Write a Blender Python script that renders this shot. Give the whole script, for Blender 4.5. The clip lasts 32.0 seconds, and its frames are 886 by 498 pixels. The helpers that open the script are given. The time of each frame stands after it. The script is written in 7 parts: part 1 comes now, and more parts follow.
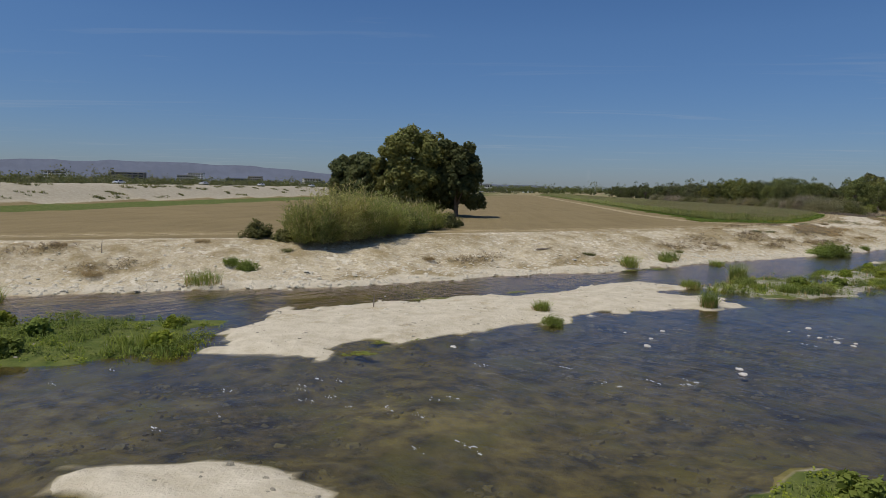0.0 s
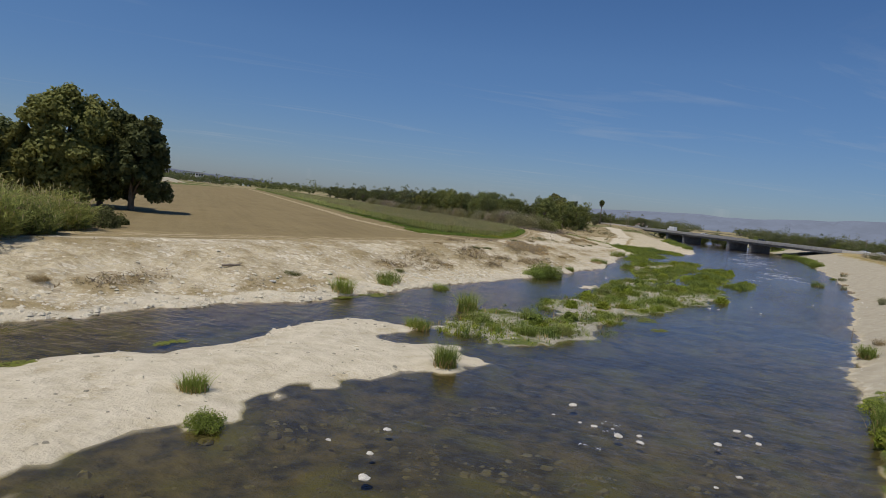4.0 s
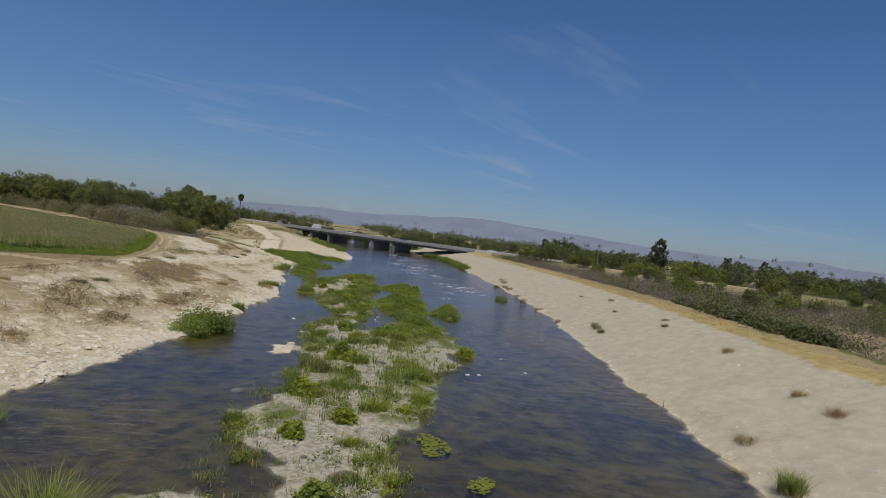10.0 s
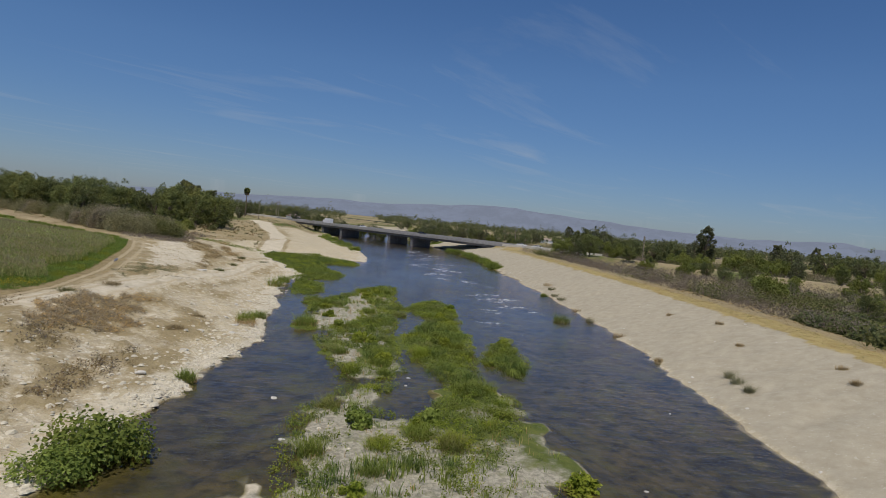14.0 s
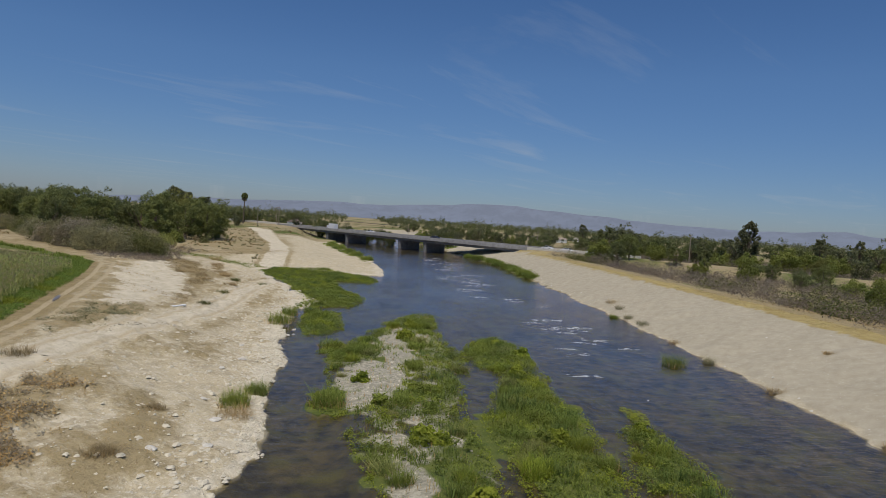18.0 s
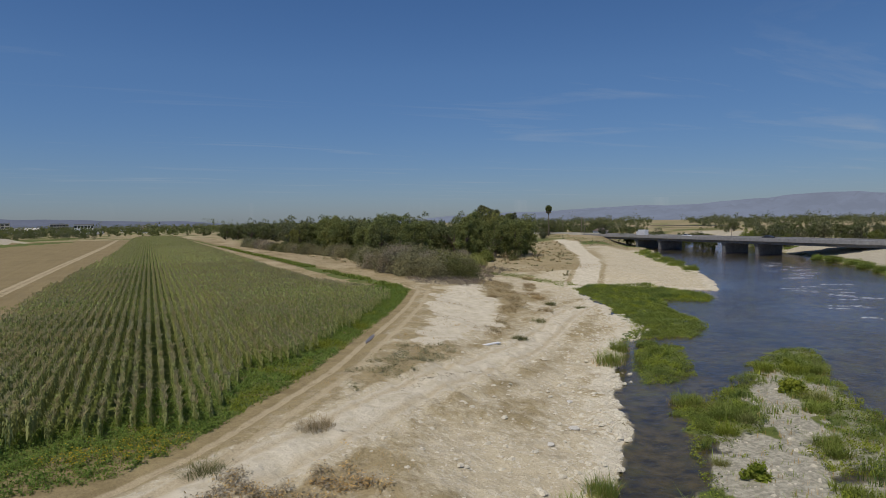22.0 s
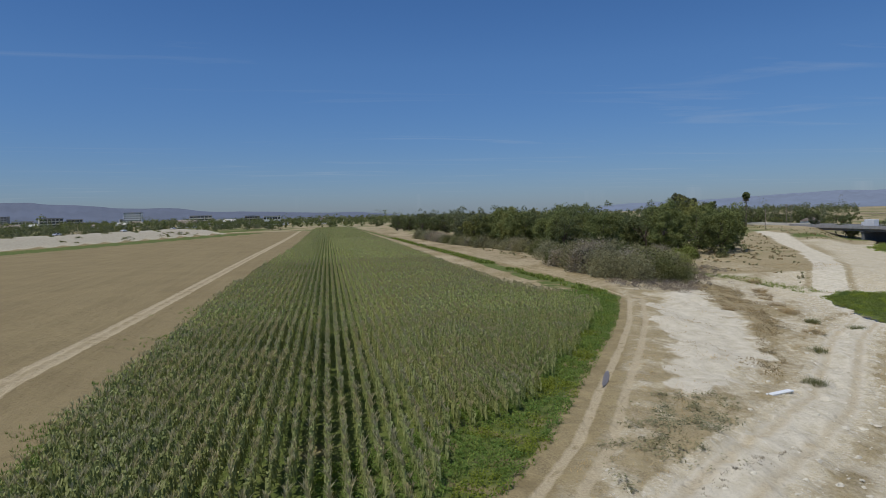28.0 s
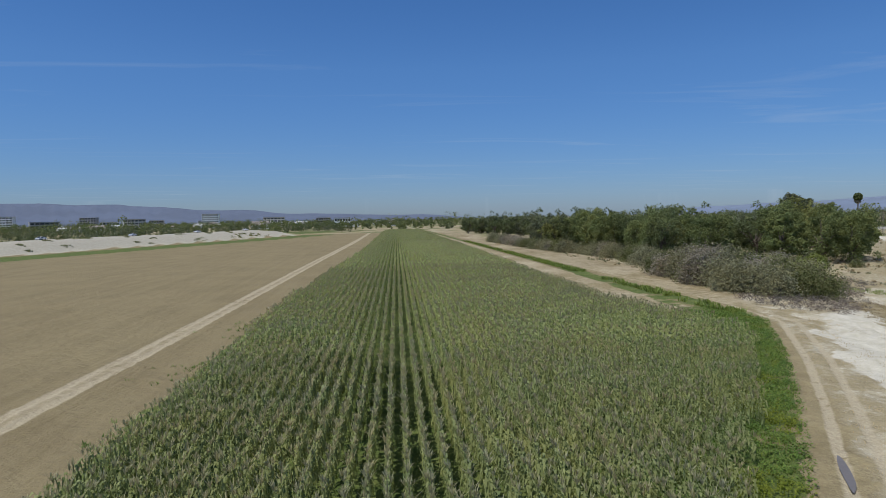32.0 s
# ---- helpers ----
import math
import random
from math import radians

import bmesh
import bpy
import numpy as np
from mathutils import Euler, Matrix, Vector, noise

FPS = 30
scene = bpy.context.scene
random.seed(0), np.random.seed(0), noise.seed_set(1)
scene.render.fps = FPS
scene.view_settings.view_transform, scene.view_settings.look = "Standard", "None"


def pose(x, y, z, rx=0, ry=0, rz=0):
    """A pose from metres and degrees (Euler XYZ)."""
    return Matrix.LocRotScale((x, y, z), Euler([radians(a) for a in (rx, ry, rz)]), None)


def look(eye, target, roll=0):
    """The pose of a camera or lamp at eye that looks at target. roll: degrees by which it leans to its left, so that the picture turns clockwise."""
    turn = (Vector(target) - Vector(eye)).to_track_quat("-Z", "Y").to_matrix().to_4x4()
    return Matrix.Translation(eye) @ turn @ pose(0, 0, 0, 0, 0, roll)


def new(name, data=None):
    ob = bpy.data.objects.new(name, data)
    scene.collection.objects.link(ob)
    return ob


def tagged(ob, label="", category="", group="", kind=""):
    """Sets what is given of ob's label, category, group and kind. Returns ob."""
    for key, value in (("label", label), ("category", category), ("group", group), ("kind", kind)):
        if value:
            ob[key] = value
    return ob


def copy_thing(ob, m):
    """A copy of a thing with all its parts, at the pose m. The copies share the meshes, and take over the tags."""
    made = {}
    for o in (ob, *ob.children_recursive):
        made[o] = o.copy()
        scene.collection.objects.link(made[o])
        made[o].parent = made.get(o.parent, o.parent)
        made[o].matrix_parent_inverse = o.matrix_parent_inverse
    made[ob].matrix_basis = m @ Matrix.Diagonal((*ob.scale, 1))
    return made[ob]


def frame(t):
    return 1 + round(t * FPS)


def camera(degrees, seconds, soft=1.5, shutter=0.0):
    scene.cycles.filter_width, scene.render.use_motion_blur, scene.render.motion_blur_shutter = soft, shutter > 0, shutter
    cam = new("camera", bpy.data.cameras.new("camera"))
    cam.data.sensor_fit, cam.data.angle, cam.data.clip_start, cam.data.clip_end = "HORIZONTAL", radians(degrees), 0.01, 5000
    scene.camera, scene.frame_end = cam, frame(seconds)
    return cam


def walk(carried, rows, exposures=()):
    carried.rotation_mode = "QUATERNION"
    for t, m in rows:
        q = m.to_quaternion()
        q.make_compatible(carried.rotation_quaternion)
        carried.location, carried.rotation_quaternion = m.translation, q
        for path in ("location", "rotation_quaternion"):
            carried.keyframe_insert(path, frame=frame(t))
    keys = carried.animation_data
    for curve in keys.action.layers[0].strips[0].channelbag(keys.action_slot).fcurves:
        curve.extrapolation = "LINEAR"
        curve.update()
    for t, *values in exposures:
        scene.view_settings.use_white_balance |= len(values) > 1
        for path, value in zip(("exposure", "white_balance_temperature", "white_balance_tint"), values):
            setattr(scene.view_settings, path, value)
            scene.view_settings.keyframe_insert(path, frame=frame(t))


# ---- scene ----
cam = camera(68.75, 32.0, soft=0.6)
# seconds, eye x y z, yaw (to the left from +y), pitch up, roll
PATH = [
    (0, 0.92, -0.16, 8.66, 2.96, -5.52, 1.19),
    (0.5, 1.3, 1.68, 8.72, 2.63, -5.51, 1.34),
    (1, 1.68, 3.56, 8.83, -3.42, -5.29, 2.64),
    (1.5, 1.99, 5.39, 8.91, -6.84, -5.28, 3.37),
    (2, 2.51, 7.98, 8.75, -13.9, -4.66, 4.86),
    (2.5, 3.1, 10.23, 8.76, -15.59, -4.46, 5.04),
    (3, 3.59, 12.4, 8.82, -18.69, -4.41, 5.47),
    (3.5, 4.19, 14.52, 8.99, -21.14, -4.28, 5.96),
    (5.5, 6.93, 24.25, 9.28, -22.68, -4.19, 5.46),
    (6, 7.66, 26.74, 9.63, -25.74, -3.95, 5.88),
    (6.5, 8.46, 29.37, 9.84, -31.68, -3.35, 6.83),
    (7, 9.4, 32.14, 9.95, -34.63, -3.03, 6.88),
    (7.5, 10.37, 34.82, 10.12, -38.28, -2.68, 7.2),
    (8, 11.53, 37.32, 10.2, -41.47, -2.27, 7.04),
    (8.5, 12.99, 39.64, 10.33, -45.1, -1.93, 6.99),
    (9, 14.59, 41.96, 10.51, -47.64, -1.75, 6.86),
    (9.5, 16.37, 44.14, 10.71, -50.95, -1.47, 6.89),
    (10, 18.48, 46.29, 10.77, -53.48, -1.33, 6.8),
    (10.5, 20.6, 48.47, 10.94, -53.5, -1.57, 6.4),
    (11, 23.03, 50.81, 11.18, -53.07, -1.95, 6.18),
    (11.5, 25.55, 53.09, 11.52, -52.43, -2.24, 5.89),
    (12, 28.23, 55.56, 11.63, -53.06, -2.38, 5.76),
    (12.5, 30.9, 58.22, 11.88, -53.04, -2.46, 5.74),
    (13, 33.34, 60.87, 12.06, -53.54, -2.45, 5.91),
    (13.5, 35.77, 63.62, 12.25, -52.43, -2.52, 5.71),
    (14, 38.24, 66.05, 12.47, -52.32, -2.51, 5.47),
    (14.5, 40.28, 68.81, 12.41, -52.75, -2.52, 5.65),
    (16.5, 48.95, 79.83, 12.95, -52.49, -2.51, 4.9),
    (17, 50.78, 82.38, 12.89, -52.34, -2.45, 4.63),
    (17.5, 52.4, 84.49, 13.05, -52.44, -2.53, 4.21),
    (18, 53.91, 86.69, 13.1, -52.26, -2.52, 3.92),
    (18.5, 55.51, 88.76, 13.08, -49.57, -2.54, 3.2),
    (19, 56.85, 90.62, 13.11, -47.75, -2.6, 2.68),
    (19.5, 58, 92.44, 13.13, -48.27, -2.64, 2.61),
    (20, 59.04, 94.22, 13.2, -42.11, -2.66, 1.67),
    (20.5, 59.99, 95.9, 13.21, -38.9, -2.6, 1.06),
    (21, 60.59, 97.29, 13.32, -35.19, -2.53, 0.36),
    (21.5, 60.96, 98.18, 13.61, -28.85, -2.5, -0.41),
    (22, 61.44, 99.41, 13.68, -25.89, -2.58, -0.81),
    (22.5, 61.72, 100.55, 13.76, -23.78, -2.43, -1.06),
    (23, 61.98, 101.67, 13.9, -18.67, -2.39, -1.71),
    (23.5, 62.2, 102.78, 13.98, -16.29, -2.29, -1.91),
    (24, 62.15, 103.86, 14.11, -14.85, -2.37, -1.96),
    (24.5, 62.3, 105.08, 14.17, -12.45, -2.38, -2.25),
    (25, 62.26, 106.09, 14.18, -12.76, -2.46, -1.91),
    (25.5, 62.1, 107.19, 14.27, -12.55, -2.62, -1.84),
    (27.5, 61.92, 113.43, 14.29, -12.66, -3.2, -1.13),
    (28, 61.86, 115.27, 14.35, -11.55, -3.26, -1.24),
    (28.5, 61.9, 117.32, 14.38, -11.79, -3.38, -1.03),
    (29, 61.72, 119.14, 14.44, -11.86, -3.34, -0.83),
    (29.5, 61.75, 121.02, 14.47, -11.51, -3.29, -0.82),
    (30, 61.86, 123.1, 14.38, -10.3, -3.19, -0.89),
    (30.5, 61.8, 124.87, 14.22, -10.41, -3.13, -0.67),
    (31, 61.7, 126.6, 14.21, -9.26, -3.08, -0.73),
    (31.5, 61.53, 128.22, 14.16, -7.04, -3.1, -0.94),
    (32, 61.72, 130.27, 14.09, -5.57, -2.92, -1.03),
]


def aim(x, y, z, yaw, pitch, roll):
    a, b = radians(yaw), radians(pitch)
    way = (-math.sin(a) * math.cos(b), math.cos(a) * math.cos(b), math.sin(b))
    return look((x, y, z), (x + way[0], y + way[1], z + way[2]), roll)


walk(cam, [(t, aim(x, y, z, yaw, pitch + 0.1, roll)) for t, x, y, z, yaw, pitch, roll in PATH],
     exposures=((0.0, 0.05, 6650, 10), (2.0, 0.14, 6620, 10), (5.0, 0.10, 6780, 10), (20.0, 0.07, 6750, 10), (25.5, -0.04, 6450, 10), (28.0, 0.10, 6150, 9), (30.0, 0.22, 5970, 8), (32.0, 0.32, 5900, 8)))

# ---- world and sun ----
SUN_FROM = Vector((-0.36, -0.22, 0.95)).normalized()
world = bpy.data.worlds.new("sky")
scene.world = world
world.use_nodes = True
wn, wl = world.node_tree.nodes, world.node_tree.links
sky = wn.new("ShaderNodeTexSky")
sky.sky_type = "NISHITA"
sky.sun_disc = False
sky.sun_elevation = math.asin(SUN_FROM.z)
sky.sun_rotation = math.atan2(SUN_FROM.x, SUN_FROM.y)
sky.altitude = 0
sky.air_density, sky.dust_density, sky.ozone_density = 1.0, 0.3, 3.0
back = wn["Background"]
back.inputs["Strength"].default_value = 0.06
# thin cirrus low over the river
wv = wn.new("ShaderNodeTexCoord").outputs["Generated"]
sep = wn.new("ShaderNodeSeparateXYZ")
wl.new(wv, sep.inputs[0])
high = wn.new("ShaderNodeMath")
high.operation = "MAXIMUM"
high.inputs[1].default_value = 0.03
wl.new(sep.outputs["Z"], high.inputs[0])
flat = wn.new("ShaderNodeVectorMath")
flat.operation = "DIVIDE"
comb = wn.new("ShaderNodeCombineXYZ")
comb.inputs[2].default_value = 1.0
for k in (0, 1):
    wl.new(high.outputs[0], comb.inputs[k])
wl.new(wv, flat.inputs[0])
wl.new(comb.outputs[0], flat.inputs[1])
turn = wn.new("ShaderNodeMapping")
turn.inputs["Rotation"].default_value = (0, 0, radians(38))
turn.inputs["Scale"].default_value = (0.22, 0.75, 0.0)
wl.new(flat.outputs[0], turn.inputs[0])
wisp = wn.new("ShaderNodeTexNoise")
for k, v in (("Scale", 0.85), ("Detail", 7.0), ("Roughness", 0.62), ("Distortion", 1.1)):
    wisp.inputs[k].default_value = v
wl.new(turn.outputs[0], wisp.inputs["Vector"])
thin = wn.new("ShaderNodeMapRange")
for k, v in (("From Min", 0.55), ("From Max", 0.80), ("To Min", 0.0), ("To Max", 0.30)):
    thin.inputs[k].default_value = v
wl.new(wisp.outputs["Fac"], thin.inputs["Value"])
veil = wn.new("ShaderNodeMix")
veil.data_type = "RGBA"
veil.inputs[7].default_value = (6.0, 6.6, 7.4, 1)
hue = wn.new("ShaderNodeHueSaturation")
hue.inputs["Saturation"].default_value = 1.12
tint = wn.new("ShaderNodeMix")
tint.data_type, tint.blend_type = "RGBA", "MULTIPLY"
tint.inputs[0].default_value = 1.0
low = wn.new("ShaderNodeMapRange")
for k, v in (("From Min", 0.0), ("From Max", 0.22)):
    low.inputs[k].default_value = v
wl.new(sep.outputs["Z"], low.inputs["Value"])
haze = wn.new("ShaderNodeMix")
haze.data_type = "RGBA"
haze.inputs[6].default_value = (0.58, 0.70, 1.02, 1)
haze.inputs[7].default_value = (0.87, 0.97, 1.19, 1)
wl.new(low.outputs[0], haze.inputs[0])
wl.new(haze.outputs[2], tint.inputs[7])
wl.new(sky.outputs["Color"], tint.inputs[6])
wl.new(tint.outputs[2], hue.inputs["Color"])
wl.new(thin.outputs[0], veil.inputs[0])
wl.new(hue.outputs["Color"], veil.inputs[6])
wl.new(veil.outputs[2], back.inputs["Color"])
sun_data = bpy.data.lights.new("sun", "SUN")
sun_data.energy, sun_data.angle, sun_data.color = 3.05, radians(0.53), (1.0, 0.95, 0.87)
sun = new("sun", sun_data)
sun.matrix_world = look(SUN_FROM * 100, (0, 0, 0))


# ---- materials ----
class Mat:
    """A node material with short calls."""

    def __init__(self, name, rough=0.85, spec=0.3):
        self.m = bpy.data.materials.new(name)
        self.m.use_nodes = True
        self.t = self.m.node_tree
        self.b = self.t.nodes["Principled BSDF"]
        self.b.inputs["Roughness"].default_value = rough
        self.b.inputs["Specular IOR Level"].default_value = spec

    def node(self, kind, **kw):
        n = self.t.nodes.new(kind)
        for k, v in kw.items():
            n.inputs[k.replace("_", " ")].default_value = v
        return n

    def link(self, a, b):
        self.t.links.new(a, b)
        return b

    def pos(self):
        return self.t.nodes.new("ShaderNodeNewGeometry").outputs["Position"]

    def noise(self, scale, detail=4.0, rough=0.55, stretch=None, vec=None, distort=0.0):
        v = vec or self.pos()
        if stretch:
            mp = self.t.nodes.new("ShaderNodeMapping")
            mp.inputs["Scale"].default_value = stretch
            self.link(v, mp.inputs["Vector"])
            v = mp.outputs["Vector"]
        n = self.node("ShaderNodeTexNoise", Scale=scale, Detail=detail, Roughness=rough, Distortion=distort)
        self.link(v, n.inputs["Vector"])
        return n.outputs["Fac"]

    def ramp(self, fac, lo, hi, a=0.0, b=1.0):
        n = self.t.nodes.new("ShaderNodeMapRange")
        n.clamp = True
        for k, v in zip(("From Min", "From Max", "To Min", "To Max"), (lo, hi, a, b)):
            n.inputs[k].default_value = v
        self.link(fac, n.inputs["Value"])
        return n.outputs["Result"]

    def mix(self, fac, a, b, how="MIX"):
        n = self.t.nodes.new("ShaderNodeMix")
        n.data_type, n.blend_type = "RGBA", how
        for sock, v in ((n.inputs[0], fac), (n.inputs[6], a), (n.inputs[7], b)):
            if isinstance(v, (int, float)):
                sock.default_value = v
            elif isinstance(v, tuple):
                sock.default_value = (*v, 1.0)
            else:
                self.link(v, sock)
        return n.outputs[2]

    def math(self, op, a, b=0.0):
        n = self.t.nodes.new("ShaderNodeMath")
        n.operation = op
        for sock, v in zip(n.inputs, (a, b)):
            if isinstance(v, (int, float)):
                sock.default_value = v
            else:
                self.link(v, sock)
        return n.outputs[0]

    def bump(self, height, strength=0.5, dist=0.1, before=None):
        n = self.node("ShaderNodeBump", Strength=strength, Distance=dist)
        self.link(height, n.inputs["Height"])
        if before is not None:
            self.link(before, n.inputs["Normal"])
        return n.outputs["Normal"]

    def attr(self, name):
        n = self.t.nodes.new("ShaderNodeAttribute")
        n.attribute_name = name
        s = self.t.nodes.new("ShaderNodeSeparateColor")
        self.link(n.outputs["Color"], s.inputs["Color"])
        return s.outputs

    def rand(self):
        return self.t.nodes.new("ShaderNodeObjectInfo").outputs["Random"]

    def island(self):
        return self.t.nodes.new("ShaderNodeNewGeometry").outputs["Random Per Island"]

    def done(self, color=None, normal=None):
        if isinstance(color, tuple):
            self.b.inputs["Base Color"].default_value = (*color, 1.0)
        elif color is not None:
            self.link(color, self.b.inputs["Base Color"])
        if normal is not None:
            self.link(normal, self.b.inputs["Normal"])
        return self.m


def ground_material():
    g = Mat("ground_earth", 0.95, 0.15)
    a, b, c = g.attr("zone_a"), g.attr("zone_b"), g.attr("zone_c")
    big, mid, fine = g.noise(0.12, 5), g.noise(0.9, 6, 0.6), g.noise(9.0, 6, 0.65)
    speck = g.noise(3.2, 3, 0.7)

    def soft(mask, amount=0.5):
        # ragged edges: the zone's border follows the grain
        n = g.math("MULTIPLY", g.math("SUBTRACT", mid, 0.5), amount * 2)
        return g.ramp(g.math("ADD", mask, n), 0.35, 0.65)

    sand = g.mix(g.ramp(mid, 0.3, 0.7), (0.445, 0.372, 0.244), (0.610, 0.530, 0.368))
    sand = g.mix(g.ramp(big, 0.35, 0.65, 0.0, 0.55), sand, (0.44, 0.375, 0.255))
    sand = g.mix(g.ramp(speck, 0.60, 0.66, 0.0, 0.6), sand, (0.66, 0.63, 0.55))
    sand = g.mix(g.ramp(speck, 0.30, 0.36, 0.55, 0.0), sand, (0.27, 0.235, 0.19))
    grit = g.noise(5.5, 5, 0.75)
    sand = g.mix(g.ramp(grit, 0.57, 0.63, 0.0, 0.55), sand, (0.74, 0.69, 0.56))
    sand = g.mix(g.ramp(grit, 0.36, 0.43, 0.55, 0.0), sand, (0.27, 0.225, 0.155))
    sand = g.mix(g.ramp(g.noise(0.55, 8, 0.72), 0.36, 0.44, 0.45, 0.0), sand, (0.36, 0.315, 0.235))
    # broken rubble: pale and dark lumps of a hand to half a metre
    cell = g.node("ShaderNodeTexVoronoi", Scale=2.3, Randomness=1.0)
    g.link(g.pos(), cell.inputs["Vector"])
    lump = g.t.nodes.new("ShaderNodeSeparateColor")
    g.link(cell.outputs["Color"], lump.inputs["Color"])
    where = g.t.nodes.new("ShaderNodeSeparateXYZ")
    g.link(g.pos(), where.inputs["Vector"])
    strewn = g.math("MULTIPLY", g.ramp(g.noise(0.35, 5, 0.65), 0.42, 0.62, 0.25, 1.0), g.ramp(where.outputs["X"], 48.0, 74.0, 1.2, 0.55))
    sand = g.mix(g.math("MULTIPLY", g.ramp(lump.outputs["Red"], 0.74, 0.84, 0.0, 0.6), strewn), sand, (0.76, 0.71, 0.58))
    sand = g.mix(g.math("MULTIPLY", g.ramp(lump.outputs["Green"], 0.76, 0.86, 0.0, 0.5), strewn), sand, (0.27, 0.225, 0.155))
    firm = g.mix(g.ramp(mid, 0.3, 0.7), (0.335, 0.298, 0.222), (0.42, 0.378, 0.288))
    firm = g.mix(g.ramp(speck, 0.62, 0.68, 0.0, 0.4), firm, (0.54, 0.505, 0.42))
    firm = g.mix(g.ramp(g.noise(0.5, 6, 0.65), 0.56, 0.66, 0.0, 0.35), firm, (0.33, 0.285, 0.205))
    sand = g.mix(g.math("MULTIPLY", c["Blue"], 0.85), sand, firm)
    soil = g.mix(g.ramp(big, 0.3, 0.7), (0.196, 0.150, 0.072), (0.256, 0.202, 0.099))
    streak = g.noise(0.5, 4, 0.6, (1.6, 0.05, 1.0))
    soil = g.mix(g.ramp(streak, 0.35, 0.65, 0.0, 0.5), soil, (0.285, 0.228, 0.116))
    soil = g.mix(g.ramp(fine, 0.35, 0.6, 0.35, 0.0), soil, (0.19, 0.13, 0.08))
    col = g.mix(soft(a["Red"], 0.3), sand, soil)
    dry = g.mix(g.ramp(mid, 0.35, 0.65), (0.20, 0.153, 0.08), (0.33, 0.255, 0.128))
    dry = g.mix(g.ramp(fine, 0.4, 0.6), dry, (0.33, 0.265, 0.14))
    gold = g.mix(g.ramp(mid, 0.35, 0.65), (0.31, 0.235, 0.085), (0.42, 0.33, 0.125))
    dry = g.mix(c["Green"], dry, gold)
    frayed = g.math("MULTIPLY", g.math("SUBTRACT", g.noise(1.9, 9, 0.78), 0.5), 2.2)
    col = g.mix(g.ramp(g.math("ADD", a["Blue"], frayed), 0.25, 0.85, 0.0, 0.9), col, dry)
    white = g.mix(g.ramp(mid, 0.35, 0.65), (0.50, 0.44, 0.32), (0.63, 0.565, 0.435))
    col = g.mix(soft(c["Red"], 0.25), col, white)
    road = g.mix(g.ramp(fine, 0.35, 0.65), (0.38, 0.305, 0.19), (0.50, 0.415, 0.27))
    col = g.mix(g.math("MULTIPLY", soft(a["Green"], 0.35), 0.85), col, road)
    green = g.mix(g.ramp(mid, 0.3, 0.7), (0.065, 0.095, 0.020), (0.15, 0.165, 0.045))
    gravel = g.mix(g.ramp(speck, 0.4, 0.6), (0.265, 0.246, 0.186), (0.43, 0.40, 0.312))
    col = g.mix(soft(b["Green"], 0.4), col, gravel)
    col = g.mix(soft(b["Red"], 0.5), col, green)
    bed = g.mix(g.ramp(mid, 0.35, 0.62), (0.060, 0.053, 0.028), (0.180, 0.145, 0.058))
    shoal = g.mix(g.ramp(mid, 0.35, 0.62), (0.095, 0.080, 0.034), (0.300, 0.250, 0.090))
    bed = g.mix(c["Blue"], bed, shoal)
    rocks = g.math("MULTIPLY", g.ramp(g.noise(1.7, 4, 0.65), 0.56, 0.68, 0.0, 0.9), g.ramp(g.noise(0.16, 3), 0.40, 0.58))
    bed = g.mix(rocks, bed, (0.21, 0.172, 0.08))
    bed = g.mix(g.ramp(g.noise(0.09, 4), 0.46, 0.62, 0.0, 0.55), bed, (0.045, 0.042, 0.03))
    bed = g.mix(g.ramp(g.noise(0.35, 3), 0.5, 0.66, 0.0, 0.75), bed, (0.17, 0.155, 0.035))
    col = g.mix(g.ramp(b["Blue"], 0.3, 0.7), col, bed)
    rough = g.ramp(c["Blue"], 0.0, 1.0, 1.0, 0.22)
    n = g.bump(g.math("MULTIPLY", g.noise(0.45, 8, 0.7), rough), 0.4, 0.35)
    n = g.bump(g.math("MULTIPLY", mid, rough), 0.9, 0.28, n)
    n = g.bump(cell.outputs["Distance"], 0.22, 0.08, n)
    n = g.bump(fine, 0.55, 0.05, n)
    return g.done(col, n)


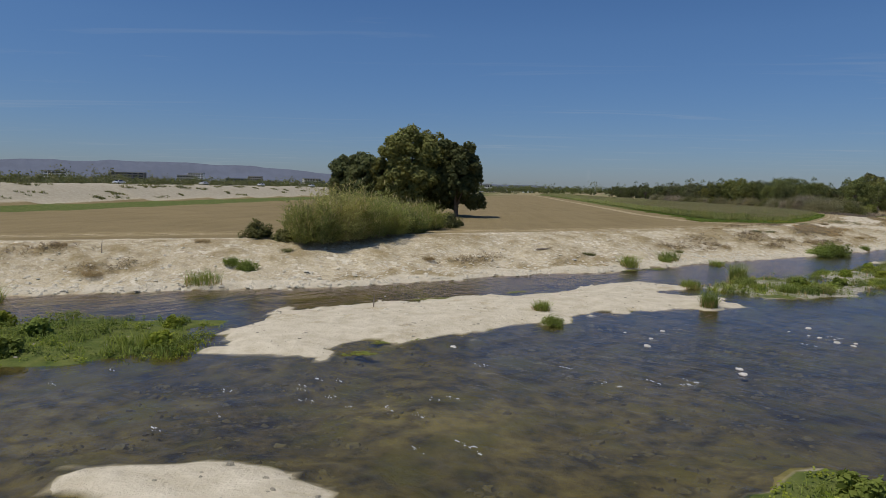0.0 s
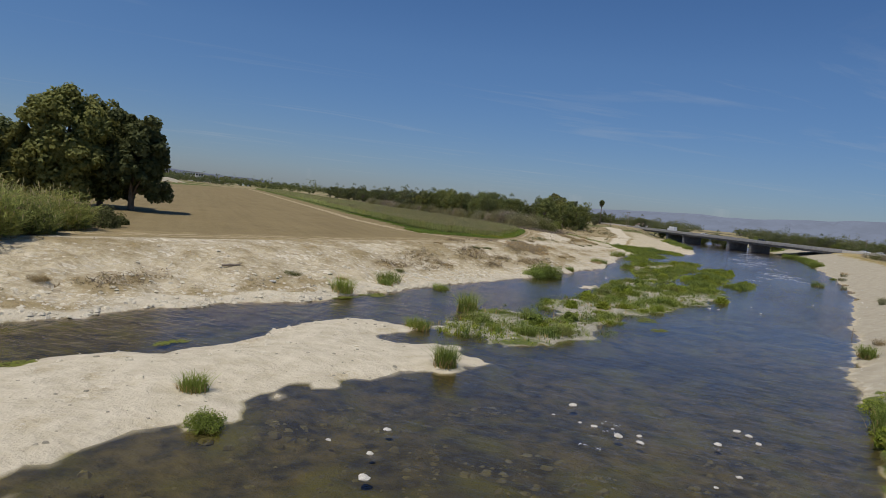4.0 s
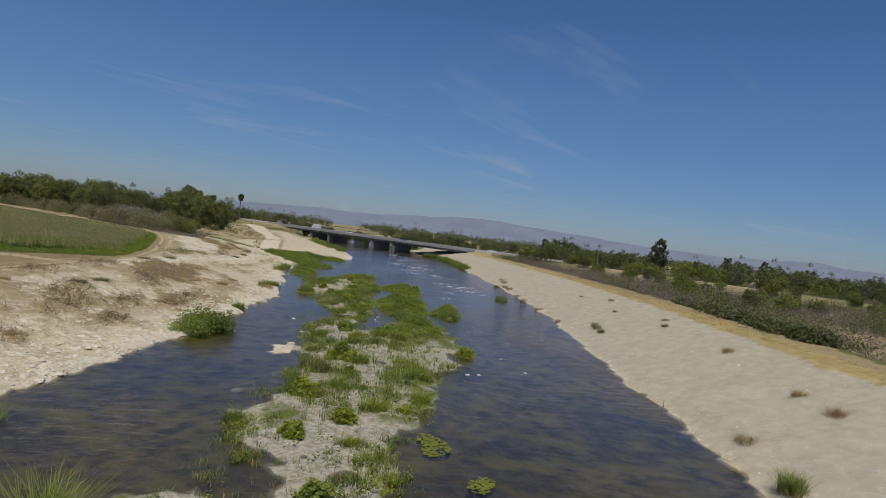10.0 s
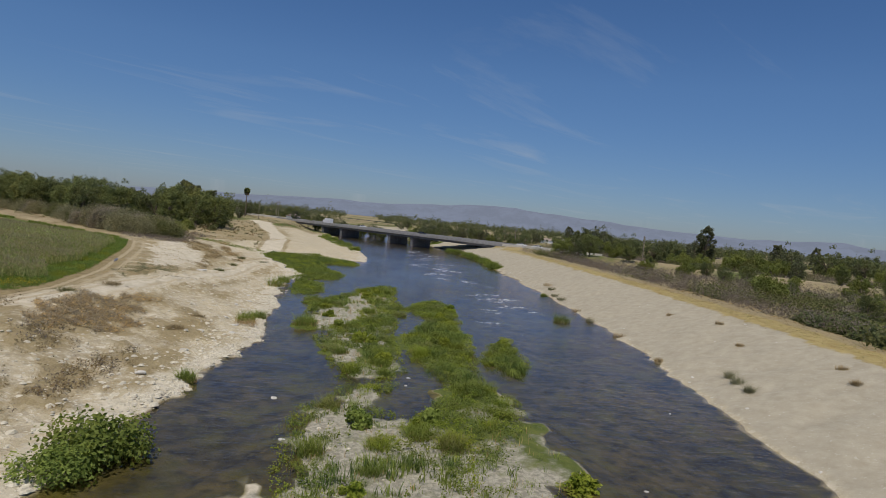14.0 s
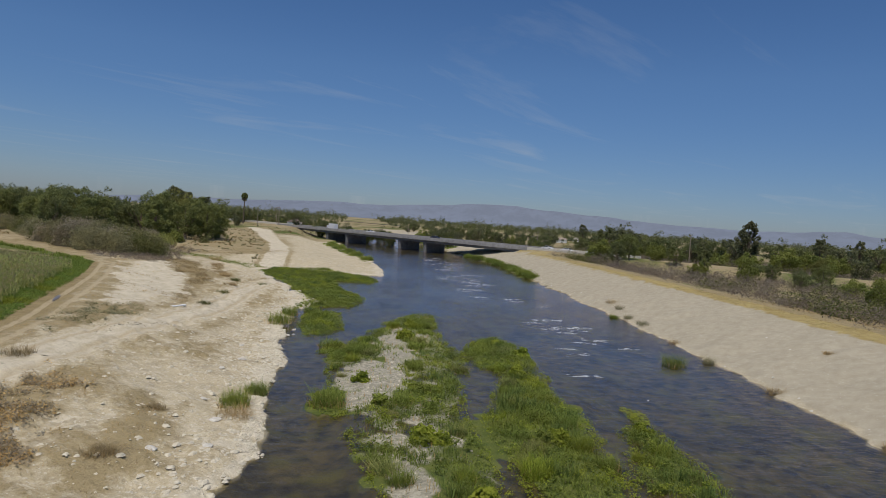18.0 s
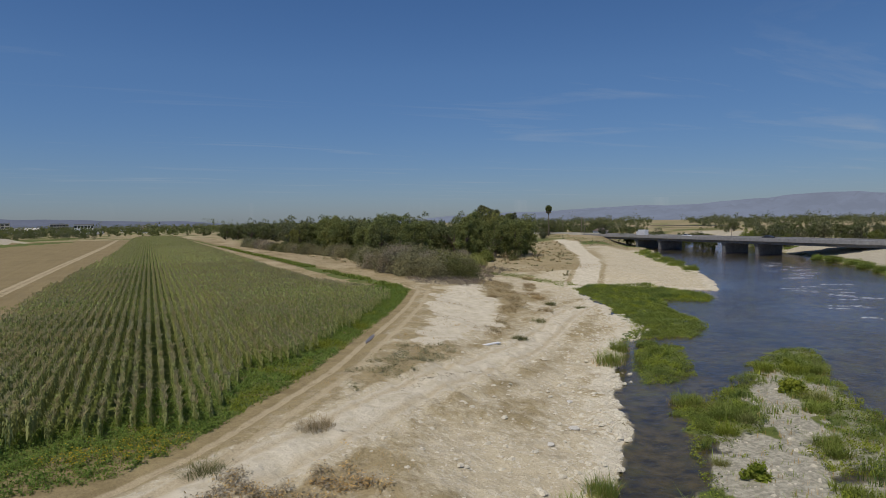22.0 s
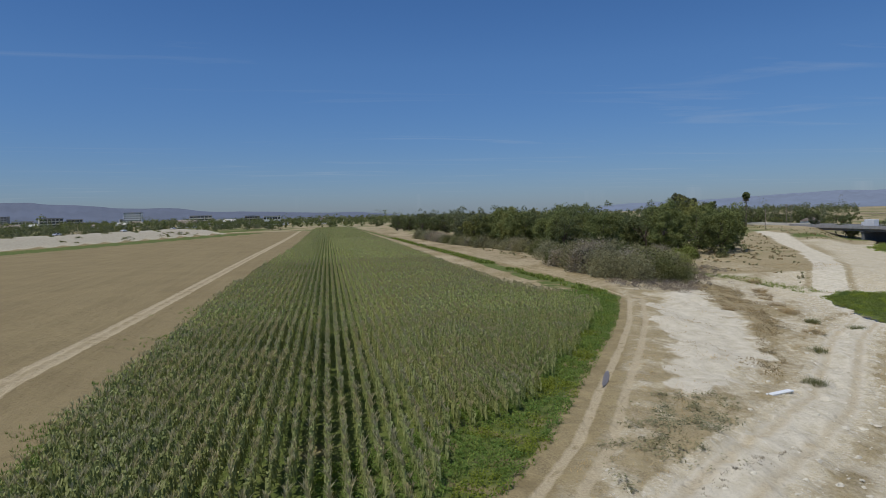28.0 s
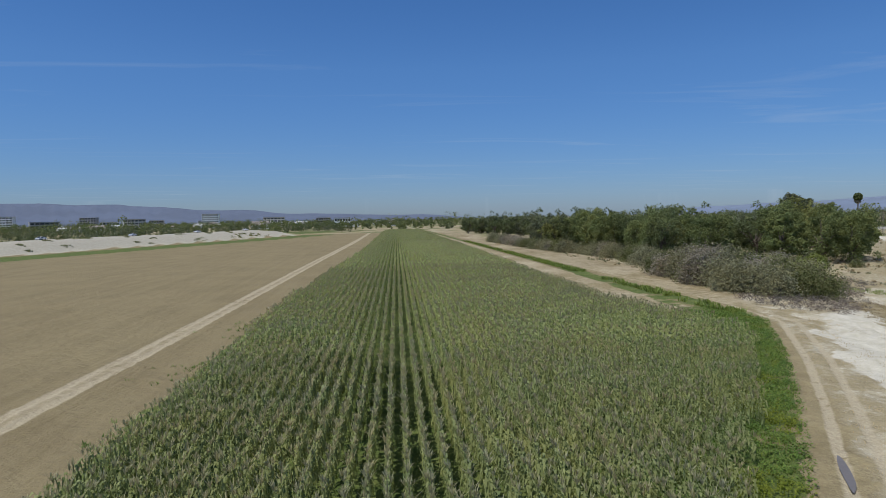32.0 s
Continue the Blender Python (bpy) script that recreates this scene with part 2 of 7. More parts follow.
def water_material():
    w = Mat("river_water", 0.06, 0.5)
    t = w.t
    t.nodes.remove(w.b)
    # ripples drawn out across the stream, stronger where it runs fast
    mp = t.nodes.new("ShaderNodeMapping")
    mp.inputs["Rotation"].default_value = (0, 0, radians(-46))
    w.link(w.pos(), mp.inputs["Vector"])
    flow = mp.outputs["Vector"]
    ripple = w.noise(1.0, 5, 0.6, (1.3, 0.55, 1.0), flow, 0.6)
    swell = w.noise(0.22, 3, 0.6, (0.5, 1.4, 1.0), flow, 0.8)
    fast = w.ramp(w.noise(0.06, 3, 0.5, (0.5, 1.0, 1.0), flow), 0.38, 0.62, 0.35, 1.0)
    n = w.bump(w.math("MULTIPLY", ripple, fast), 0.55, 0.16)
    n = w.bump(swell, 0.30, 0.35, n)
    n = w.bump(w.math("MULTIPLY", w.noise(5.0, 4, 0.65, (1.2, 0.6, 1.0), flow), fast), 0.25, 0.03, n)
    seen = t.nodes.new("ShaderNodeBsdfTransparent")
    seen.inputs["Color"].default_value = (0.74, 0.74, 0.66, 1)
    gloss = t.nodes.new("ShaderNodeBsdfGlossy")
    gloss.inputs["Roughness"].default_value = 0.10
    gloss.inputs["Color"].default_value = (0.95, 0.87, 0.97, 1)
    w.link(n, gloss.inputs["Normal"])
    fr = w.node("ShaderNodeFresnel", IOR=1.33)
    w.link(n, fr.inputs["Normal"])
    mx = t.nodes.new("ShaderNodeMixShader")
    w.link(fr.outputs["Fac"], mx.inputs["Fac"])
    w.link(seen.outputs[0], mx.inputs[1])
    w.link(gloss.outputs[0], mx.inputs[2])
    w.link(mx.outputs[0], t.nodes["Material Output"].inputs["Surface"])
    return w.m


def leaf_material(name, dark, light, far=0.0, rough=0.6):
    f = Mat(name, rough, 0.10)
    r = f.island()
    col = f.mix(f.ramp(r, 0.0, 1.0), dark, light)
    col = f.mix(f.ramp(f.noise(0.25, 3), 0.35, 0.65, 0.0, 0.5), col, tuple(0.5 * (p + q) * s for p, q, s in zip(dark, light, (1.25, 1.05, 0.8))))
    tone = f.ramp(f.rand(), 0.0, 1.0, 0.8, 1.2)
    v = f.t.nodes.new("ShaderNodeHueSaturation")
    f.link(tone, v.inputs["Value"])
    f.link(col, v.inputs["Color"])
    out = f.t.nodes["Material Output"]
    tr = f.t.nodes.new("ShaderNodeBsdfTranslucent")
    f.link(v.outputs["Color"], tr.inputs["Color"])
    mx = f.t.nodes.new("ShaderNodeMixShader")
    mx.inputs["Fac"].default_value = 0.45
    f.done(v.outputs["Color"])
    f.link(f.b.outputs[0], mx.inputs[1])
    f.link(tr.outputs[0], mx.inputs[2])
    f.link(mx.outputs[0], out.inputs["Surface"])
    return f.m


def plain_material(name, a, b, scale=2.0, rough=0.8, spec=0.3, bump=0.2, metal=0.0):
    p = Mat(name, rough, spec)
    n = p.noise(scale, 5, 0.6)
    col = p.mix(p.ramp(n, 0.3, 0.7), a, b)
    col = p.mix(p.ramp(p.noise(scale * 7, 4), 0.4, 0.7, 0.0, 0.25), col, tuple(0.6 * c for c in a))
    p.b.inputs["Metallic"].default_value = metal
    return p.done(col, p.bump(n, bump, 0.05))


M_GROUND = ground_material()
M_WATER = water_material()
M_BARK = plain_material("bark", (0.10, 0.075, 0.055), (0.19, 0.15, 0.11), 3.0)
M_TREE = leaf_material("leaf_cottonwood", (0.15, 0.17, 0.058), (0.275, 0.285, 0.1))
M_TREE_DARK = leaf_material("leaf_dark", (0.1, 0.125, 0.054), (0.18, 0.205, 0.09))
M_WOOD = leaf_material("leaf_woods", (0.125, 0.156, 0.056), (0.225, 0.255, 0.096))
M_EUCA = leaf_material("leaf_eucalyptus", (0.1, 0.115, 0.062), (0.185, 0.2, 0.112))
M_WILLOW = leaf_material("leaf_willow", (0.135, 0.172, 0.042), (0.25, 0.285, 0.084))
M_SCRUB = leaf_material("scrub_grey", (0.200, 0.178, 0.135), (0.400, 0.360, 0.270))
M_TWIG = leaf_material("bare_twigs", (0.15, 0.13, 0.11), (0.295, 0.26, 0.218))
M_SCRUB_MID = leaf_material("scrub_grey_olive", (0.165, 0.165, 0.092), (0.32, 0.31, 0.18))
M_SCRUB_GREEN = leaf_material("scrub_olive", (0.088, 0.104, 0.040), (0.224, 0.232, 0.096))
M_REED = leaf_material("reed_cane", (0.140, 0.175, 0.052), (0.375, 0.390, 0.145))
M_CANE_LEAF = leaf_material("cane_leaf", (0.235, 0.250, 0.085), (0.520, 0.510, 0.205))
M_CANE_LEAF_GREEN = leaf_material("cane_leaf_green", (0.165, 0.205, 0.065), (0.400, 0.430, 0.150))
M_CANE = leaf_material("dry_cane", (0.3, 0.27, 0.13), (0.56, 0.49, 0.27))
M_GRASS = leaf_material("grass_green", (0.115, 0.165, 0.032), (0.300, 0.365, 0.090))
M_SEDGE = leaf_material("sedge_green", (0.075, 0.125, 0.034), (0.215, 0.285, 0.085))
M_GRASS_LIGHT = leaf_material("grass_lime", (0.135, 0.203, 0.020), (0.351, 0.392, 0.068))
M_WEED = leaf_material("field_weed", (0.085, 0.15, 0.032), (0.23, 0.33, 0.075))
M_FLOWER = leaf_material("yellow_flower", (0.42, 0.34, 0.03), (0.62, 0.50, 0.06))
M_DRY = leaf_material("grass_dry", (0.324, 0.236, 0.108), (0.621, 0.472, 0.230))
M_STRAW = leaf_material("weed_straw", (0.25, 0.195, 0.105), (0.46, 0.37, 0.21))
M_CORN = leaf_material("corn_leaf", (0.215, 0.255, 0.092), (0.45, 0.48, 0.205))
M_TASSEL = leaf_material("corn_tassel", (0.32, 0.300, 0.16), (0.48, 0.445, 0.26))
M_GRAVEL = plain_material("grey_gravel", (0.22, 0.20, 0.15), (0.40, 0.365, 0.28), 4.0)
M_RUBBLE = plain_material("sandy_rubble", (0.50, 0.45, 0.335), (0.72, 0.66, 0.53), 5.0)
M_BED_STONE = plain_material("algae_stone", (0.11, 0.09, 0.035), (0.26, 0.225, 0.10), 1.2)
M_STONE = plain_material("pale_stone", (0.46, 0.43, 0.37), (0.70, 0.67, 0.60), 4.0)
M_CONCRETE = plain_material("concrete", (0.27, 0.26, 0.25), (0.38, 0.37, 0.355), 0.8)
M_CONCRETE_DARK = plain_material("dark_concrete", (0.13, 0.13, 0.135), (0.21, 0.21, 0.21), 0.6)
M_ASPHALT = plain_material("asphalt", (0.045, 0.045, 0.047), (0.075, 0.074, 0.072), 1.5)
M_WHITE = plain_material("white_paint", (0.72, 0.72, 0.71), (0.82, 0.82, 0.80), 1.0, 0.5)
M_GLASS = plain_material("window_glass", (0.02, 0.025, 0.03), (0.035, 0.04, 0.05), 0.4, 0.12, 0.6, 0.0)
M_TYRE = plain_material("rubber", (0.02, 0.02, 0.02), (0.035, 0.035, 0.035), 4.0)
M_DEADWOOD = plain_material("bleached_wood", (0.20, 0.16, 0.12), (0.34, 0.29, 0.23), 5.0)


# ---- plan ----
LEFT_WATER = [(-260, -70), (-90, 18), (-35, 44), (-22, 50), (-11, 53.5), (4, 64), (16, 70), (34, 84.5), (49, 94), (63, 106), (74, 114), (80, 120),
              (87, 128.5), (94, 137), (102, 145.5), (107, 152), (118, 160), (124, 172), (133, 190), (141, 203), (149, 203), (154, 192), (160, 185), (174, 199), (206, 236), (244, 289),
              (300, 356), (420, 480)]
RIGHT_WATER = [(-230, -150), (-40, -22), (8, 13), (24, 27), (43, 43), (61, 56.5), (71, 64), (95, 81), (118, 98.5), (147, 123), (180, 153), (230, 199), (260, 232),
               (290, 272), (340, 330), (460, 450)]
BANK_TOP = [(-270, -50), (-95, 34), (-45, 54), (-22, 66), (-5, 78), (6, 84), (21, 95), (48, 115), (66, 131), (78, 146), (88, 163), (101, 188),
            (107, 206), (122, 226), (150, 262), (185, 300), (220, 340), (290, 420), (400, 540)]
LEVEE_FOOT = [(-150, -40), (-108, 60), (-99, 122), (-90, 220), (-78, 330), (-46, 433), (5, 592)]
TRACK = [(-260, -35), (-95, 42), (-45, 62), (-20, 76), (4, 88), (25, 100), (46, 116), (58, 125), (64.5, 130.5), (70, 137.5), (75, 144), (80, 152.2), (87.2, 163.6), (94, 175), (102.4, 191), (104, 204), (106, 260)]
SAND_ROAD = [(59, 123.6), (65.6, 128.4), (71, 132.4), (78, 138.6), (86.6, 144.9), (95, 151.2), (103.5, 159.6), (115, 171), (128.5, 182)]
FIELD_ROAD = [(52, 120), (43, 135), (40.5, 164), (42, 198), (45, 300), (50, 448), (54, 620)]
RAMP = [(146, 207), (168, 232), (200, 275), (232, 325), (248, 352)]
DRY_PATCHES = [(-13, 70, 7), (-7, 57, 6), (0.8, 69, 5), (6, 66.6, 5), (12, 71, 5), (33, 95, 6), (45, 106, 6), (55, 122, 6), (45, 114, 5), (68, 128, 5), (62, 110, 6), (57, 114, 5),
               (65, 123, 6), (70, 118, 5), (74, 123, 4), (110, 163, 8), (118, 186, 9), (-30, 53, 4), (-37, 54, 4), (27, 88, 4),
               (64, 122.5, 5), (68, 116.5, 4), (68.5, 129, 5), (84.5, 135, 5), (76, 138, 4), (49, 104, 5), (59, 109, 5), (45, 98, 4), (55, 106, 5), (34, 92, 5), (43, 101, 5), (94, 140, 3)]
# the highway's line over the river, from its south end to its north end
ROAD_A, ROAD_B = (233.0, -90.0), (315.0, 660.0)
CREST_R = 4.0
FIELD = 3.0

BARS = {
    "sand": [
        [(-13.5, 31), (-13.2, 37.6), (-13.3, 44), (-7, 47), (-2.4, 48.7), (4.7, 53.6), (10.6, 58.7), (17.2, 62), (20.4, 60.4), (18.8, 55), (22.4, 53.7), (20, 49.5),
         (11, 46.7), (6.4, 41.8), (0.4, 37.5), (-5.4, 34.4), (-7.2, 31.3), (-10.7, 30)],
        [(-11.4, 16), (-11.3, 18.3), (-10.6, 19), (-9, 19.3), (-7.9, 19.2), (-6.2, 19.1), (-4.9, 18.5), (-3.4, 17.6), (-2.2, 16.5), (-5, 13), (-9, 14)],
        [(51, 86), (56.5, 90.5), (58, 89.3), (55, 85.5), (52, 84.3)],
    ],
    "green": [[(-45, 30), (-30, 36.4), (-22.8, 39.6), (-15, 39), (-13.5, 34), (-13.4, 30.5), (-18, 29), (-22.3, 27.3), (-40, 21)]],
}
# the long gravel bar in mid-stream, and the weedy islands that follow it
NEAR_BAR = [(20.5, 60.5), (23.5, 63), (26.8, 67), (29.6, 67.2), (31.4, 68.2), (36.1, 72.2), (42.1, 77), (47, 80), (53, 84.5), (57, 89), (60.5, 93), (65, 97), (69.1, 98.2), (72, 99.5), (75, 98),
            (72, 95.2), (68.6, 93.8), (69.2, 91.4), (73.4, 92.6), (78, 93), (81.5, 94.5), (80, 90.5), (76, 87), (73.5, 84), (70, 80.5), (64.5, 76.5), (57.1, 74), (49.1, 68.5), (43, 65), (38.8, 60.8), (33.5, 56.2),
            (29.2, 54.6), (25, 55.2), (22, 57.5)]
MAIN_BAR = [(71.8, 100.3), (76.5, 107), (80.5, 113.5), (83, 116.3), (84.6, 118.5), (86.6, 121.3), (89.1, 124.5), (93, 129), (99.2, 133.6), (106, 137), (113.8, 141.4), (122.5, 143.5), (124.2, 142),
            (114.4, 133.5), (109.5, 128.5), (105.5, 123.6), (100.5, 119), (97, 117), (94.6, 115), (89.3, 111.3), (82.4, 104), (78.4, 99.8), (75, 98.4)]
MID_BAND = [(104.6, 122.6), (108.6, 125.6), (113.7, 127.4), (117.9, 127), (114.2, 122.5), (110, 118.5), (104, 113), (99.8, 109.8), (95.5, 105.5), (90, 101), (85.5, 97.6), (81.4, 94.3), (76.7, 91),
            (73.8, 91.6), (78, 95.3), (78.6, 97.6), (83.4, 103.7), (87, 107), (90.4, 110.5), (97, 113.7), (102, 117)]
SIDE_ISLE = [(95, 103), (100, 103.8), (96, 100), (90.5, 95), (84.5, 92.4), (82.5, 93.5), (87.3, 98.3)]
SHORE_ISLE = [(99.5, 140), (103, 145), (107.3, 149.6), (110.8, 151), (113.8, 150), (109, 144.5), (106, 140.5), (102, 138.7)]
SMALL_ISLE = [(94.8, 132), (98, 134.6), (99.9, 135.2), (98.4, 132.2), (95.5, 130.4)]
LOW_ISLE = [(82.6, 117), (83.2, 119.5), (85.5, 122.2), (86.9, 121.6), (83.8, 117.2)]
MARSH = [(112, 155.5), (118.5, 162), (123, 169.5), (130.5, 182.1), (137.8, 200), (145, 204.5), (149.2, 204), (155, 197), (154, 184), (151, 178), (144.6, 174), (141.4, 180.9), (136, 174), (131.9, 168.3), (130, 163),
         (128.1, 159.5), (120.5, 152.8)]
WEEDY_TIP = [(65, 89), (69.7, 90.8), (77.5, 92), (79.5, 89), (73, 86), (66, 83), (62, 86)]
BARS["green"] += [NEAR_BAR, MAIN_BAR, MID_BAND, SIDE_ISLE, SHORE_ISLE, SMALL_ISLE, LOW_ISLE, MARSH]
# patches along the banks
BARS["green"] += [[(8, 17), (10, 18.6), (12, 19.3), (13.5, 17), (12, 13)], [(25, 27), (33, 34), (41, 41), (44, 42), (38, 34), (30, 28)],
                  [(284, 262), (296, 278), (318, 306), (338, 330), (352, 338), (330, 306), (306, 276), (292, 260)]]
BARS["green"] += [[(196, 169), (236, 207), (262, 236), (264, 233), (238, 202), (198, 167)], [(180, 208), (206, 239), (242, 291), (236, 292), (200, 240)]]
BRUSH = [(56, 116), (62, 124.5), (65.5, 127), (68.5, 128.6), (71.2, 130.6), (72.2, 128.8), (68.5, 125.2), (67, 121), (62.5, 115.5)]
VERGE = [(74, 139), (77, 143.5), (80.8, 149.4), (84, 151), (87.5, 151.5), (84, 147), (79, 142.4)]
DRY_BELT = [(121.5, 210), (127, 206), (120, 191), (109.5, 173), (101, 163), (94.5, 156.5), (96.5, 160), (103.6, 169.6), (114, 191)]
BARE = [[(105.3, 134.6), (108.5, 134.8), (103.6, 127.6), (97.9, 123.6), (95.5, 125.1)], [(91.5, 126.6), (96.7, 127), (96.4, 123.5), (91.1, 118.6), (87.5, 116.4), (84.4, 117.5)],
        [(78, 108.5), (80.5, 107.5), (78.5, 104), (75.5, 104.5)], [(71.5, 100), (75.5, 100.5), (73.5, 97.5)], [(84, 112), (86.5, 113.5), (85, 108.5), (83, 109)]]
LUSH = [MID_BAND, SIDE_ISLE, SHORE_ISLE, SMALL_ISLE, LOW_ISLE, MARSH, WEEDY_TIP] + BARS["green"][9:]


def seg_dist(px, py, line):
    """The distance to a polyline, and on which side (left: plus) the points lie."""
    best = np.full(px.shape, 1e9)
    side = np.zeros(px.shape)
    for (ax, ay), (bx, by) in zip(line, line[1:]):
        ux, uy = bx - ax, by - ay
        s = np.clip(((px - ax) * ux + (py - ay) * uy) / (ux * ux + uy * uy), 0, 1)
        dx, dy = px - ax - s * ux, py - ay - s * uy
        d = np.hypot(dx, dy)
        cr = ux * dy - uy * dx
        nearer = d < best - 1e-9
        tie = (np.abs(d - best) <= 1e-9) & (np.abs(cr) > np.abs(side))
        side = np.where(nearer | tie, cr, side)
        best = np.minimum(d, best)
    return best, np.sign(side)


def poly_dist(px, py, poly):
    """Signed distance to a closed outline: plus inside."""
    ring = poly + poly[:1]
    d, _ = seg_dist(px, py, ring)
    inside = np.zeros(px.shape, bool)
    for (ax, ay), (bx, by) in zip(ring, ring[1:]):
        cond = (ay > py) != (by > py)
        with np.errstate(divide="ignore", invalid="ignore"):
            xx = ax + (py - ay) * (bx - ax) / ((by - ay) if by != ay else 1e-9)
        inside ^= cond & (px < xx)
    return np.where(inside, d, -d)


def in_poly(px, py, poly):
    inside = np.zeros(px.shape, bool)
    ring = poly + poly[:1]
    for (ax, ay), (bx, by) in zip(ring, ring[1:]):
        cond = (ay > py) != (by > py)
        xx = ax + (py - ay) * (bx - ax) / ((by - ay) if by != ay else 1e-9)
        inside ^= cond & (px < xx)
    return inside


CHANNEL = LEFT_WATER + RIGHT_WATER[::-1]
LATTICE = np.random.default_rng(7).normal(0, 1, (8, 128, 128))


def lattice_noise(u, v, k):
    i, j = np.floor(u).astype(int), np.floor(v).astype(int)
    fu, fv = u - i, v - j
    fu, fv = fu * fu * (3 - 2 * fu), fv * fv * (3 - 2 * fv)
    t = LATTICE[k % 8]
    a, b = t[i % 128, j % 128], t[(i + 1) % 128, j % 128]
    c, d = t[i % 128, (j + 1) % 128], t[(i + 1) % 128, (j + 1) % 128]
    return (a * (1 - fu) + b * fu) * (1 - fv) + (c * (1 - fu) + d * fu) * fv


def wobble(x, y, size, k=0):
    """Smooth seeded noise about 0, in three octaves from a given size down."""
    x, y = np.asarray(x, float) + 731.0, np.asarray(y, float) + 517.0
    c, s = math.cos(0.6 + k), math.sin(0.6 + k)
    u, v = (x * c - y * s) * 2.0 / size, (x * s + y * c) * 2.0 / size
    return 0.85 * lattice_noise(u, v, k) + 0.45 * lattice_noise(u * 2.1, v * 2.1, k + 3) + 0.22 * lattice_noise(u * 4.3, v * 4.3, k + 5)


def smooth(v, lo, hi):
    s = np.clip((v - lo) / (hi - lo), 0, 1)
    return s * s * (3 - 2 * s)


CORN = [(49.4, 150), (50.4, 134.2), (56, 134.8), (60, 136.8), (63, 134.8), (65.4, 137), (66.6, 141), (68.8, 147.8), (71.3, 148.5), (74.6, 152), (85.0, 168), (94.8, 185), (93.5, 196), (90.2, 212), (91, 260), (92.5, 340), (97, 690), (66, 690), (56.2, 330), (53.2, 277), (50.6, 220), (49.8, 190), (49.8, 170), (49.6, 155)]
PALE_SAND = [(82.3, 149.6), (86.5, 155), (88, 159.4), (91, 165.5), (95, 172), (101.7, 185), (106.5, 191.5), (113, 199), (121, 209), (119.5, 202), (113.5, 191), (103, 169.6), (95.5, 159.5), (87, 151.6)]


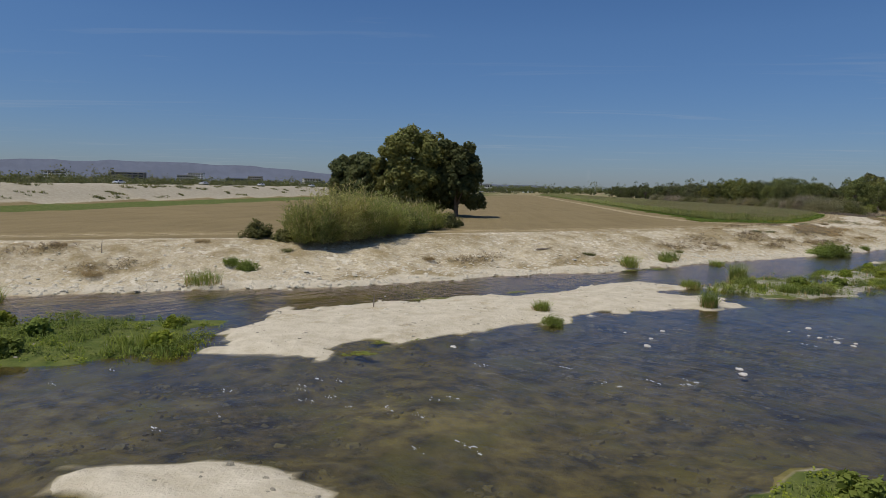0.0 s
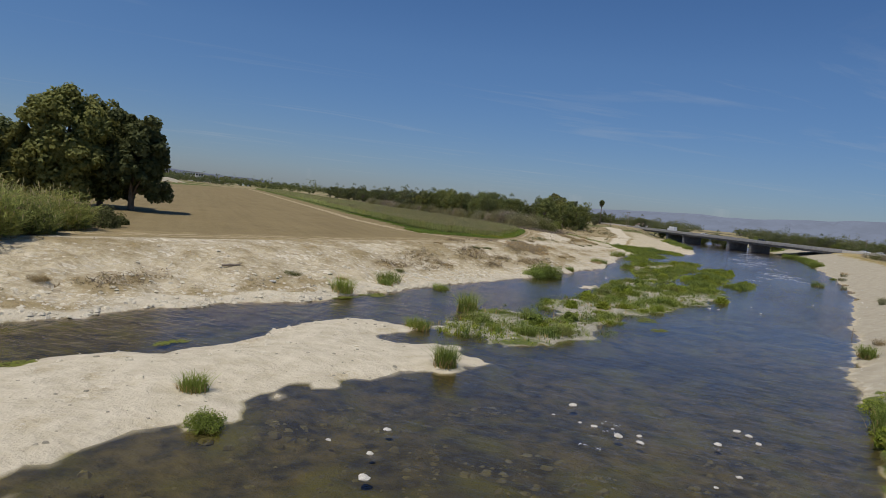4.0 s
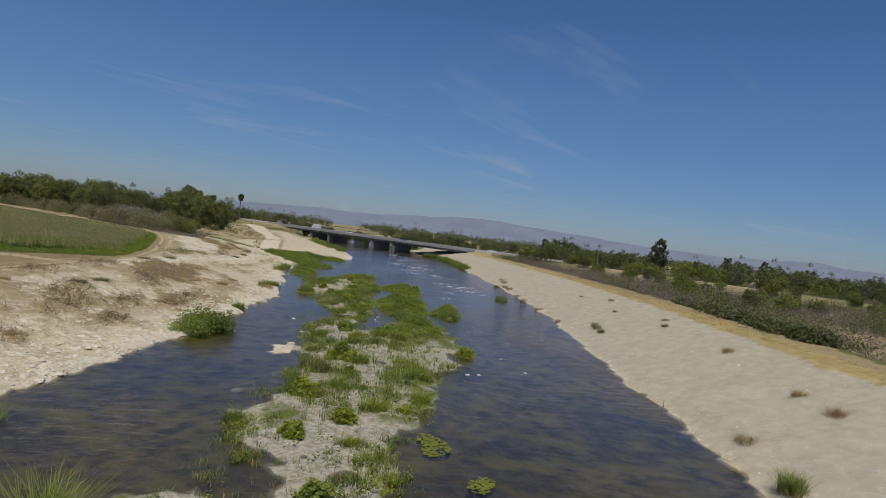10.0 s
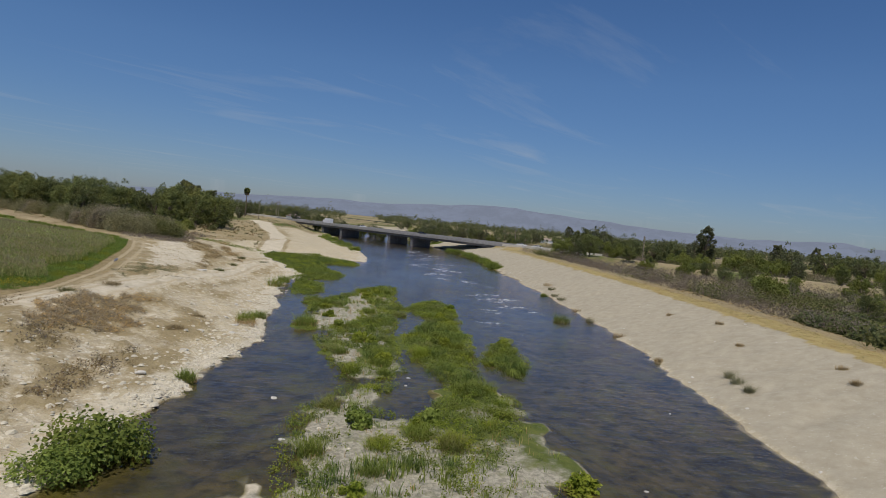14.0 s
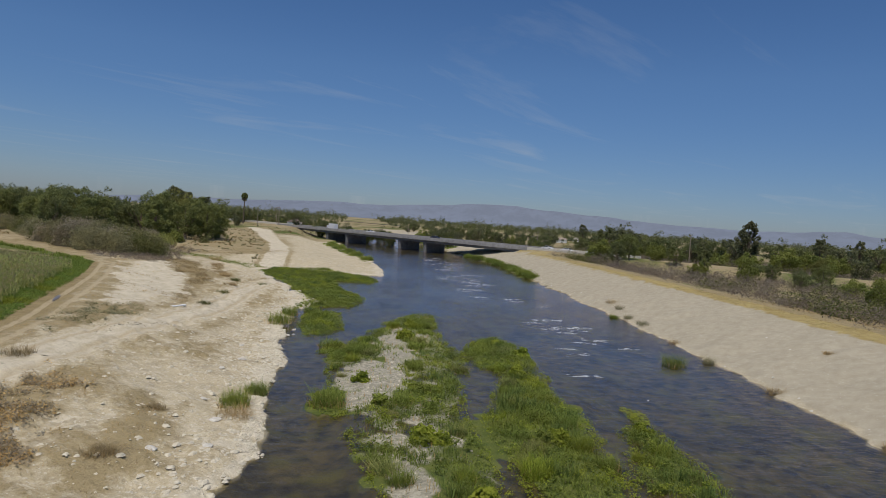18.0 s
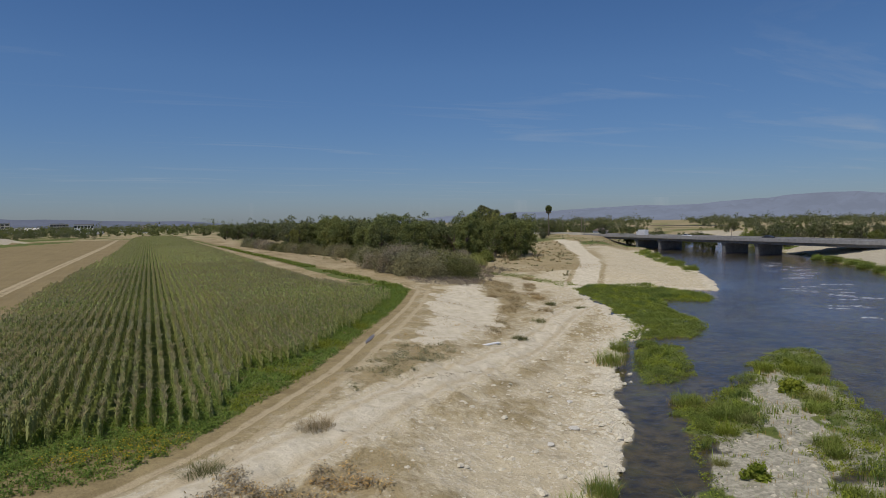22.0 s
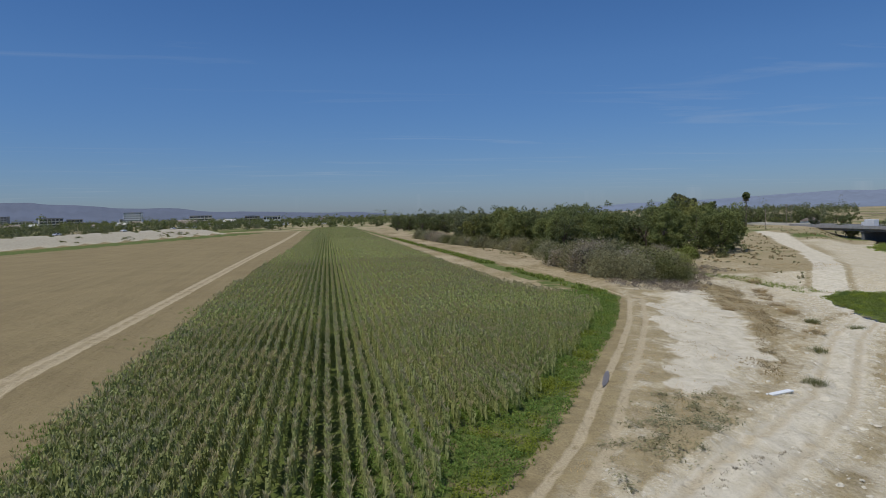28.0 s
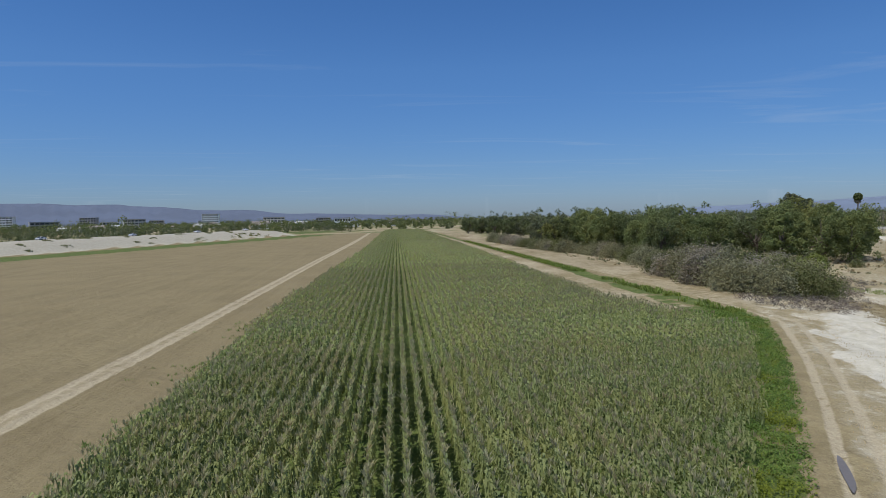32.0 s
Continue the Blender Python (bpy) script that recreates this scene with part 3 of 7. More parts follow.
def terrain(x, y):
    """The ground's height and its zones."""
    x, y = np.asarray(x, float), np.asarray(y, float)
    wx = x + 0.9 * wobble(x, y, 7.0, 0) + 0.42 * wobble(x, y, 2.4, 1) + 0.2 * wobble(x, y, 1.2, 6)
    wy = y + 0.9 * wobble(x, y, 7.0, 2) + 0.42 * wobble(x, y, 2.4, 3) + 0.2 * wobble(x, y, 1.2, 7)
    ex, ey = x + 0.5 * (wx - x), y + 0.5 * (wy - y)
    chan = poly_dist(ex, ey, CHANNEL)
    dl, _ = seg_dist(ex, ey, LEFT_WATER)
    dr, _ = seg_dist(ex, ey, RIGHT_WATER)
    dt, st = seg_dist(x, y, BANK_TOP)
    lefty = (chan < 0) & (dl <= dr)
    n1, n2, n3 = wobble(x, y, 12, 4), wobble(x, y, 3.0, 5), wobble(x, y, 1.4, 1)
    near = np.hypot(x - 60, y - 90) < 260
    # bank between the water's edge and the field
    s = dl / (dl + dt + 1e-6)
    bank = 0.25 + (FIELD - 0.25) * (0.55 * s + 0.45 * smooth(s, 0.1, 0.9)) - 0.25 * np.exp(-dl / 0.5)
    bank += (0.15 * n1 + 0.10 * n2 + 0.08 * n3) * smooth(dl, 0, 3) * smooth(dt, 0, 4)
    left = np.where(st > 0, FIELD, bank)
    left = left + np.where(st > 0, 0.03 * n2, 0)
    # far levee
    df, sf = seg_dist(x, y, LEVEE_FOOT)
    up = np.where(sf > 0, 4.6 * smooth(df, 0, 17) * (1 - smooth(df, 27, 45)), 0)
    up *= 1 - smooth(y, 585, 610)
    left = left + np.where(up > 0.01, up + 0.12 * n1 * np.clip(up, 0, 1), 0)
    right = CREST_R * np.clip(dr / 14.5, 0, 1) + 0.12 * smooth(dr, 0, 2) - 1.5 * smooth(dr, 20, 34)
    right = right + (0.025 * n1 + 0.012 * n2 + 0.012 * n3) * smooth(dr, 0, 2)
    bed = -0.24 - 0.16 * smooth(chan, 0, 8) + 0.07 * n1 + 0.05 * n2
    z = np.where(chan >= 0, np.maximum(bed, -0.05 - 0.22 * chan), np.where(lefty, left, right))
    zone = {k: np.zeros(x.shape) for k in ("field", "road", "dry", "green", "gravel", "bed", "pale", "gold", "shoal")}
    zone["bed"] = smooth(-z, 0.02, 0.12)
    zone["shoal"] = np.exp(-(((x + 5) / 18) ** 2 + ((y - 22) / 13) ** 2)) * (0.8 + 0.4 * n1) * (z < -0.03)
    zone["shoal"] = np.where((chan < 0) & ~lefty, smooth(-chan, 0.0, 0.6), zone["shoal"])
    for kind, polys in BARS.items():
        for poly in polys:
            d = poly_dist(ex, ey, poly) if kind == "green" else poly_dist(wx, wy, poly)
            h = 0.26 * smooth(d, -0.2, 1.8) + 0.10 * smooth(d, 1, 5) * (1 + n1) - 0.06
            if kind == "green":
                h = 0.17 * smooth(d, -0.2, 2.5) + 0.08 * n1 + 0.05 * n2 - 0.05
            h = np.where(d < -0.2, h + 0.16 * (d + 0.2), h) - 0.5 * np.exp(-(((x - 18.6) / 2.2) ** 2 + ((y - 56.4) / 1.3) ** 2))
            inside = (d > -5) & (chan > -1.0)
            z = np.where(inside, np.maximum(z, h), z)
            inside = (d > -0.6) & (chan > -1.0)
            zone["bed"] = np.where(inside, smooth(-z, -0.03, 0.05), zone["bed"])
            if kind == "sand":
                zone["pale"] = np.maximum(zone["pale"], np.where(inside, 0.85 + 0.3 * n2, 0))
            if kind == "green":
                zone["green"] = np.maximum(zone["green"], np.where(inside, (0.34 if poly is NEAR_BAR else 0.5 if poly is MAIN_BAR else 0.9) + 0.26 * n1 + 0.15 * n2, 0))
                zone["gravel"] = np.maximum(zone["gravel"], np.where(inside, 0.9, 0))
    for poly in BARE:
        zone["green"] = np.where(poly_dist(x, y, poly) > 0.5 * n2, 0.05, zone["green"])
    zone["field"] = np.where(lefty & (st > 0), smooth(dt, -1.0, 3.0), 0)
    zone["field"] = np.where((up > 0.15) & (df < 60), 0, zone["field"])
    zone["shoal"] = np.where((up > 0.15) & (chan < 0), 1.0, zone["shoal"])
    patch = np.zeros(x.shape)
    for px, py, r in DRY_PATCHES:
        patch = np.maximum(patch, 1.15 * np.exp(-(((x - px) + (y - py)) ** 2 * 0.5 + 2.6 * ((x - px) - (y - py)) ** 2) / (1.5 * r * r)))
    zone["dry"] = np.where(lefty & (st <= 0), np.maximum(0.75 * patch + (0.22 * n1 + 0.30 * n2) * (0.4 + patch), (0.42 + 0.10 * smooth(x, 40, 70) + 0.28 * n1 + 0.25 * n2) * smooth(s, 0.22, 0.55)), zone["dry"])
    zone["dry"] = np.where((chan < 0) & ~lefty & (dr > 14.0), np.where(dr < 21, 0.95, 0.9 + 0.1 * n1), zone["dry"])
    zone["gold"] = np.where((chan < 0) & ~lefty & (dr > 14.0) & (dr < 18.5), 1.0, 0.0)
    bars = zone["pale"]
    zone["pale"] = np.where(lefty & (st <= 0) & (x > 80) & (x < 118) & (y > 145), smooth(poly_dist(wx, wy, PALE_SAND), -1.0, 1.5), bars)
    for poly, much in ((BRUSH, 1.0), (VERGE, 0.9), (DRY_BELT, 0.95)):
        zone["dry"] = np.maximum(zone["dry"], much * smooth(poly_dist(wx, wy, poly), -1.5, 1.0))
    zone["pale"] = np.maximum(zone["pale"], np.where(lefty & (st <= 0) & near, 0.9 * (1 - smooth(dl + 0.8 * n2, 0.8, 2.6)), 0.0))
    zone["dry"] = zone["dry"] * (1 - 0.9 * zone["pale"])
    # open land past the woods and past the river's right bank
    wild = (x > 116) & lefty & (st > 0) & (y > 190)
    dm, sm = seg_dist(x, y, RAMP)
    wild |= lefty & (y > 222) & (x > 116) & ~((sm < 0) & (dl < 34) & (y < 300))
    df, sf = seg_dist(x, y, LEVEE_FOOT)
    wild |= lefty & (st > 0) & (((sf > 0) & (df > 30)) | (y > 640))
    zone["field"] = np.where(wild, 0.0, zone["field"])
    zone["dry"] = np.where(wild, 0.9 + 0.15 * n1, zone["dry"])
    zone["gravel"] = np.where((chan < 0) & ~lefty & (dr < 14.3), 0.12, zone["gravel"])
    lush = wild | ((chan < 0) & ~lefty & (dr > 23))
    zone["green"] = np.where(lush, np.where(lefty & (x < 240) & (y < 330), 0.05, 0.36) + 0.30 * wobble(x, y, 40, 2), zone["green"])
    dk, _ = seg_dist(x, y, TRACK)
    zone["dry"] = np.where(lefty & (st <= 0) & (dk < 13) & (x > 44) & (x < 108), np.maximum(zone["dry"], 0.82 + 0.25 * n1 + 0.40 * n2 - 0.045 * dk), zone["dry"])
    for line, half, rut in ((TRACK, 1.7, 0.90), (SAND_ROAD, 1.9, 0.6), (FIELD_ROAD, 1.15, 0.5), (RAMP, 2.6, 0.0)):
        d, _ = seg_dist(x, y, line)
        lane = np.exp(-(((d - (0.46 if line is TRACK else 0.60) * half) / ((0.17 if line is TRACK else 0.21) * half)) ** 2))
        zone["road"] = np.maximum(zone["road"], (0.62 if line is SAND_ROAD else 1.0) * np.where(d < half * 1.5, (1 - rut) * (1 - smooth(d, half * 0.8, half * 1.4)) + rut * lane, 0))
        zone["green"] = np.where((d < half) & (chan < 0), 0.0, zone["green"])
        if line is RAMP:
            zone["road"] = np.where(d < half * 1.5, 0.0, zone["road"])
            zone["pale"] = np.maximum(zone["pale"], 1 - smooth(d, half * 0.8, half * 1.2))
            zone["dry"] = np.maximum(zone["dry"], 0.85 * np.exp(-(((d - 3.3) / 0.8) ** 2)) * (chan < 0))
        if line is TRACK:
            zone["dry"] = np.where((d < 3.2) & (chan < 0), 0.72 + 0.25 * n2, zone["dry"])
        if line is SAND_ROAD:
            zone["pale"] = np.maximum(zone["pale"], np.where(chan < 0, 0.62 * (1 - smooth(d, 1.2, 2.6)) + 0.3 * lane, 0))
            zone["dry"] = np.where(d < 2.4, zone["dry"] * 0.3, np.maximum(zone["dry"], (0.62 + 0.3 * n2) * np.exp(-(((d - 3.4) / 1.3) ** 2)) * (chan < 0)))
        z = np.where((d < half * 1.3) & (chan < 0), z - 0.08 * lane, z)
    # highway embankment, open over the river
    dh, _ = seg_dist(x, y, [ROAD_A, ROAD_B])
    deck = np.where(lefty, 5.3 - 0.055 * np.clip(dh - 8, 0, 60), 5.3 - 0.3 * np.clip(dh - 8, 0, 30))
    z = np.where((chan < -9) & (deck > z) & (y > -120) & (y < 690), z + (deck - z) * smooth(-chan, 9, 22), z)
    dg = np.where((sf < 0), df, 999)
    strips = lefty & (st > 0) & (y > 196) & (x > 89) & (x < 118)
    zone["green"] = np.where(strips & (np.abs(x - 100.3 + 0.3 * n2) < 1.1), 0.9 + 0.3 * n2, zone["green"])
    zone["road"] = np.where(strips & ((x < 98.5) | (x > 103.5)), 0.45 + 0.1 * n1, zone["road"])
    zone["dry"] = np.where(strips & (x < 98.5), 0.7, zone["dry"])
    strip = (dg > 2 + 2 * n1 * 0.3) & (dg < 24) & (y > 105)
    zone["green"] = np.where(strip & lefty & (st > 0), 1.0, zone["green"])
    dtr, _ = seg_dist(x, y, TRACK)
    ccx = smooth(y, 131, 136) * smooth(x, 44, 48) * (1 - smooth(x, 101, 103))
    # weed green under the corn, its dark tone also painting the shade between rows
    zone["green"] = np.where((poly_dist(x, y, CORN) > -1.8 + 0.6 * n2) & (dtr > 2.2) & (st > 0) & (y < 700), 0.85 + 0.2 * n2, zone["green"])
    zone["green"] = np.where((ccx > 0.5) & (dtr < 7.5) & (dtr > 2.4) & (st > 0), 0.75 + 0.3 * n2, zone["green"])
    return z, zone


# ---- building helpers ----
def mesh_of(name, verts, faces, mat, smooth_shade=False):
    me = bpy.data.meshes.new(name)
    verts, faces = np.asarray(verts, np.float32), np.asarray(faces, np.int32)
    k = faces.shape[1]
    me.vertices.add(len(verts))
    me.vertices.foreach_set("co", verts.ravel())
    me.loops.add(faces.size)
    me.loops.foreach_set("vertex_index", faces.ravel())
    me.polygons.add(len(faces))
    me.polygons.foreach_set("loop_start", np.arange(0, faces.size, k, dtype=np.int32))
    me.polygons.foreach_set("use_smooth", np.full(len(faces), smooth_shade))
    me.update(calc_edges=True)
    me.materials.append(mat)
    return me


def thing(name, label, category, at=(0, 0, 0), group="", kind="", data=None):
    ob = new(name, data)
    ob.location = at
    return tagged(ob, label, category, group, kind)


def piece(name, me, parent, label=""):
    ob = new(name, me)
    ob.parent = parent
    return tagged(ob, label) if label else ob


def part(name, bm, mat, parent, label=""):
    me = bpy.data.meshes.new(name)
    bm.to_mesh(me)
    bm.free()
    me.materials.append(mat)
    return piece(name, me, parent, label)


def box(bm, x0, y0, z0, x1, y1, z1, bevel=0.0):
    got = bmesh.ops.create_cube(bm, size=1.0, matrix=Matrix.Translation(((x0 + x1) / 2, (y0 + y1) / 2, (z0 + z1) / 2)) @ Matrix.Diagonal((x1 - x0, y1 - y0, z1 - z0, 1)))
    if bevel:
        edges = list({e for v in got["verts"] for e in v.link_edges})
        bmesh.ops.bevel(bm, geom=edges, offset=bevel, segments=1, affect="EDGES")
    return got["verts"]


def tube(points, radii, sides=7):
    """A tapered tube along points, as vertices and quads."""
    pts = np.asarray(points, float)
    ways = np.gradient(pts, axis=0)
    v, f = [], []
    for i, (p, w, r) in enumerate(zip(pts, ways, radii)):
        w = w / (np.linalg.norm(w) + 1e-9)
        a = np.cross(w, (0.31, 0.95, 0.05))
        a /= np.linalg.norm(a) + 1e-9
        b = np.cross(w, a)
        for k in range(sides):
            c = 2 * math.pi * k / sides
            v.append(p + r * (math.cos(c) * a + math.sin(c) * b))
        if i:
            o = (i - 1) * sides
            f += [(o + k, o + (k + 1) % sides, o + sides + (k + 1) % sides, o + sides + k) for k in range(sides)]
    return np.array(v), np.array(f)


def join(chunks):
    vs, fs, o = [], [], 0
    for v, f in chunks:
        vs.append(v)
        fs.append(np.asarray(f) + o)
        o += len(v)
    return np.concatenate(vs), np.concatenate(fs)


def leaf_cards(rng, centres, spread, size, per, flat=0.5, long=1.6):
    """Small leaf-shaped quads scattered round centres."""
    centres = np.repeat(np.asarray(centres, float), per, 0)
    spread = np.repeat(np.broadcast_to(np.asarray(spread, float).reshape(-1, 1), (len(centres) // per, 1)), per, 0)
    n = len(centres)
    off = rng.normal(0, 1, (n, 3))
    off /= np.linalg.norm(off, axis=1, keepdims=True) + 1e-9
    p = centres + off * spread * rng.uniform(0.25, 1.0, (n, 1)) ** 0.5
    nor = off + rng.normal(0, 0.5, (n, 3)) + (0, 0, flat)
    nor /= np.linalg.norm(nor, axis=1, keepdims=True)
    a = np.cross(nor, rng.normal(0, 1, (n, 3)))
    a /= np.linalg.norm(a, axis=1, keepdims=True) + 1e-9
    b = np.cross(nor, a)
    s = size * rng.uniform(0.6, 1.35, (n, 1))
    a, b = a * s * long * 0.5, b * s * 0.5
    v = np.stack([p - a, p - 0.15 * a + b, p + a, p - 0.15 * a - b], 1).reshape(-1, 3)
    return v, np.arange(4 * n).reshape(-1, 4)


def blades(rng, roots, height, lean=0.35, width=0.03, bend=0.4):
    """Grass blades: a narrow bent strip of two quads at each root."""
    roots = np.asarray(roots, float)
    n = len(roots)
    h = np.asarray(height, float) * rng.uniform(0.55, 1.15, n)
    ang = rng.uniform(0, 6.283, n)
    out = np.stack([np.cos(ang), np.sin(ang), np.zeros(n)], 1)
    side = np.stack([-np.sin(ang), np.cos(ang), np.zeros(n)], 1) * (width * h / np.maximum(np.mean(h), 1e-3))[:, None]
    le = (rng.uniform(0, lean, n) * h)[:, None]
    up = np.array([0, 0, 1.0])
    mid = roots + out * le * 0.5 + up * (h * 0.55)[:, None]
    tip = roots + out * (le * (1 + bend)) + up * h[:, None]
    v = np.stack([roots - side, roots + side, mid + side * 0.8, mid - side * 0.8, tip + side * 0.15, tip - side * 0.15], 1).reshape(-1, 3)
    i = np.arange(n)[:, None] * 6
    f = np.concatenate([i + np.array([[0, 1, 2, 3]]), i + np.array([[3, 2, 4, 5]])], 0)
    return v, f


def darts(rng, roots, height, lean, width):
    """Narrow pointed leaves, one quad each."""
    roots = np.asarray(roots, float)
    n = len(roots)
    h = np.asarray(height, float) * rng.uniform(0.6, 1.15, n)
    ang = rng.uniform(0, 6.283, n)
    le = rng.uniform(0, lean, n) * h
    side = np.stack([-np.sin(ang), np.cos(ang), np.zeros(n)], 1) * width
    tip = roots + np.stack([np.cos(ang) * le, np.sin(ang) * le, h], 1)
    mid = roots * 0.5 + tip * 0.5 + (0, 0, 0.04)
    v = np.stack([roots, mid + side, tip, mid - side], 1).reshape(-1, 3)
    return v, np.arange(4 * n).reshape(-1, 4)


GRID = []


def height_at(x, y):
    """The ground sheet's height at one place."""
    xs, ys, z = GRID
    i = min(max(int(np.searchsorted(xs, x)) - 1, 0), len(xs) - 2)
    j = min(max(int(np.searchsorted(ys, y)) - 1, 0), len(ys) - 2)
    u, v = (x - xs[i]) / (xs[i + 1] - xs[i]), (y - ys[j]) / (ys[j + 1] - ys[j])
    return float((z[j, i] * (1 - u) + z[j, i + 1] * u) * (1 - v) + (z[j + 1, i] * (1 - u) + z[j + 1, i + 1] * u) * v)


# ---- ground and water ----
def spaced(lo, hi, dense_lo, dense_hi, step, grow=1.16, most=140.0):
    mid = list(np.arange(dense_lo, dense_hi + 1e-6, step))
    for end, way in ((hi, 1), (lo, -1)):
        at, s = (mid[-1] if way > 0 else mid[0]), step
        while (at < end) if way > 0 else (at > end):
            s = min(s * grow, most)
            at += way * s
            mid.append(at) if way > 0 else mid.insert(0, at)
    return np.array(mid)


def ground_sheet():
    xs, ys = spaced(-4600, 4600, -42, 160, 0.68, 1.06), spaced(-3000, 4800, 10, 208, 0.68, 1.06)
    gx, gy = np.meshgrid(xs, ys)
    x, y = gx.ravel(), gy.ravel()
    z, zone = terrain(x, y)
    nx, ny = len(xs), len(ys)
    GRID.extend((xs, ys, z.reshape(ny, nx)))
    i = (np.arange(ny - 1)[:, None] * nx + np.arange(nx - 1)[None, :]).ravel()
    me = mesh_of("ground", np.stack([x, y, z], 1), np.stack([i, i + 1, i + nx + 1, i + nx], 1), M_GROUND, True)
    for name, keys in (("zone_a", ("field", "road", "dry")), ("zone_b", ("green", "gravel", "bed")), ("zone_c", ("pale", "gold", "shoal"))):
        at = me.attributes.new(name, "FLOAT_COLOR", "POINT")
        at.data.foreach_set("color", np.clip(np.stack([zone[k] for k in keys] + [np.ones(len(x))], 1), 0, 1).astype(np.float32).ravel())
    tagged(new("ground", me), "pale sandy river banks with brown ploughed fields beyond", "ground", kind="structure")


ground_sheet()
def road_strip(label, line, half, y_most=1e9, x_least=-1e9):
    """A finely divided sheet laid along a dirt road, so that its ruts are real."""
    pts = [Vector((*p, 0)) for p in line]
    path, ways = [], []
    for a, b in zip(pts, pts[1:]):
        n = max(2, int((b - a).length / 0.6))
        for k in range(n):
            p = a.lerp(b, k / n)
            if p.y < y_most and p.x > x_least:
                path.append((p.x, p.y))
    path = np.array(path)
    soft = path.copy()
    for _ in range(6):
        soft[1:-1] = 0.25 * soft[:-2] + 0.5 * soft[1:-1] + 0.25 * soft[2:]
    way = np.gradient(soft, axis=0)
    way /= np.linalg.norm(way, axis=1, keepdims=True)
    across = np.arange(-half, half + 1e-6, 0.2)
    x = soft[:, :1] - way[:, 1:] * across
    y = soft[:, 1:] + way[:, :1] * across
    m, n = x.shape
    x, y = x.ravel(), y.ravel()
    z, zone = terrain(x, y)
    edge = np.tile(np.abs(across) / half, m)
    run = np.minimum(np.arange(m), np.arange(m)[::-1]) * 0.6
    fade = np.repeat(smooth(run, 0.0, 4.0), n)
    z = z - 0.06 + 0.095 * fade - 0.05 * smooth(edge, 0.85, 1.0) + 0.02 * wobble(x, y, 1.2, 6)
    i = (np.arange(m - 1)[:, None] * n + np.arange(n - 1)[None, :]).ravel()
    me = mesh_of("road", np.stack([x, y, z], 1), np.stack([i, i + 1, i + n + 1, i + n], 1), M_GROUND, True)
    for name, keys in (("zone_a", ("field", "road", "dry")), ("zone_b", ("green", "gravel", "bed")), ("zone_c", ("pale", "gold", "shoal"))):
        at = me.attributes.new(name, "FLOAT_COLOR", "POINT")
        at.data.foreach_set("color", np.clip(np.stack([zone[k] for k in keys] + [np.ones(len(x))], 1), 0, 1).astype(np.float32).ravel())
    tagged(new("road", me), label, "dirt road", kind="structure")


road_strip("pale dirt track with two worn ruts", TRACK, 3.0, 260, 10)
road_strip("pale sandy road down the river bank", SAND_ROAD[2:], 3.0)
road_strip("narrow pale dirt road along the corn", FIELD_ROAD[1:], 2.4, 330)
water_me = mesh_of("water", [(-400, -300, 0), (600, -300, 0), (600, 620, 0), (-400, 620, 0)], [(0, 1, 2, 3)], M_WATER)
tagged(new("water", water_me), "shallow dark river water with small ripples", "water", kind="structure")


# ---- plants ----
def heights(x, y):
    return terrain(np.asarray(x, float), np.asarray(y, float))[0]


def crown_blobs(rng, w, h, z0, n):
    """Centres of leaf clumps that fill an uneven crown, and their sizes."""
    u = rng.normal(0, 1, (n, 3))
    u /= np.linalg.norm(u, axis=1, keepdims=True)
    r = rng.uniform(0.45, 1.0, (n, 1)) ** 0.5
    ph = rng.uniform(0, 6.28, 3)
    lump = 1 + 0.20 * np.sin(5 * u[:, :1] + ph[0]) + 0.18 * np.sin(4 * u[:, 1:2] + 3 * u[:, 2:3] + ph[1]) + 0.10 * np.sin(9 * u[:, 2:3] + ph[2])
    p = u * r * lump * np.array([w / 2, w / 2, h / 2]) * 0.86
    p[:, 2] += z0 + h / 2
    return p, np.full(n, 0.115 * w) * rng.uniform(0.6, 1.2, n)


def tree_kind(name, label, seed, w, h, mat, bare=0.12, clumps=45, per=70, leaf=0.5, group="", squash=1.0):
    rng = np.random.default_rng(seed)
    p, s = crown_blobs(rng, w, h * (1 - bare), h * bare, clumps)
    p[:, 0] *= squash
    crown = leaf_cards(rng, p, s, leaf, per)
    chunks = [tube([(0, 0, -0.4), (0.02 * w * rng.normal(), 0, h * 0.3), (0, 0.02 * w, h * 0.75)], [0.032 * h, 0.022 * h, 0.006 * h], 8)]
    for k in rng.choice(len(p), 10, replace=False):
        a = np.array([0, 0, h * rng.uniform(0.12, 0.4)])
        chunks.append(tube([a, a * 0.4 + p[k] * 0.6 + (0, 0, 0.04 * h), p[k]], [0.013 * h, 0.008 * h, 0.003 * h], 5))
    t = thing(name, label, "tree", group=group)
    piece("trunk", mesh_of("trunk", *join(chunks), M_BARK, True), t)
    piece("crown", mesh_of("crown", *crown, mat), t)
    return t


USED = set()


def plant_at(ob, x, y, turn=0.0, size=1.0, sink=0.08, z=None, stretch=1.0):
    """Sets the first of a kind, and copies of it after that."""
    h = height_at(x, y) if z is None else z
    m = Matrix.Translation((x, y, h - sink)) @ Matrix.Rotation(turn, 4, "Z") @ Matrix.Diagonal((size, size, size * stretch, 1))
    if ob.name not in USED:
        USED.add(ob.name)
        ob.matrix_basis = m
        return ob
    c = copy_thing(ob, Matrix.Identity(4))
    c.matrix_basis = m
    return c


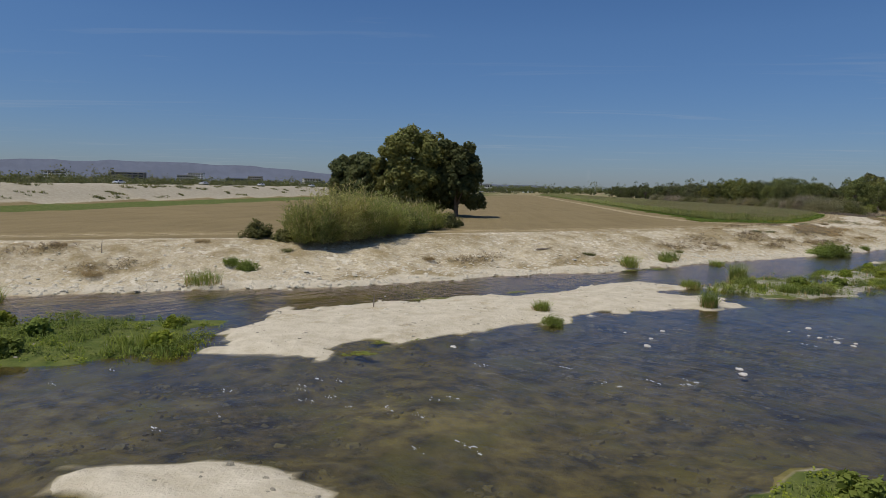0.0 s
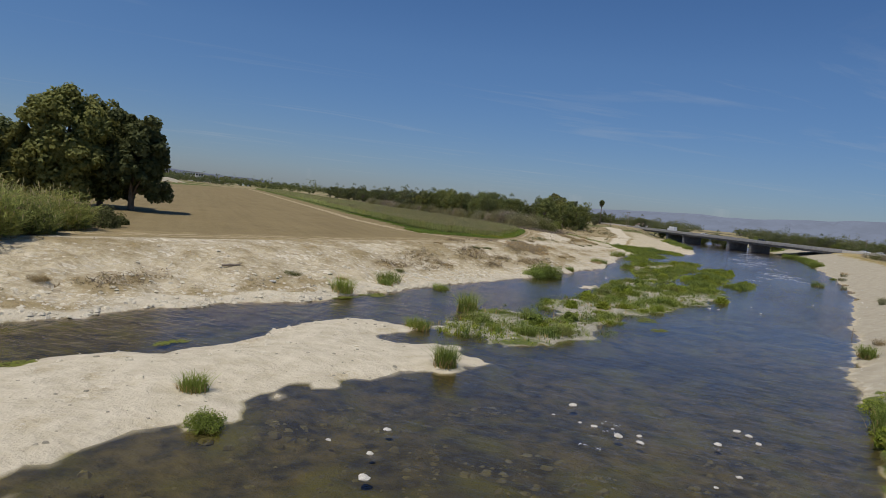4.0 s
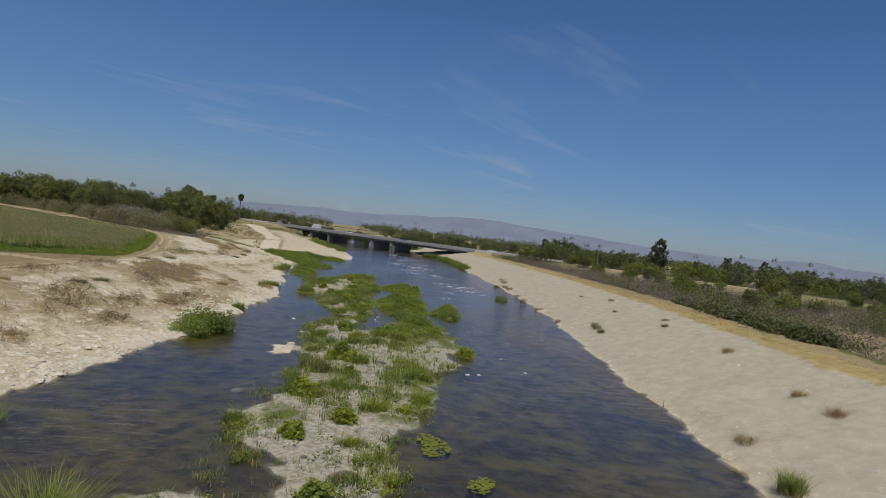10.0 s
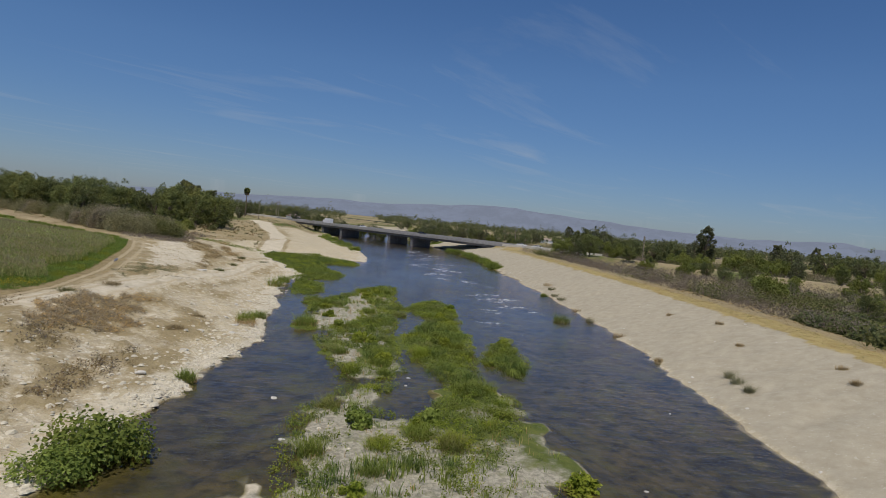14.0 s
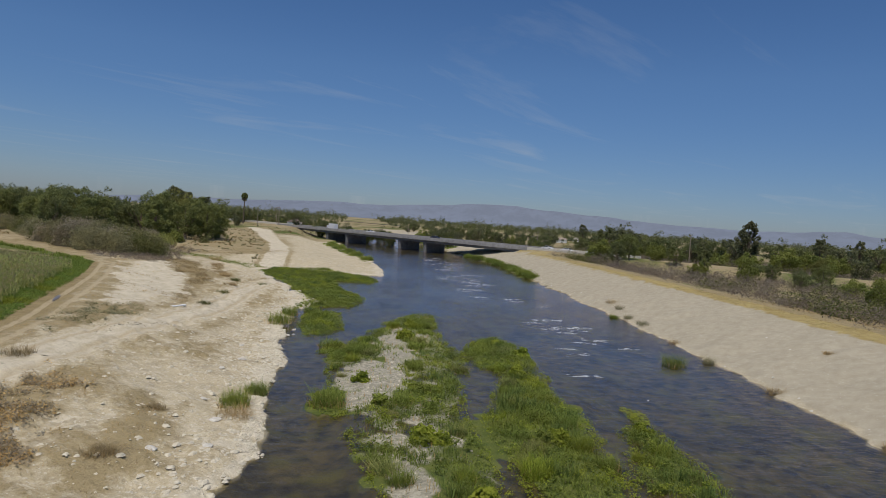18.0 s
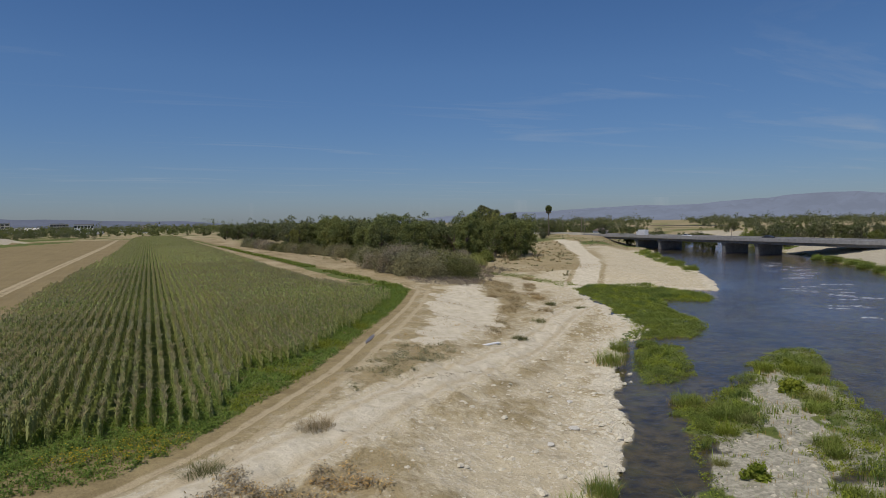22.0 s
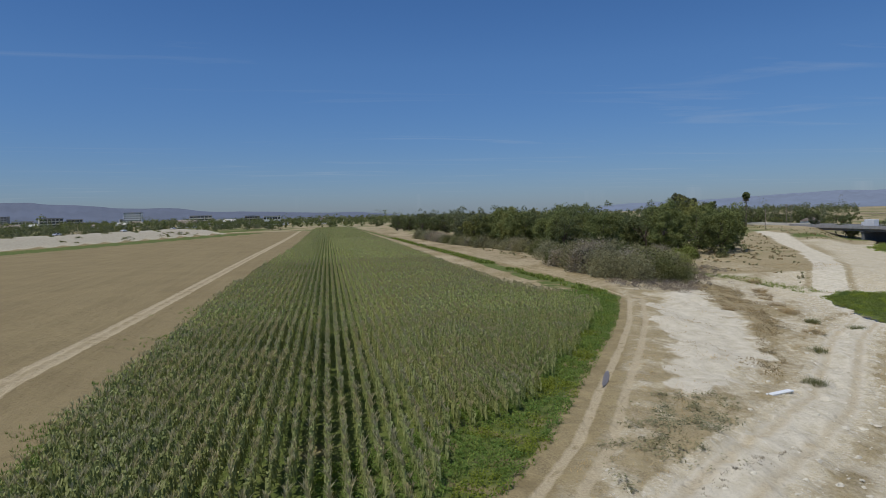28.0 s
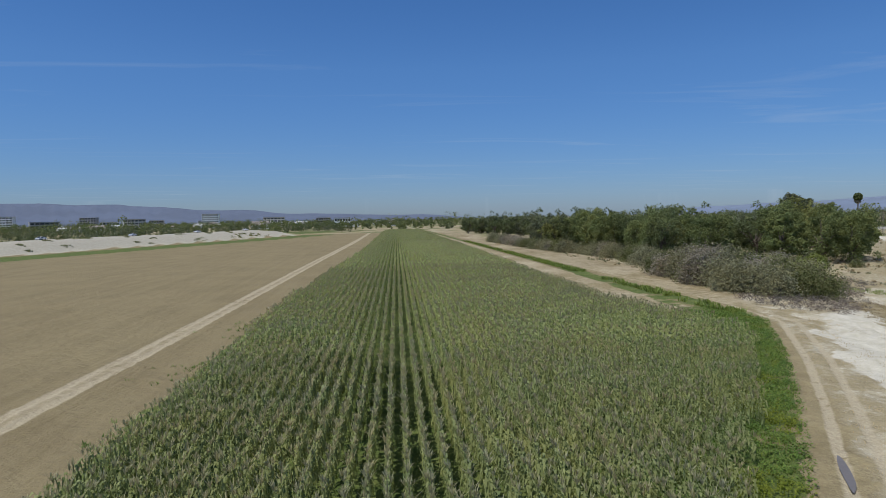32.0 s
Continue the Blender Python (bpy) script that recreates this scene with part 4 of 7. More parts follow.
def tuft_mesh(seed, w, h, n, width=0.02, lean=0.5):
    rng = np.random.default_rng(seed)
    a, r = rng.uniform(0, 6.283, n), w * 0.5 * rng.uniform(0, 1, n) ** 0.6
    return blades(rng, np.stack([r * np.cos(a), r * np.sin(a), np.full(n, -0.06)], 1), np.full(n, h), lean, width)


def leafy_mesh(seed, w, h, clumps, per, leaf):
    rng = np.random.default_rng(seed)
    u = rng.normal(0, 1, (clumps, 3))
    u /= np.linalg.norm(u, axis=1, keepdims=True)
    u[:, 2] = np.abs(u[:, 2])
    p = u * rng.uniform(0.3, 1, (clumps, 1)) ** 0.6 * np.array([w / 2, w / 2, h * 0.85]) * rng.uniform(0.75, 1.1, (clumps, 1))
    stems = [tube([(0, 0, -0.1), q * 0.5, q], [0.02 * h, 0.014 * h, 0.005 * h], 4) for q in p[: min(14, clumps)]]
    return leaf_cards(rng, p, np.full(clumps, 0.16 * w), leaf, per), join(stems)


def scatter(rng, n, x0, x1, y0, y1):
    return rng.uniform(x0, x1, n), rng.uniform(y0, y1, n)


def blanket(name, label, category, mat, rng, x, y, height, per, radius, width, lean=0.5):
    """Grass tufts at many roots, as one object."""
    z = heights(x, y)
    n = len(x)
    a, r = rng.uniform(0, 6.283, (n, per)), radius * rng.uniform(0, 1, (n, per)) ** 0.6
    roots = np.stack([(x[:, None] + r * np.cos(a)), (y[:, None] + r * np.sin(a)), np.repeat(z[:, None] - 0.04, per, 1)], 2).reshape(-1, 3)
    v, f = blades(rng, roots, np.repeat(np.broadcast_to(height, (n,)), per), lean, width)
    return thing(name, label, category, kind="stuff", data=mesh_of(name, v, f, mat))


# ---- the big trees by the field, with the cane thicket before them ----
for seed, x, y, w, h, mat in ((11, -12.0, 125, 12.5, 19.2, M_TREE), (12, -3.2, 126, 10.5, 16.6, M_TREE_DARK), (13, -21.5, 129, 10.5, 13.6, M_TREE_DARK), (14, -8, 131, 11, 16.4, M_TREE), (15, -26, 133, 8, 12.2, M_TREE_DARK), (16, -17, 127, 9, 13.8, M_TREE)):
    t = tree_kind("cottonwood_tree", "tall dense green broadleaf tree at the edge of the bare field", seed, w, h, mat, 0.05, 190, 130, 0.42, "trees by the field")
    plant_at(t, x, y, seed * 1.0, 0.94)


def cane_clump(seed, w, h, n):
    """Giant cane: arching stems in a domed clump, with long hanging leaves."""
    rng = np.random.default_rng(seed)
    a, r = rng.uniform(0, 6.283, n), w * 0.5 * rng.uniform(0, 1, n) ** 0.6
    roots = np.stack([r * np.cos(a), r * np.sin(a), np.full(n, -0.1)], 1)
    hh = h * rng.uniform(0.45, 1.05, n) * (1.08 - 0.62 * (r / (w * 0.5)) ** 2)
    spread = 0.30 * rng.uniform(0.2, 1.6, n) * hh
    leaves = []
    for k in range(13):
        q = rng.uniform(0.12, 1.0, n)
        p = roots + np.stack([np.cos(a) * spread * q * q, np.sin(a) * spread * q * q, hh * (q - 0.12 * q * q)], 1)
        leaves.append(darts(rng, p, rng.uniform(0.15, 0.5, n), 3.2, 0.045))
    tips = roots + np.stack([np.cos(a) * spread, np.sin(a) * spread, hh * 0.86], 1)
    return join(leaves), join([darts(rng, roots, hh * 0.9, 0.2, 0.025), darts(rng, tips[::3], np.full(len(tips[::3]), 0.6), 0.8, 0.05)])


rng = np.random.default_rng(21)
for k, (x, y, w, h) in enumerate(((-15.8, 66, 4.6, 5.0), (-13.8, 68.5, 5.0, 6.2), (-12.0, 71.5, 5.2, 6.6), (-14.5, 73.5, 5.4, 6.8), (-9.8, 75.5, 5, 4.9), (-8.2, 80, 5.5, 3.9), (-9.5, 84, 6, 4.6), (-6.8, 87, 6, 4.2), (-12.5, 81, 6, 5.0), (-17.5, 70, 4.6, 4.6))):
    b = thing("cane_thicket", "dense rounded clump of tall green and straw-coloured cane", "reeds", (x, y, height_at(x, y) - 0.1), "cane by the field")
    leaves, canes = cane_clump(50 + k, w, h, 520)
    piece("leaves", mesh_of("leaves", *leaves, (M_CANE_LEAF_GREEN, M_CANE_LEAF, M_CANE_LEAF_GREEN, M_CANE_LEAF, M_CANE_LEAF_GREEN)[k % 5]), b)
    piece("cane_stand", mesh_of("cane_stand", *canes, M_CANE), b)
for k, (x, y, w, h) in enumerate(((-22, 66.5, 3.2, 2.2), (-19, 66, 2.6, 1.7), (-8.5, 79, 5, 3.0), (-3.5, 92, 4.5, 2.6), (-2, 96.5, 1.6, 1.2))):
    (lv, lf), (sv, sf) = leafy_mesh(70 + k, w, h, 46, 60, 0.16)
    b = thing("shrub", "dark green leafy shrub beside the cane thicket", "shrub", (x, y, height_at(x, y) - 0.05), "shrubs by the cane")
    piece("foliage", mesh_of("foliage", lv, lf, M_SCRUB_GREEN), b)
    piece("stems", mesh_of("stems", sv, sf, M_BARK), b)

# ---- corn field ----
def corn_rows(y0, y1, step, seed):
    rng = np.random.default_rng(seed)
    xs, ys = [], []
    for k in range(76):
        y = np.arange(y0, y1, step) + rng.uniform(-0.3, 0.3, len(np.arange(y0, y1, step))) * step
        xs.append(45.0 + 0.76 * k + 0.026 * (y - 150) + rng.normal(0, 0.035, len(y)))
        ys.append(y)
    x, y = np.concatenate(xs), np.concatenate(ys)
    ragged = y + 0.8 * wobble(x, y * 0, 2.5, 2)
    keep = in_poly(x, ragged, CORN) & (rng.uniform(0, 1, len(x)) > 0.06 + 0.12 * (wobble(x, y, 9, 3) > 0.9))
    return rng, x[keep], y[keep]


def corn_plants(rng, x, y, leaves, length, width, tall, plain):
    n = len(x)
    vs, fs, o = [], [], 0
    hh = tall * (1 + 0.08 * wobble(x, y, 11, 1)) * rng.uniform(0.86, 1.08, n)
    thrive = np.where(x > 57, 0.62 + 0.38 * smooth(poly_dist(x, y, CORN), 0, 9), 1.0)
    hh *= thrive
    base = np.stack([x, y, np.full(n, FIELD)], 1)
    first = rng.uniform(0, 3.14, n)
    for k in range(leaves):
        q = 0.30 + 0.66 * (k + rng.uniform(0, 0.6, n)) / leaves
        ang = first + k * 3.14 + rng.normal(0, 0.45, n)
        out = np.stack([0.44 * np.cos(ang), np.sin(ang), np.zeros(n)], 1)
        side = np.stack([-np.sin(ang), np.cos(ang), np.zeros(n)], 1) * (width * rng.uniform(0.7, 1.2, n))[:, None]
        ln = (length * thrive * rng.uniform(0.7, 1.15, n) * (1.15 - 0.5 * q))[:, None]
        root = base + np.stack([np.zeros(n), np.zeros(n), hh * q], 1)
        mid = root + out * ln * 0.45 + np.array([0, 0, 1.0]) * ln * rng.uniform(0.10, 0.34, (n, 1))
        tip = root + out * ln + np.array([0, 0, 1.0]) * ln * rng.uniform(-0.85, -0.25, (n, 1))
        if plain:
            vs.append(np.stack([root, mid + side, tip, mid - side], 1).reshape(-1, 3))
            fs.append(np.arange(4 * n).reshape(-1, 4) + o)
            o += 4 * n
            continue
        v = np.stack([root - side * 0.5, root + side * 0.5, mid + side, mid - side, tip + side * 0.2, tip - side * 0.2], 1).reshape(-1, 3)
        i = np.arange(n)[:, None] * 6 + o
        vs.append(v)
        fs.append(np.concatenate([i + np.array([[0, 1, 2, 3]]), i + np.array([[3, 2, 4, 5]])], 0))
        o += 6 * n
    return np.concatenate(vs), np.concatenate(fs), base, hh


crop = thing("corn_crop", "tall green tasselled corn in straight close rows", "corn crop", kind="stuff")
for y0, y1, step, leaves, length, width, seed in ((131, 178, 0.23, 9, 0.50, 0.060, 1), (178, 260, 0.32, 6, 0.54, 0.095, 2), (260, 400, 0.8, 4, 0.85, 0.15, 3), (400, 692, 2.0, 4, 1.4, 0.25, 4)):
    rng, x, y = corn_rows(y0, y1, step, seed)
    v, f, base, hh = corn_plants(rng, x, y, leaves, length, width, 1.85, y0 > 150)
    piece("corn_plants", mesh_of("corn_plants", v, f, M_CORN), crop)
    if y0 < 170:
        piece("corn_stalks", mesh_of("corn_stalks", *darts(rng, base, hh * 0.95, 0.03, 0.02), M_CORN), crop)
    tops = base + np.stack([np.zeros(len(x)), np.zeros(len(x)), hh * 0.9], 1)
    some = rng.uniform(0, 1, len(x)) < 0.66 - 0.4 * smooth(x, 72, 82) * (y < 190)
    tops = tops[some] + rng.normal(0, 0.05, (some.sum(), 3))
    reps = 11 if y0 < 170 else 5 if y0 < 270 else 2
    tas = darts(rng, np.repeat(tops, reps, 0), np.full(len(tops) * reps, 0.36), 1.0, 0.019 if y0 < 170 else 0.035 if y0 < 270 else 0.11)
    piece("corn_tassels", mesh_of("corn_tassels", *tas, M_TASSEL), crop)

# ---- weeds round the corn and on the field's edges ----
rng = np.random.default_rng(31)
x, y = scatter(rng, 60000, 43, 104, 129, 200)
d, _ = seg_dist(x, y, TRACK)
dt, st = seg_dist(x, y, BANK_TOP)
keep = (st > 0) & (d > 2.0) & ((d < 9.0 + wobble(x, y, 6, 1)) | ((y < 139) & (x > 44.5))) & (y > 129.5) & (rng.uniform(0, 1, len(x)) < 0.85)
x, y = x[keep], y[keep]
lime = wobble(x, y, 8, 4) + 0.6 * np.exp(-((d[keep] - 3.5) / 1.5) ** 2) > 1.0
blanket("field_weeds", "low bright green weeds along the corn's edge", "weeds", M_GRASS, rng, x[~lime], y[~lime], 0.22, 4, 0.26, 0.022, 1.1)
blanket("field_weeds", "yellow-green flowering weeds beside the dirt track", "weeds", M_GRASS_LIGHT, rng, x[lime], y[lime], 0.20, 4, 0.26, 0.022, 1.1)
for label, mat, pick in (("leafy green weeds that cover the corn field's edge", M_WEED, ~lime), ("bright yellow-green leafy weeds beside the track", M_GRASS_LIGHT, lime)):
    p = np.stack([x[pick], y[pick], FIELD + 0.12 + 0.10 * np.clip(wobble(x[pick], y[pick], 2.2, 5), -0.8, 2.0)], 1)
    thing("field_weeds", label, "weeds", kind="stuff", data=mesh_of("field_weeds", *leaf_cards(rng, p, 0.28, 0.075, 14, 1.2, 1.6), mat))
flower = np.hypot((x - 61.5) / 4.0, (y - 132.6) / 1.6) + 0.5 * wobble(x, y, 3, 2) < 0.9
p = np.stack([x[flower], y[flower], np.full(flower.sum(), FIELD + 0.32)], 1)
thing("weed_flowers", "small yellow flowers over the weeds before the corn", "flowers", kind="stuff", data=mesh_of("weed_flowers", *leaf_cards(rng, p, 0.22, 0.07, 6, 1.5, 1.0), M_FLOWER))
y = rng.uniform(131, 205, 2600)
x = np.interp(y, (131, 143, 150, 155, 170, 199, 217), (50.3, 49.4, 49.2, 49.7, 50.3, 51.1, 52.0)) - rng.exponential(0.55, len(y)) * (1 + wobble(y * 0, y, 9, 2).clip(-0.6, 1))
blanket("field_weeds", "green weeds along the corn's first row", "weeds", M_WEED, rng, x, y, 0.24, 7, 0.26, 0.022, 1.1)
x, y = scatter(rng, 1700, 99.2, 101.6, 197, 420)
x, y = x[wobble(x, y, 9, 2) > -0.45], y[wobble(x, y, 9, 2) > -0.45]
blanket("crop_strip", "narrow strip of low green crop beside the corn", "crop", M_GRASS, rng, x, y, 0.55, 7, 0.35, 0.06, 0.7)

# ---- woods beyond the corn ----
rng = np.random.default_rng(5)
kinds = [tree_kind("woodland_tree", "rounded green broadleaf tree in the riverside wood", 30 + k, 9.5 + 1.0 * k, 12.4 + 0.7 * k, (M_WOOD, M_TREE, M_WOOD, M_WOOD, M_TREE_DARK)[k], 0.03, 105, 66, 0.30, "riverside wood") for k in range(5)]
far_kinds = [tree_kind("distant_tree", "distant rounded green broadleaf tree", 40 + k, 9 + 1.5 * k, 10.5 + 0.8 * k, (M_TREE_DARK, M_EUCA, M_TREE_DARK)[k], 0.03, 60, 36, 0.44, "distant trees") for k in range(3)]
count = 0
for i in range(4000):
    x, y = rng.uniform(112, 290), rng.uniform(215, 640)
    d, s = seg_dist(np.array([x]), np.array([y]), BANK_TOP)
    edge = 124 + 6 * math.sin(y / 31)
    if s[0] < 0 or d[0] < 9 or x < edge or x > edge + 42 + 0.09 * (y - 215) or y < 262 - 0.9 * (x - 124) or (y > 400 and rng.uniform() < 0.7):
        continue
    plant_at(kinds[count % 5] if y < 340 and x < edge + 22 else far_kinds[count % 3], x, y, rng.uniform(0, 6.28), rng.uniform(0.68, 1.0) * (0.9 if y < 300 else 1.12))
    count += 1
    if count >= 230:
        break
for k, (x, y, sz) in enumerate(((158, 276, 1.25), (165, 286, 1.3), (152, 268, 1.1), (170, 298, 1.2), (148, 262, 1.0), (176, 310, 1.15), (164, 262, 1.0), (171, 270, 1.05), (177, 277, 0.95), (168, 278, 1.2), (182, 288, 1.0), (157, 262, 1.0), (176, 288, 1.2), (188, 300, 1.0))):
    plant_at(kinds[k % 4], x, y, k * 1.7, sz * 0.86)
# tall trees over the wood
tall = tree_kind("eucalyptus_tree", "tall grey-green eucalyptus rising over the wood", 64, 9, 19, M_EUCA, 0.10, 90, 60, 0.42, squash=0.65)
for x, y, s, q in ((171, 292, 0.88, 1.0), (178, 297, 0.82, 1.0), (188, 303, 0.78, 0.95), (182, 311, 0.78, 0.95), (330, 148.5, 0.95, 1.1), (338, 152, 0.6, 1.2), (395, 132, 0.8, 1.0), (430, 120, 0.75, 1.1), (560, 330, 0.9, 1.0)):
    plant_at(tall, x, y, x, s, stretch=q)


def conifer(seed, h, w):
    rng = np.random.default_rng(seed)
    n = 60
    q = rng.uniform(0.08, 1, n)
    a = rng.uniform(0, 6.283, n)
    r = w * 0.5 * (1 - q) * rng.uniform(0.3, 1, n)
    p = np.stack([r * np.cos(a), r * np.sin(a), q * h], 1)
    t = thing("conifer_tree", "dark narrow conifer on the skyline behind the wood", "tree", group="conifers")
    piece("trunk", mesh_of("trunk", *tube([(0, 0, -0.3), (0, 0, h * 0.5), (0, 0, h)], [0.3, 0.2, 0.04], 6), M_BARK), t)
    piece("crown", mesh_of("crown", *leaf_cards(rng, p, 0.12 * w + 0.5 * (1 - q), 0.7, 26), M_TREE_DARK), t)
    return t


fir = conifer(3, 15, 4.6)
rng = np.random.default_rng(8)
for k in range(14):
    plant_at(fir, 186 + 4.0 * k + rng.uniform(-2, 2), 590 + rng.uniform(-20, 20), k, rng.uniform(0.6, 1.0))

# grey and olive scrub before the wood
scrub_kinds = []
for k, (label, mat) in enumerate((("grey half-bare scrub bush at the wood's edge", M_SCRUB), ("olive green scrub bush at the wood's edge", M_SCRUB_GREEN), ("grey-olive tangled scrub bush before the wood", M_SCRUB_MID))):
    (lv, lf), (sv, sf) = leafy_mesh(81 + 5 * k, 6.0, 4.3, 95, 40, 0.15)
    b = thing("scrub_bush", label, "bush", group="scrub at the wood's edge")
    piece("foliage", mesh_of("foliage", lv, lf, mat), b)
    piece("stems", mesh_of("stems", sv, sf, M_BARK), b)
    scrub_kinds.append(b)
rng = np.random.default_rng(82)
SCRUB_LINE = [(112, 212), (112.5, 224), (112.5, 238), (119, 262), (121, 283), (120, 300), (117, 320), (113, 350), (112, 380), (112, 420)]
n = 0
for y in np.arange(211, 420, 3.6):
    x0 = float(np.interp(y, [p[1] for p in SCRUB_LINE], [p[0] for p in SCRUB_LINE]))
    for row in range(3 if y < 262 else 1):
        x = x0 + row * 4.6 + rng.uniform(-1.2, 1.2)
        tone = rng.uniform()
        plant_at(scrub_kinds[0 if tone < 0.18 else 1 if tone < 0.5 else 2], x, y + rng.uniform(-1.5, 1.5), rng.uniform(0, 6.28), rng.uniform(0.9, 1.4) * (1.1 if y < 245 else 0.85))
for k, (x, y, s) in enumerate(((128, 236, 0.8), (134, 242, 0.8), (139, 247, 0.8), (131, 252, 0.9), (137, 256, 0.9), (143, 256, 0.8), (127, 227, 0.6), (132, 231, 0.55), (150, 252, 0.6), (156, 250, 0.5))):
    plant_at(scrub_kinds[(k + 1) % 3], x, y, k * 2.1, s)
# pale reeds between the scrub and the trees
x, y = scatter(rng, 2600, 116, 140, 236, 300)
keep = (x > 118 + 0.05 * (y - 236)) & (wobble(x, y, 12, 2) > -0.3)
blanket("pale_reeds", "pale yellow-green reeds between scrub and trees", "reeds", M_REED, rng, x[keep], y[keep], 2.2, 8, 0.8, 0.06, 0.8)
# bare grey twigs and brown weeds below the scrub's near end
x, y = scatter(rng, 3200, 106, 140, 196, 236)
d, _ = seg_dist(x, y, [(113, 204), (120, 214), (132, 228)])
keep = (d < 6 + 2 * wobble(x, y, 5, 1))
p = np.stack([x[keep], y[keep], heights(x[keep], y[keep]) + 0.3], 1)
thing("dry_brush", "grey-brown dry brush at the scrub's foot", "dry brush", kind="stuff", data=mesh_of("dry_brush", *leaf_cards(rng, p, 0.5, 0.075, 16, 0.3, 3.0), M_TWIG))
(lv, lf), (sv, sf) = leafy_mesh(83, 6, 3.4, 60, 70, 0.28)
b = thing("willow_shrub", "pale yellow-green feathery shrub beside the dark trees", "shrub", (146, 250, height_at(146, 250)))
piece("foliage", mesh_of("foliage", lv, lf, M_WILLOW), b)
piece("stems", mesh_of("stems", sv, sf, M_BARK), b)

# ---- the river's islands ----
rng = np.random.default_rng(41)
gx, gy = [], []
for poly in BARS["green"]:
    q = np.array(poly)
    lo, hi = q.min(0) - 1, q.max(0) + 1
    a, b = scatter(rng, int(6.0 * np.prod(hi - lo)), lo[0], hi[0], lo[1], hi[1])
    ok = poly_dist(a, b, poly) > -0.5
    gx, gy = np.concatenate([gx, a[ok]]), np.concatenate([gy, b[ok]])


def island_cover(x, y):
    """How far each place lies inside an island, and how thick its green is: 1 where it closes, 0 on bare gravel."""
    ragged_x, ragged_y = x + 0.4 * wobble(x, y, 2.4, 1), y + 0.4 * wobble(x, y, 2.4, 3)
    rim = np.full(len(x), -9.0)
    for poly in BARS["green"]:
        rim = np.maximum(rim, poly_dist(ragged_x, ragged_y, poly))
    gn = wobble(x, y, 6.0, 1) + 0.35 * wobble(x, y, 2.0, 5)
    thick = np.where(gn > 0.22, 0.85, 0.14 + 0.14 * (gn > -0.3))
    thick = np.where(x < 0, np.where(gn > -0.5, 0.9, 0.3), thick)
    main = poly_dist(ragged_x, ragged_y, MAIN_BAR) > -0.3
    thick = np.where(main, np.where(gn > -0.45, 0.95, 0.25), thick)
    for poly in LUSH:
        thick = np.where(poly_dist(ragged_x, ragged_y, poly) > -0.4, np.where(gn > -1.5, 1.0, 0.5), thick)
    for poly in BARE:
        thick = np.where(poly_dist(ragged_x, ragged_y, poly) > 0, 0.10, thick)
    return rim, np.where(rim > -0.25, thick, 0.0)


rim, thick = island_cover(gx, gy)
keep = rng.uniform(0, 1, len(gx)) < thick
gx, gy, rim = gx[keep], gy[keep], rim[keep]
pale = (wobble(gx, gy, 4.0, 3) > 0.85) | (rim < 0.35)
dusky = ~pale & (wobble(gx, gy, 5.0, 6) > 0.55)
tall_here = (0.34 + 0.22 * np.clip(wobble(gx, gy, 6, 0), -0.9, 1.6)) * (0.45 + 0.55 * smooth(rim, 0.0, 1.2))
mid = ~pale & ~dusky
blanket("island_grass", "green river grass and reeds on the gravel islands", "grass", M_GRASS, rng, gx[mid], gy[mid], tall_here[mid], 10, 0.28, 0.013, 0.9)
blanket("island_grass", "tall dark green rushes on the gravel islands", "rushes", M_SEDGE, rng, gx[dusky], gy[dusky], tall_here[dusky] * 1.35, 11, 0.28, 0.012, 0.7)
blanket("island_grass", "lime green water weeds at the islands' edges", "water weeds", M_GRASS_LIGHT, rng, gx[pale], gy[pale], tall_here[pale] * 0.6, 10, 0.32, 0.014, 1.0)
# dry thin stalks over the gravel
x, y = scatter(rng, 5200, 22, 126, 54, 146)
ins = np.zeros(len(x), bool)
for poly in (NEAR_BAR, MAIN_BAR):
    ins |= poly_dist(x, y, poly) > 0.6
blanket("island_stalks", "thin straw-coloured stalks on the gravel islands", "dry grass", M_DRY, rng, x[ins], y[ins], 0.40, 4, 0.22, 0.014, 0.4)

# low broad-leaved water plants that close the green patches
wx, wy = [], []
for poly in BARS["green"][:11]:
    q = np.array(poly)
    lo, hi = q.min(0) - 1, q.max(0) + 1
    a, b = scatter(rng, int(9.0 * np.prod(hi - lo)), lo[0], hi[0], lo[1], hi[1])
    ok = (poly_dist(a, b, poly) > -0.3) & (heights(a, b) > -0.14)
    a, b = a[ok], b[ok]
    ok = rng.uniform(0, 1, len(a)) < island_cover(a, b)[1] ** 2
    wx, wy = np.concatenate([wx, a[ok]]), np.concatenate([wy, b[ok]])
rim, _ = island_cover(wx, wy)
wz = np.maximum(heights(wx, wy), 0.0) + (0.04 + 0.20 * smooth(rim, 0, 1.4)) * (1 + 0.9 * np.clip(wobble(wx, wy, 2.6, 5), -0.7, 1.6))
lime = (wobble(wx, wy, 4.0, 3) > 0.55) | (rim < 0.25)
for label, mat, pick in (("low dark green water plants on the islands", M_GRASS, ~lime), ("low bright green water plants on the islands", M_GRASS_LIGHT, lime)):
    thing("water_plants", label, "water plants", kind="stuff", data=mesh_of("water_plants", *leaf_cards(rng, np.stack([wx[pick], wy[pick], wz[pick]], 1), 0.24, 0.075, 13, 1.1, 1.6), mat))

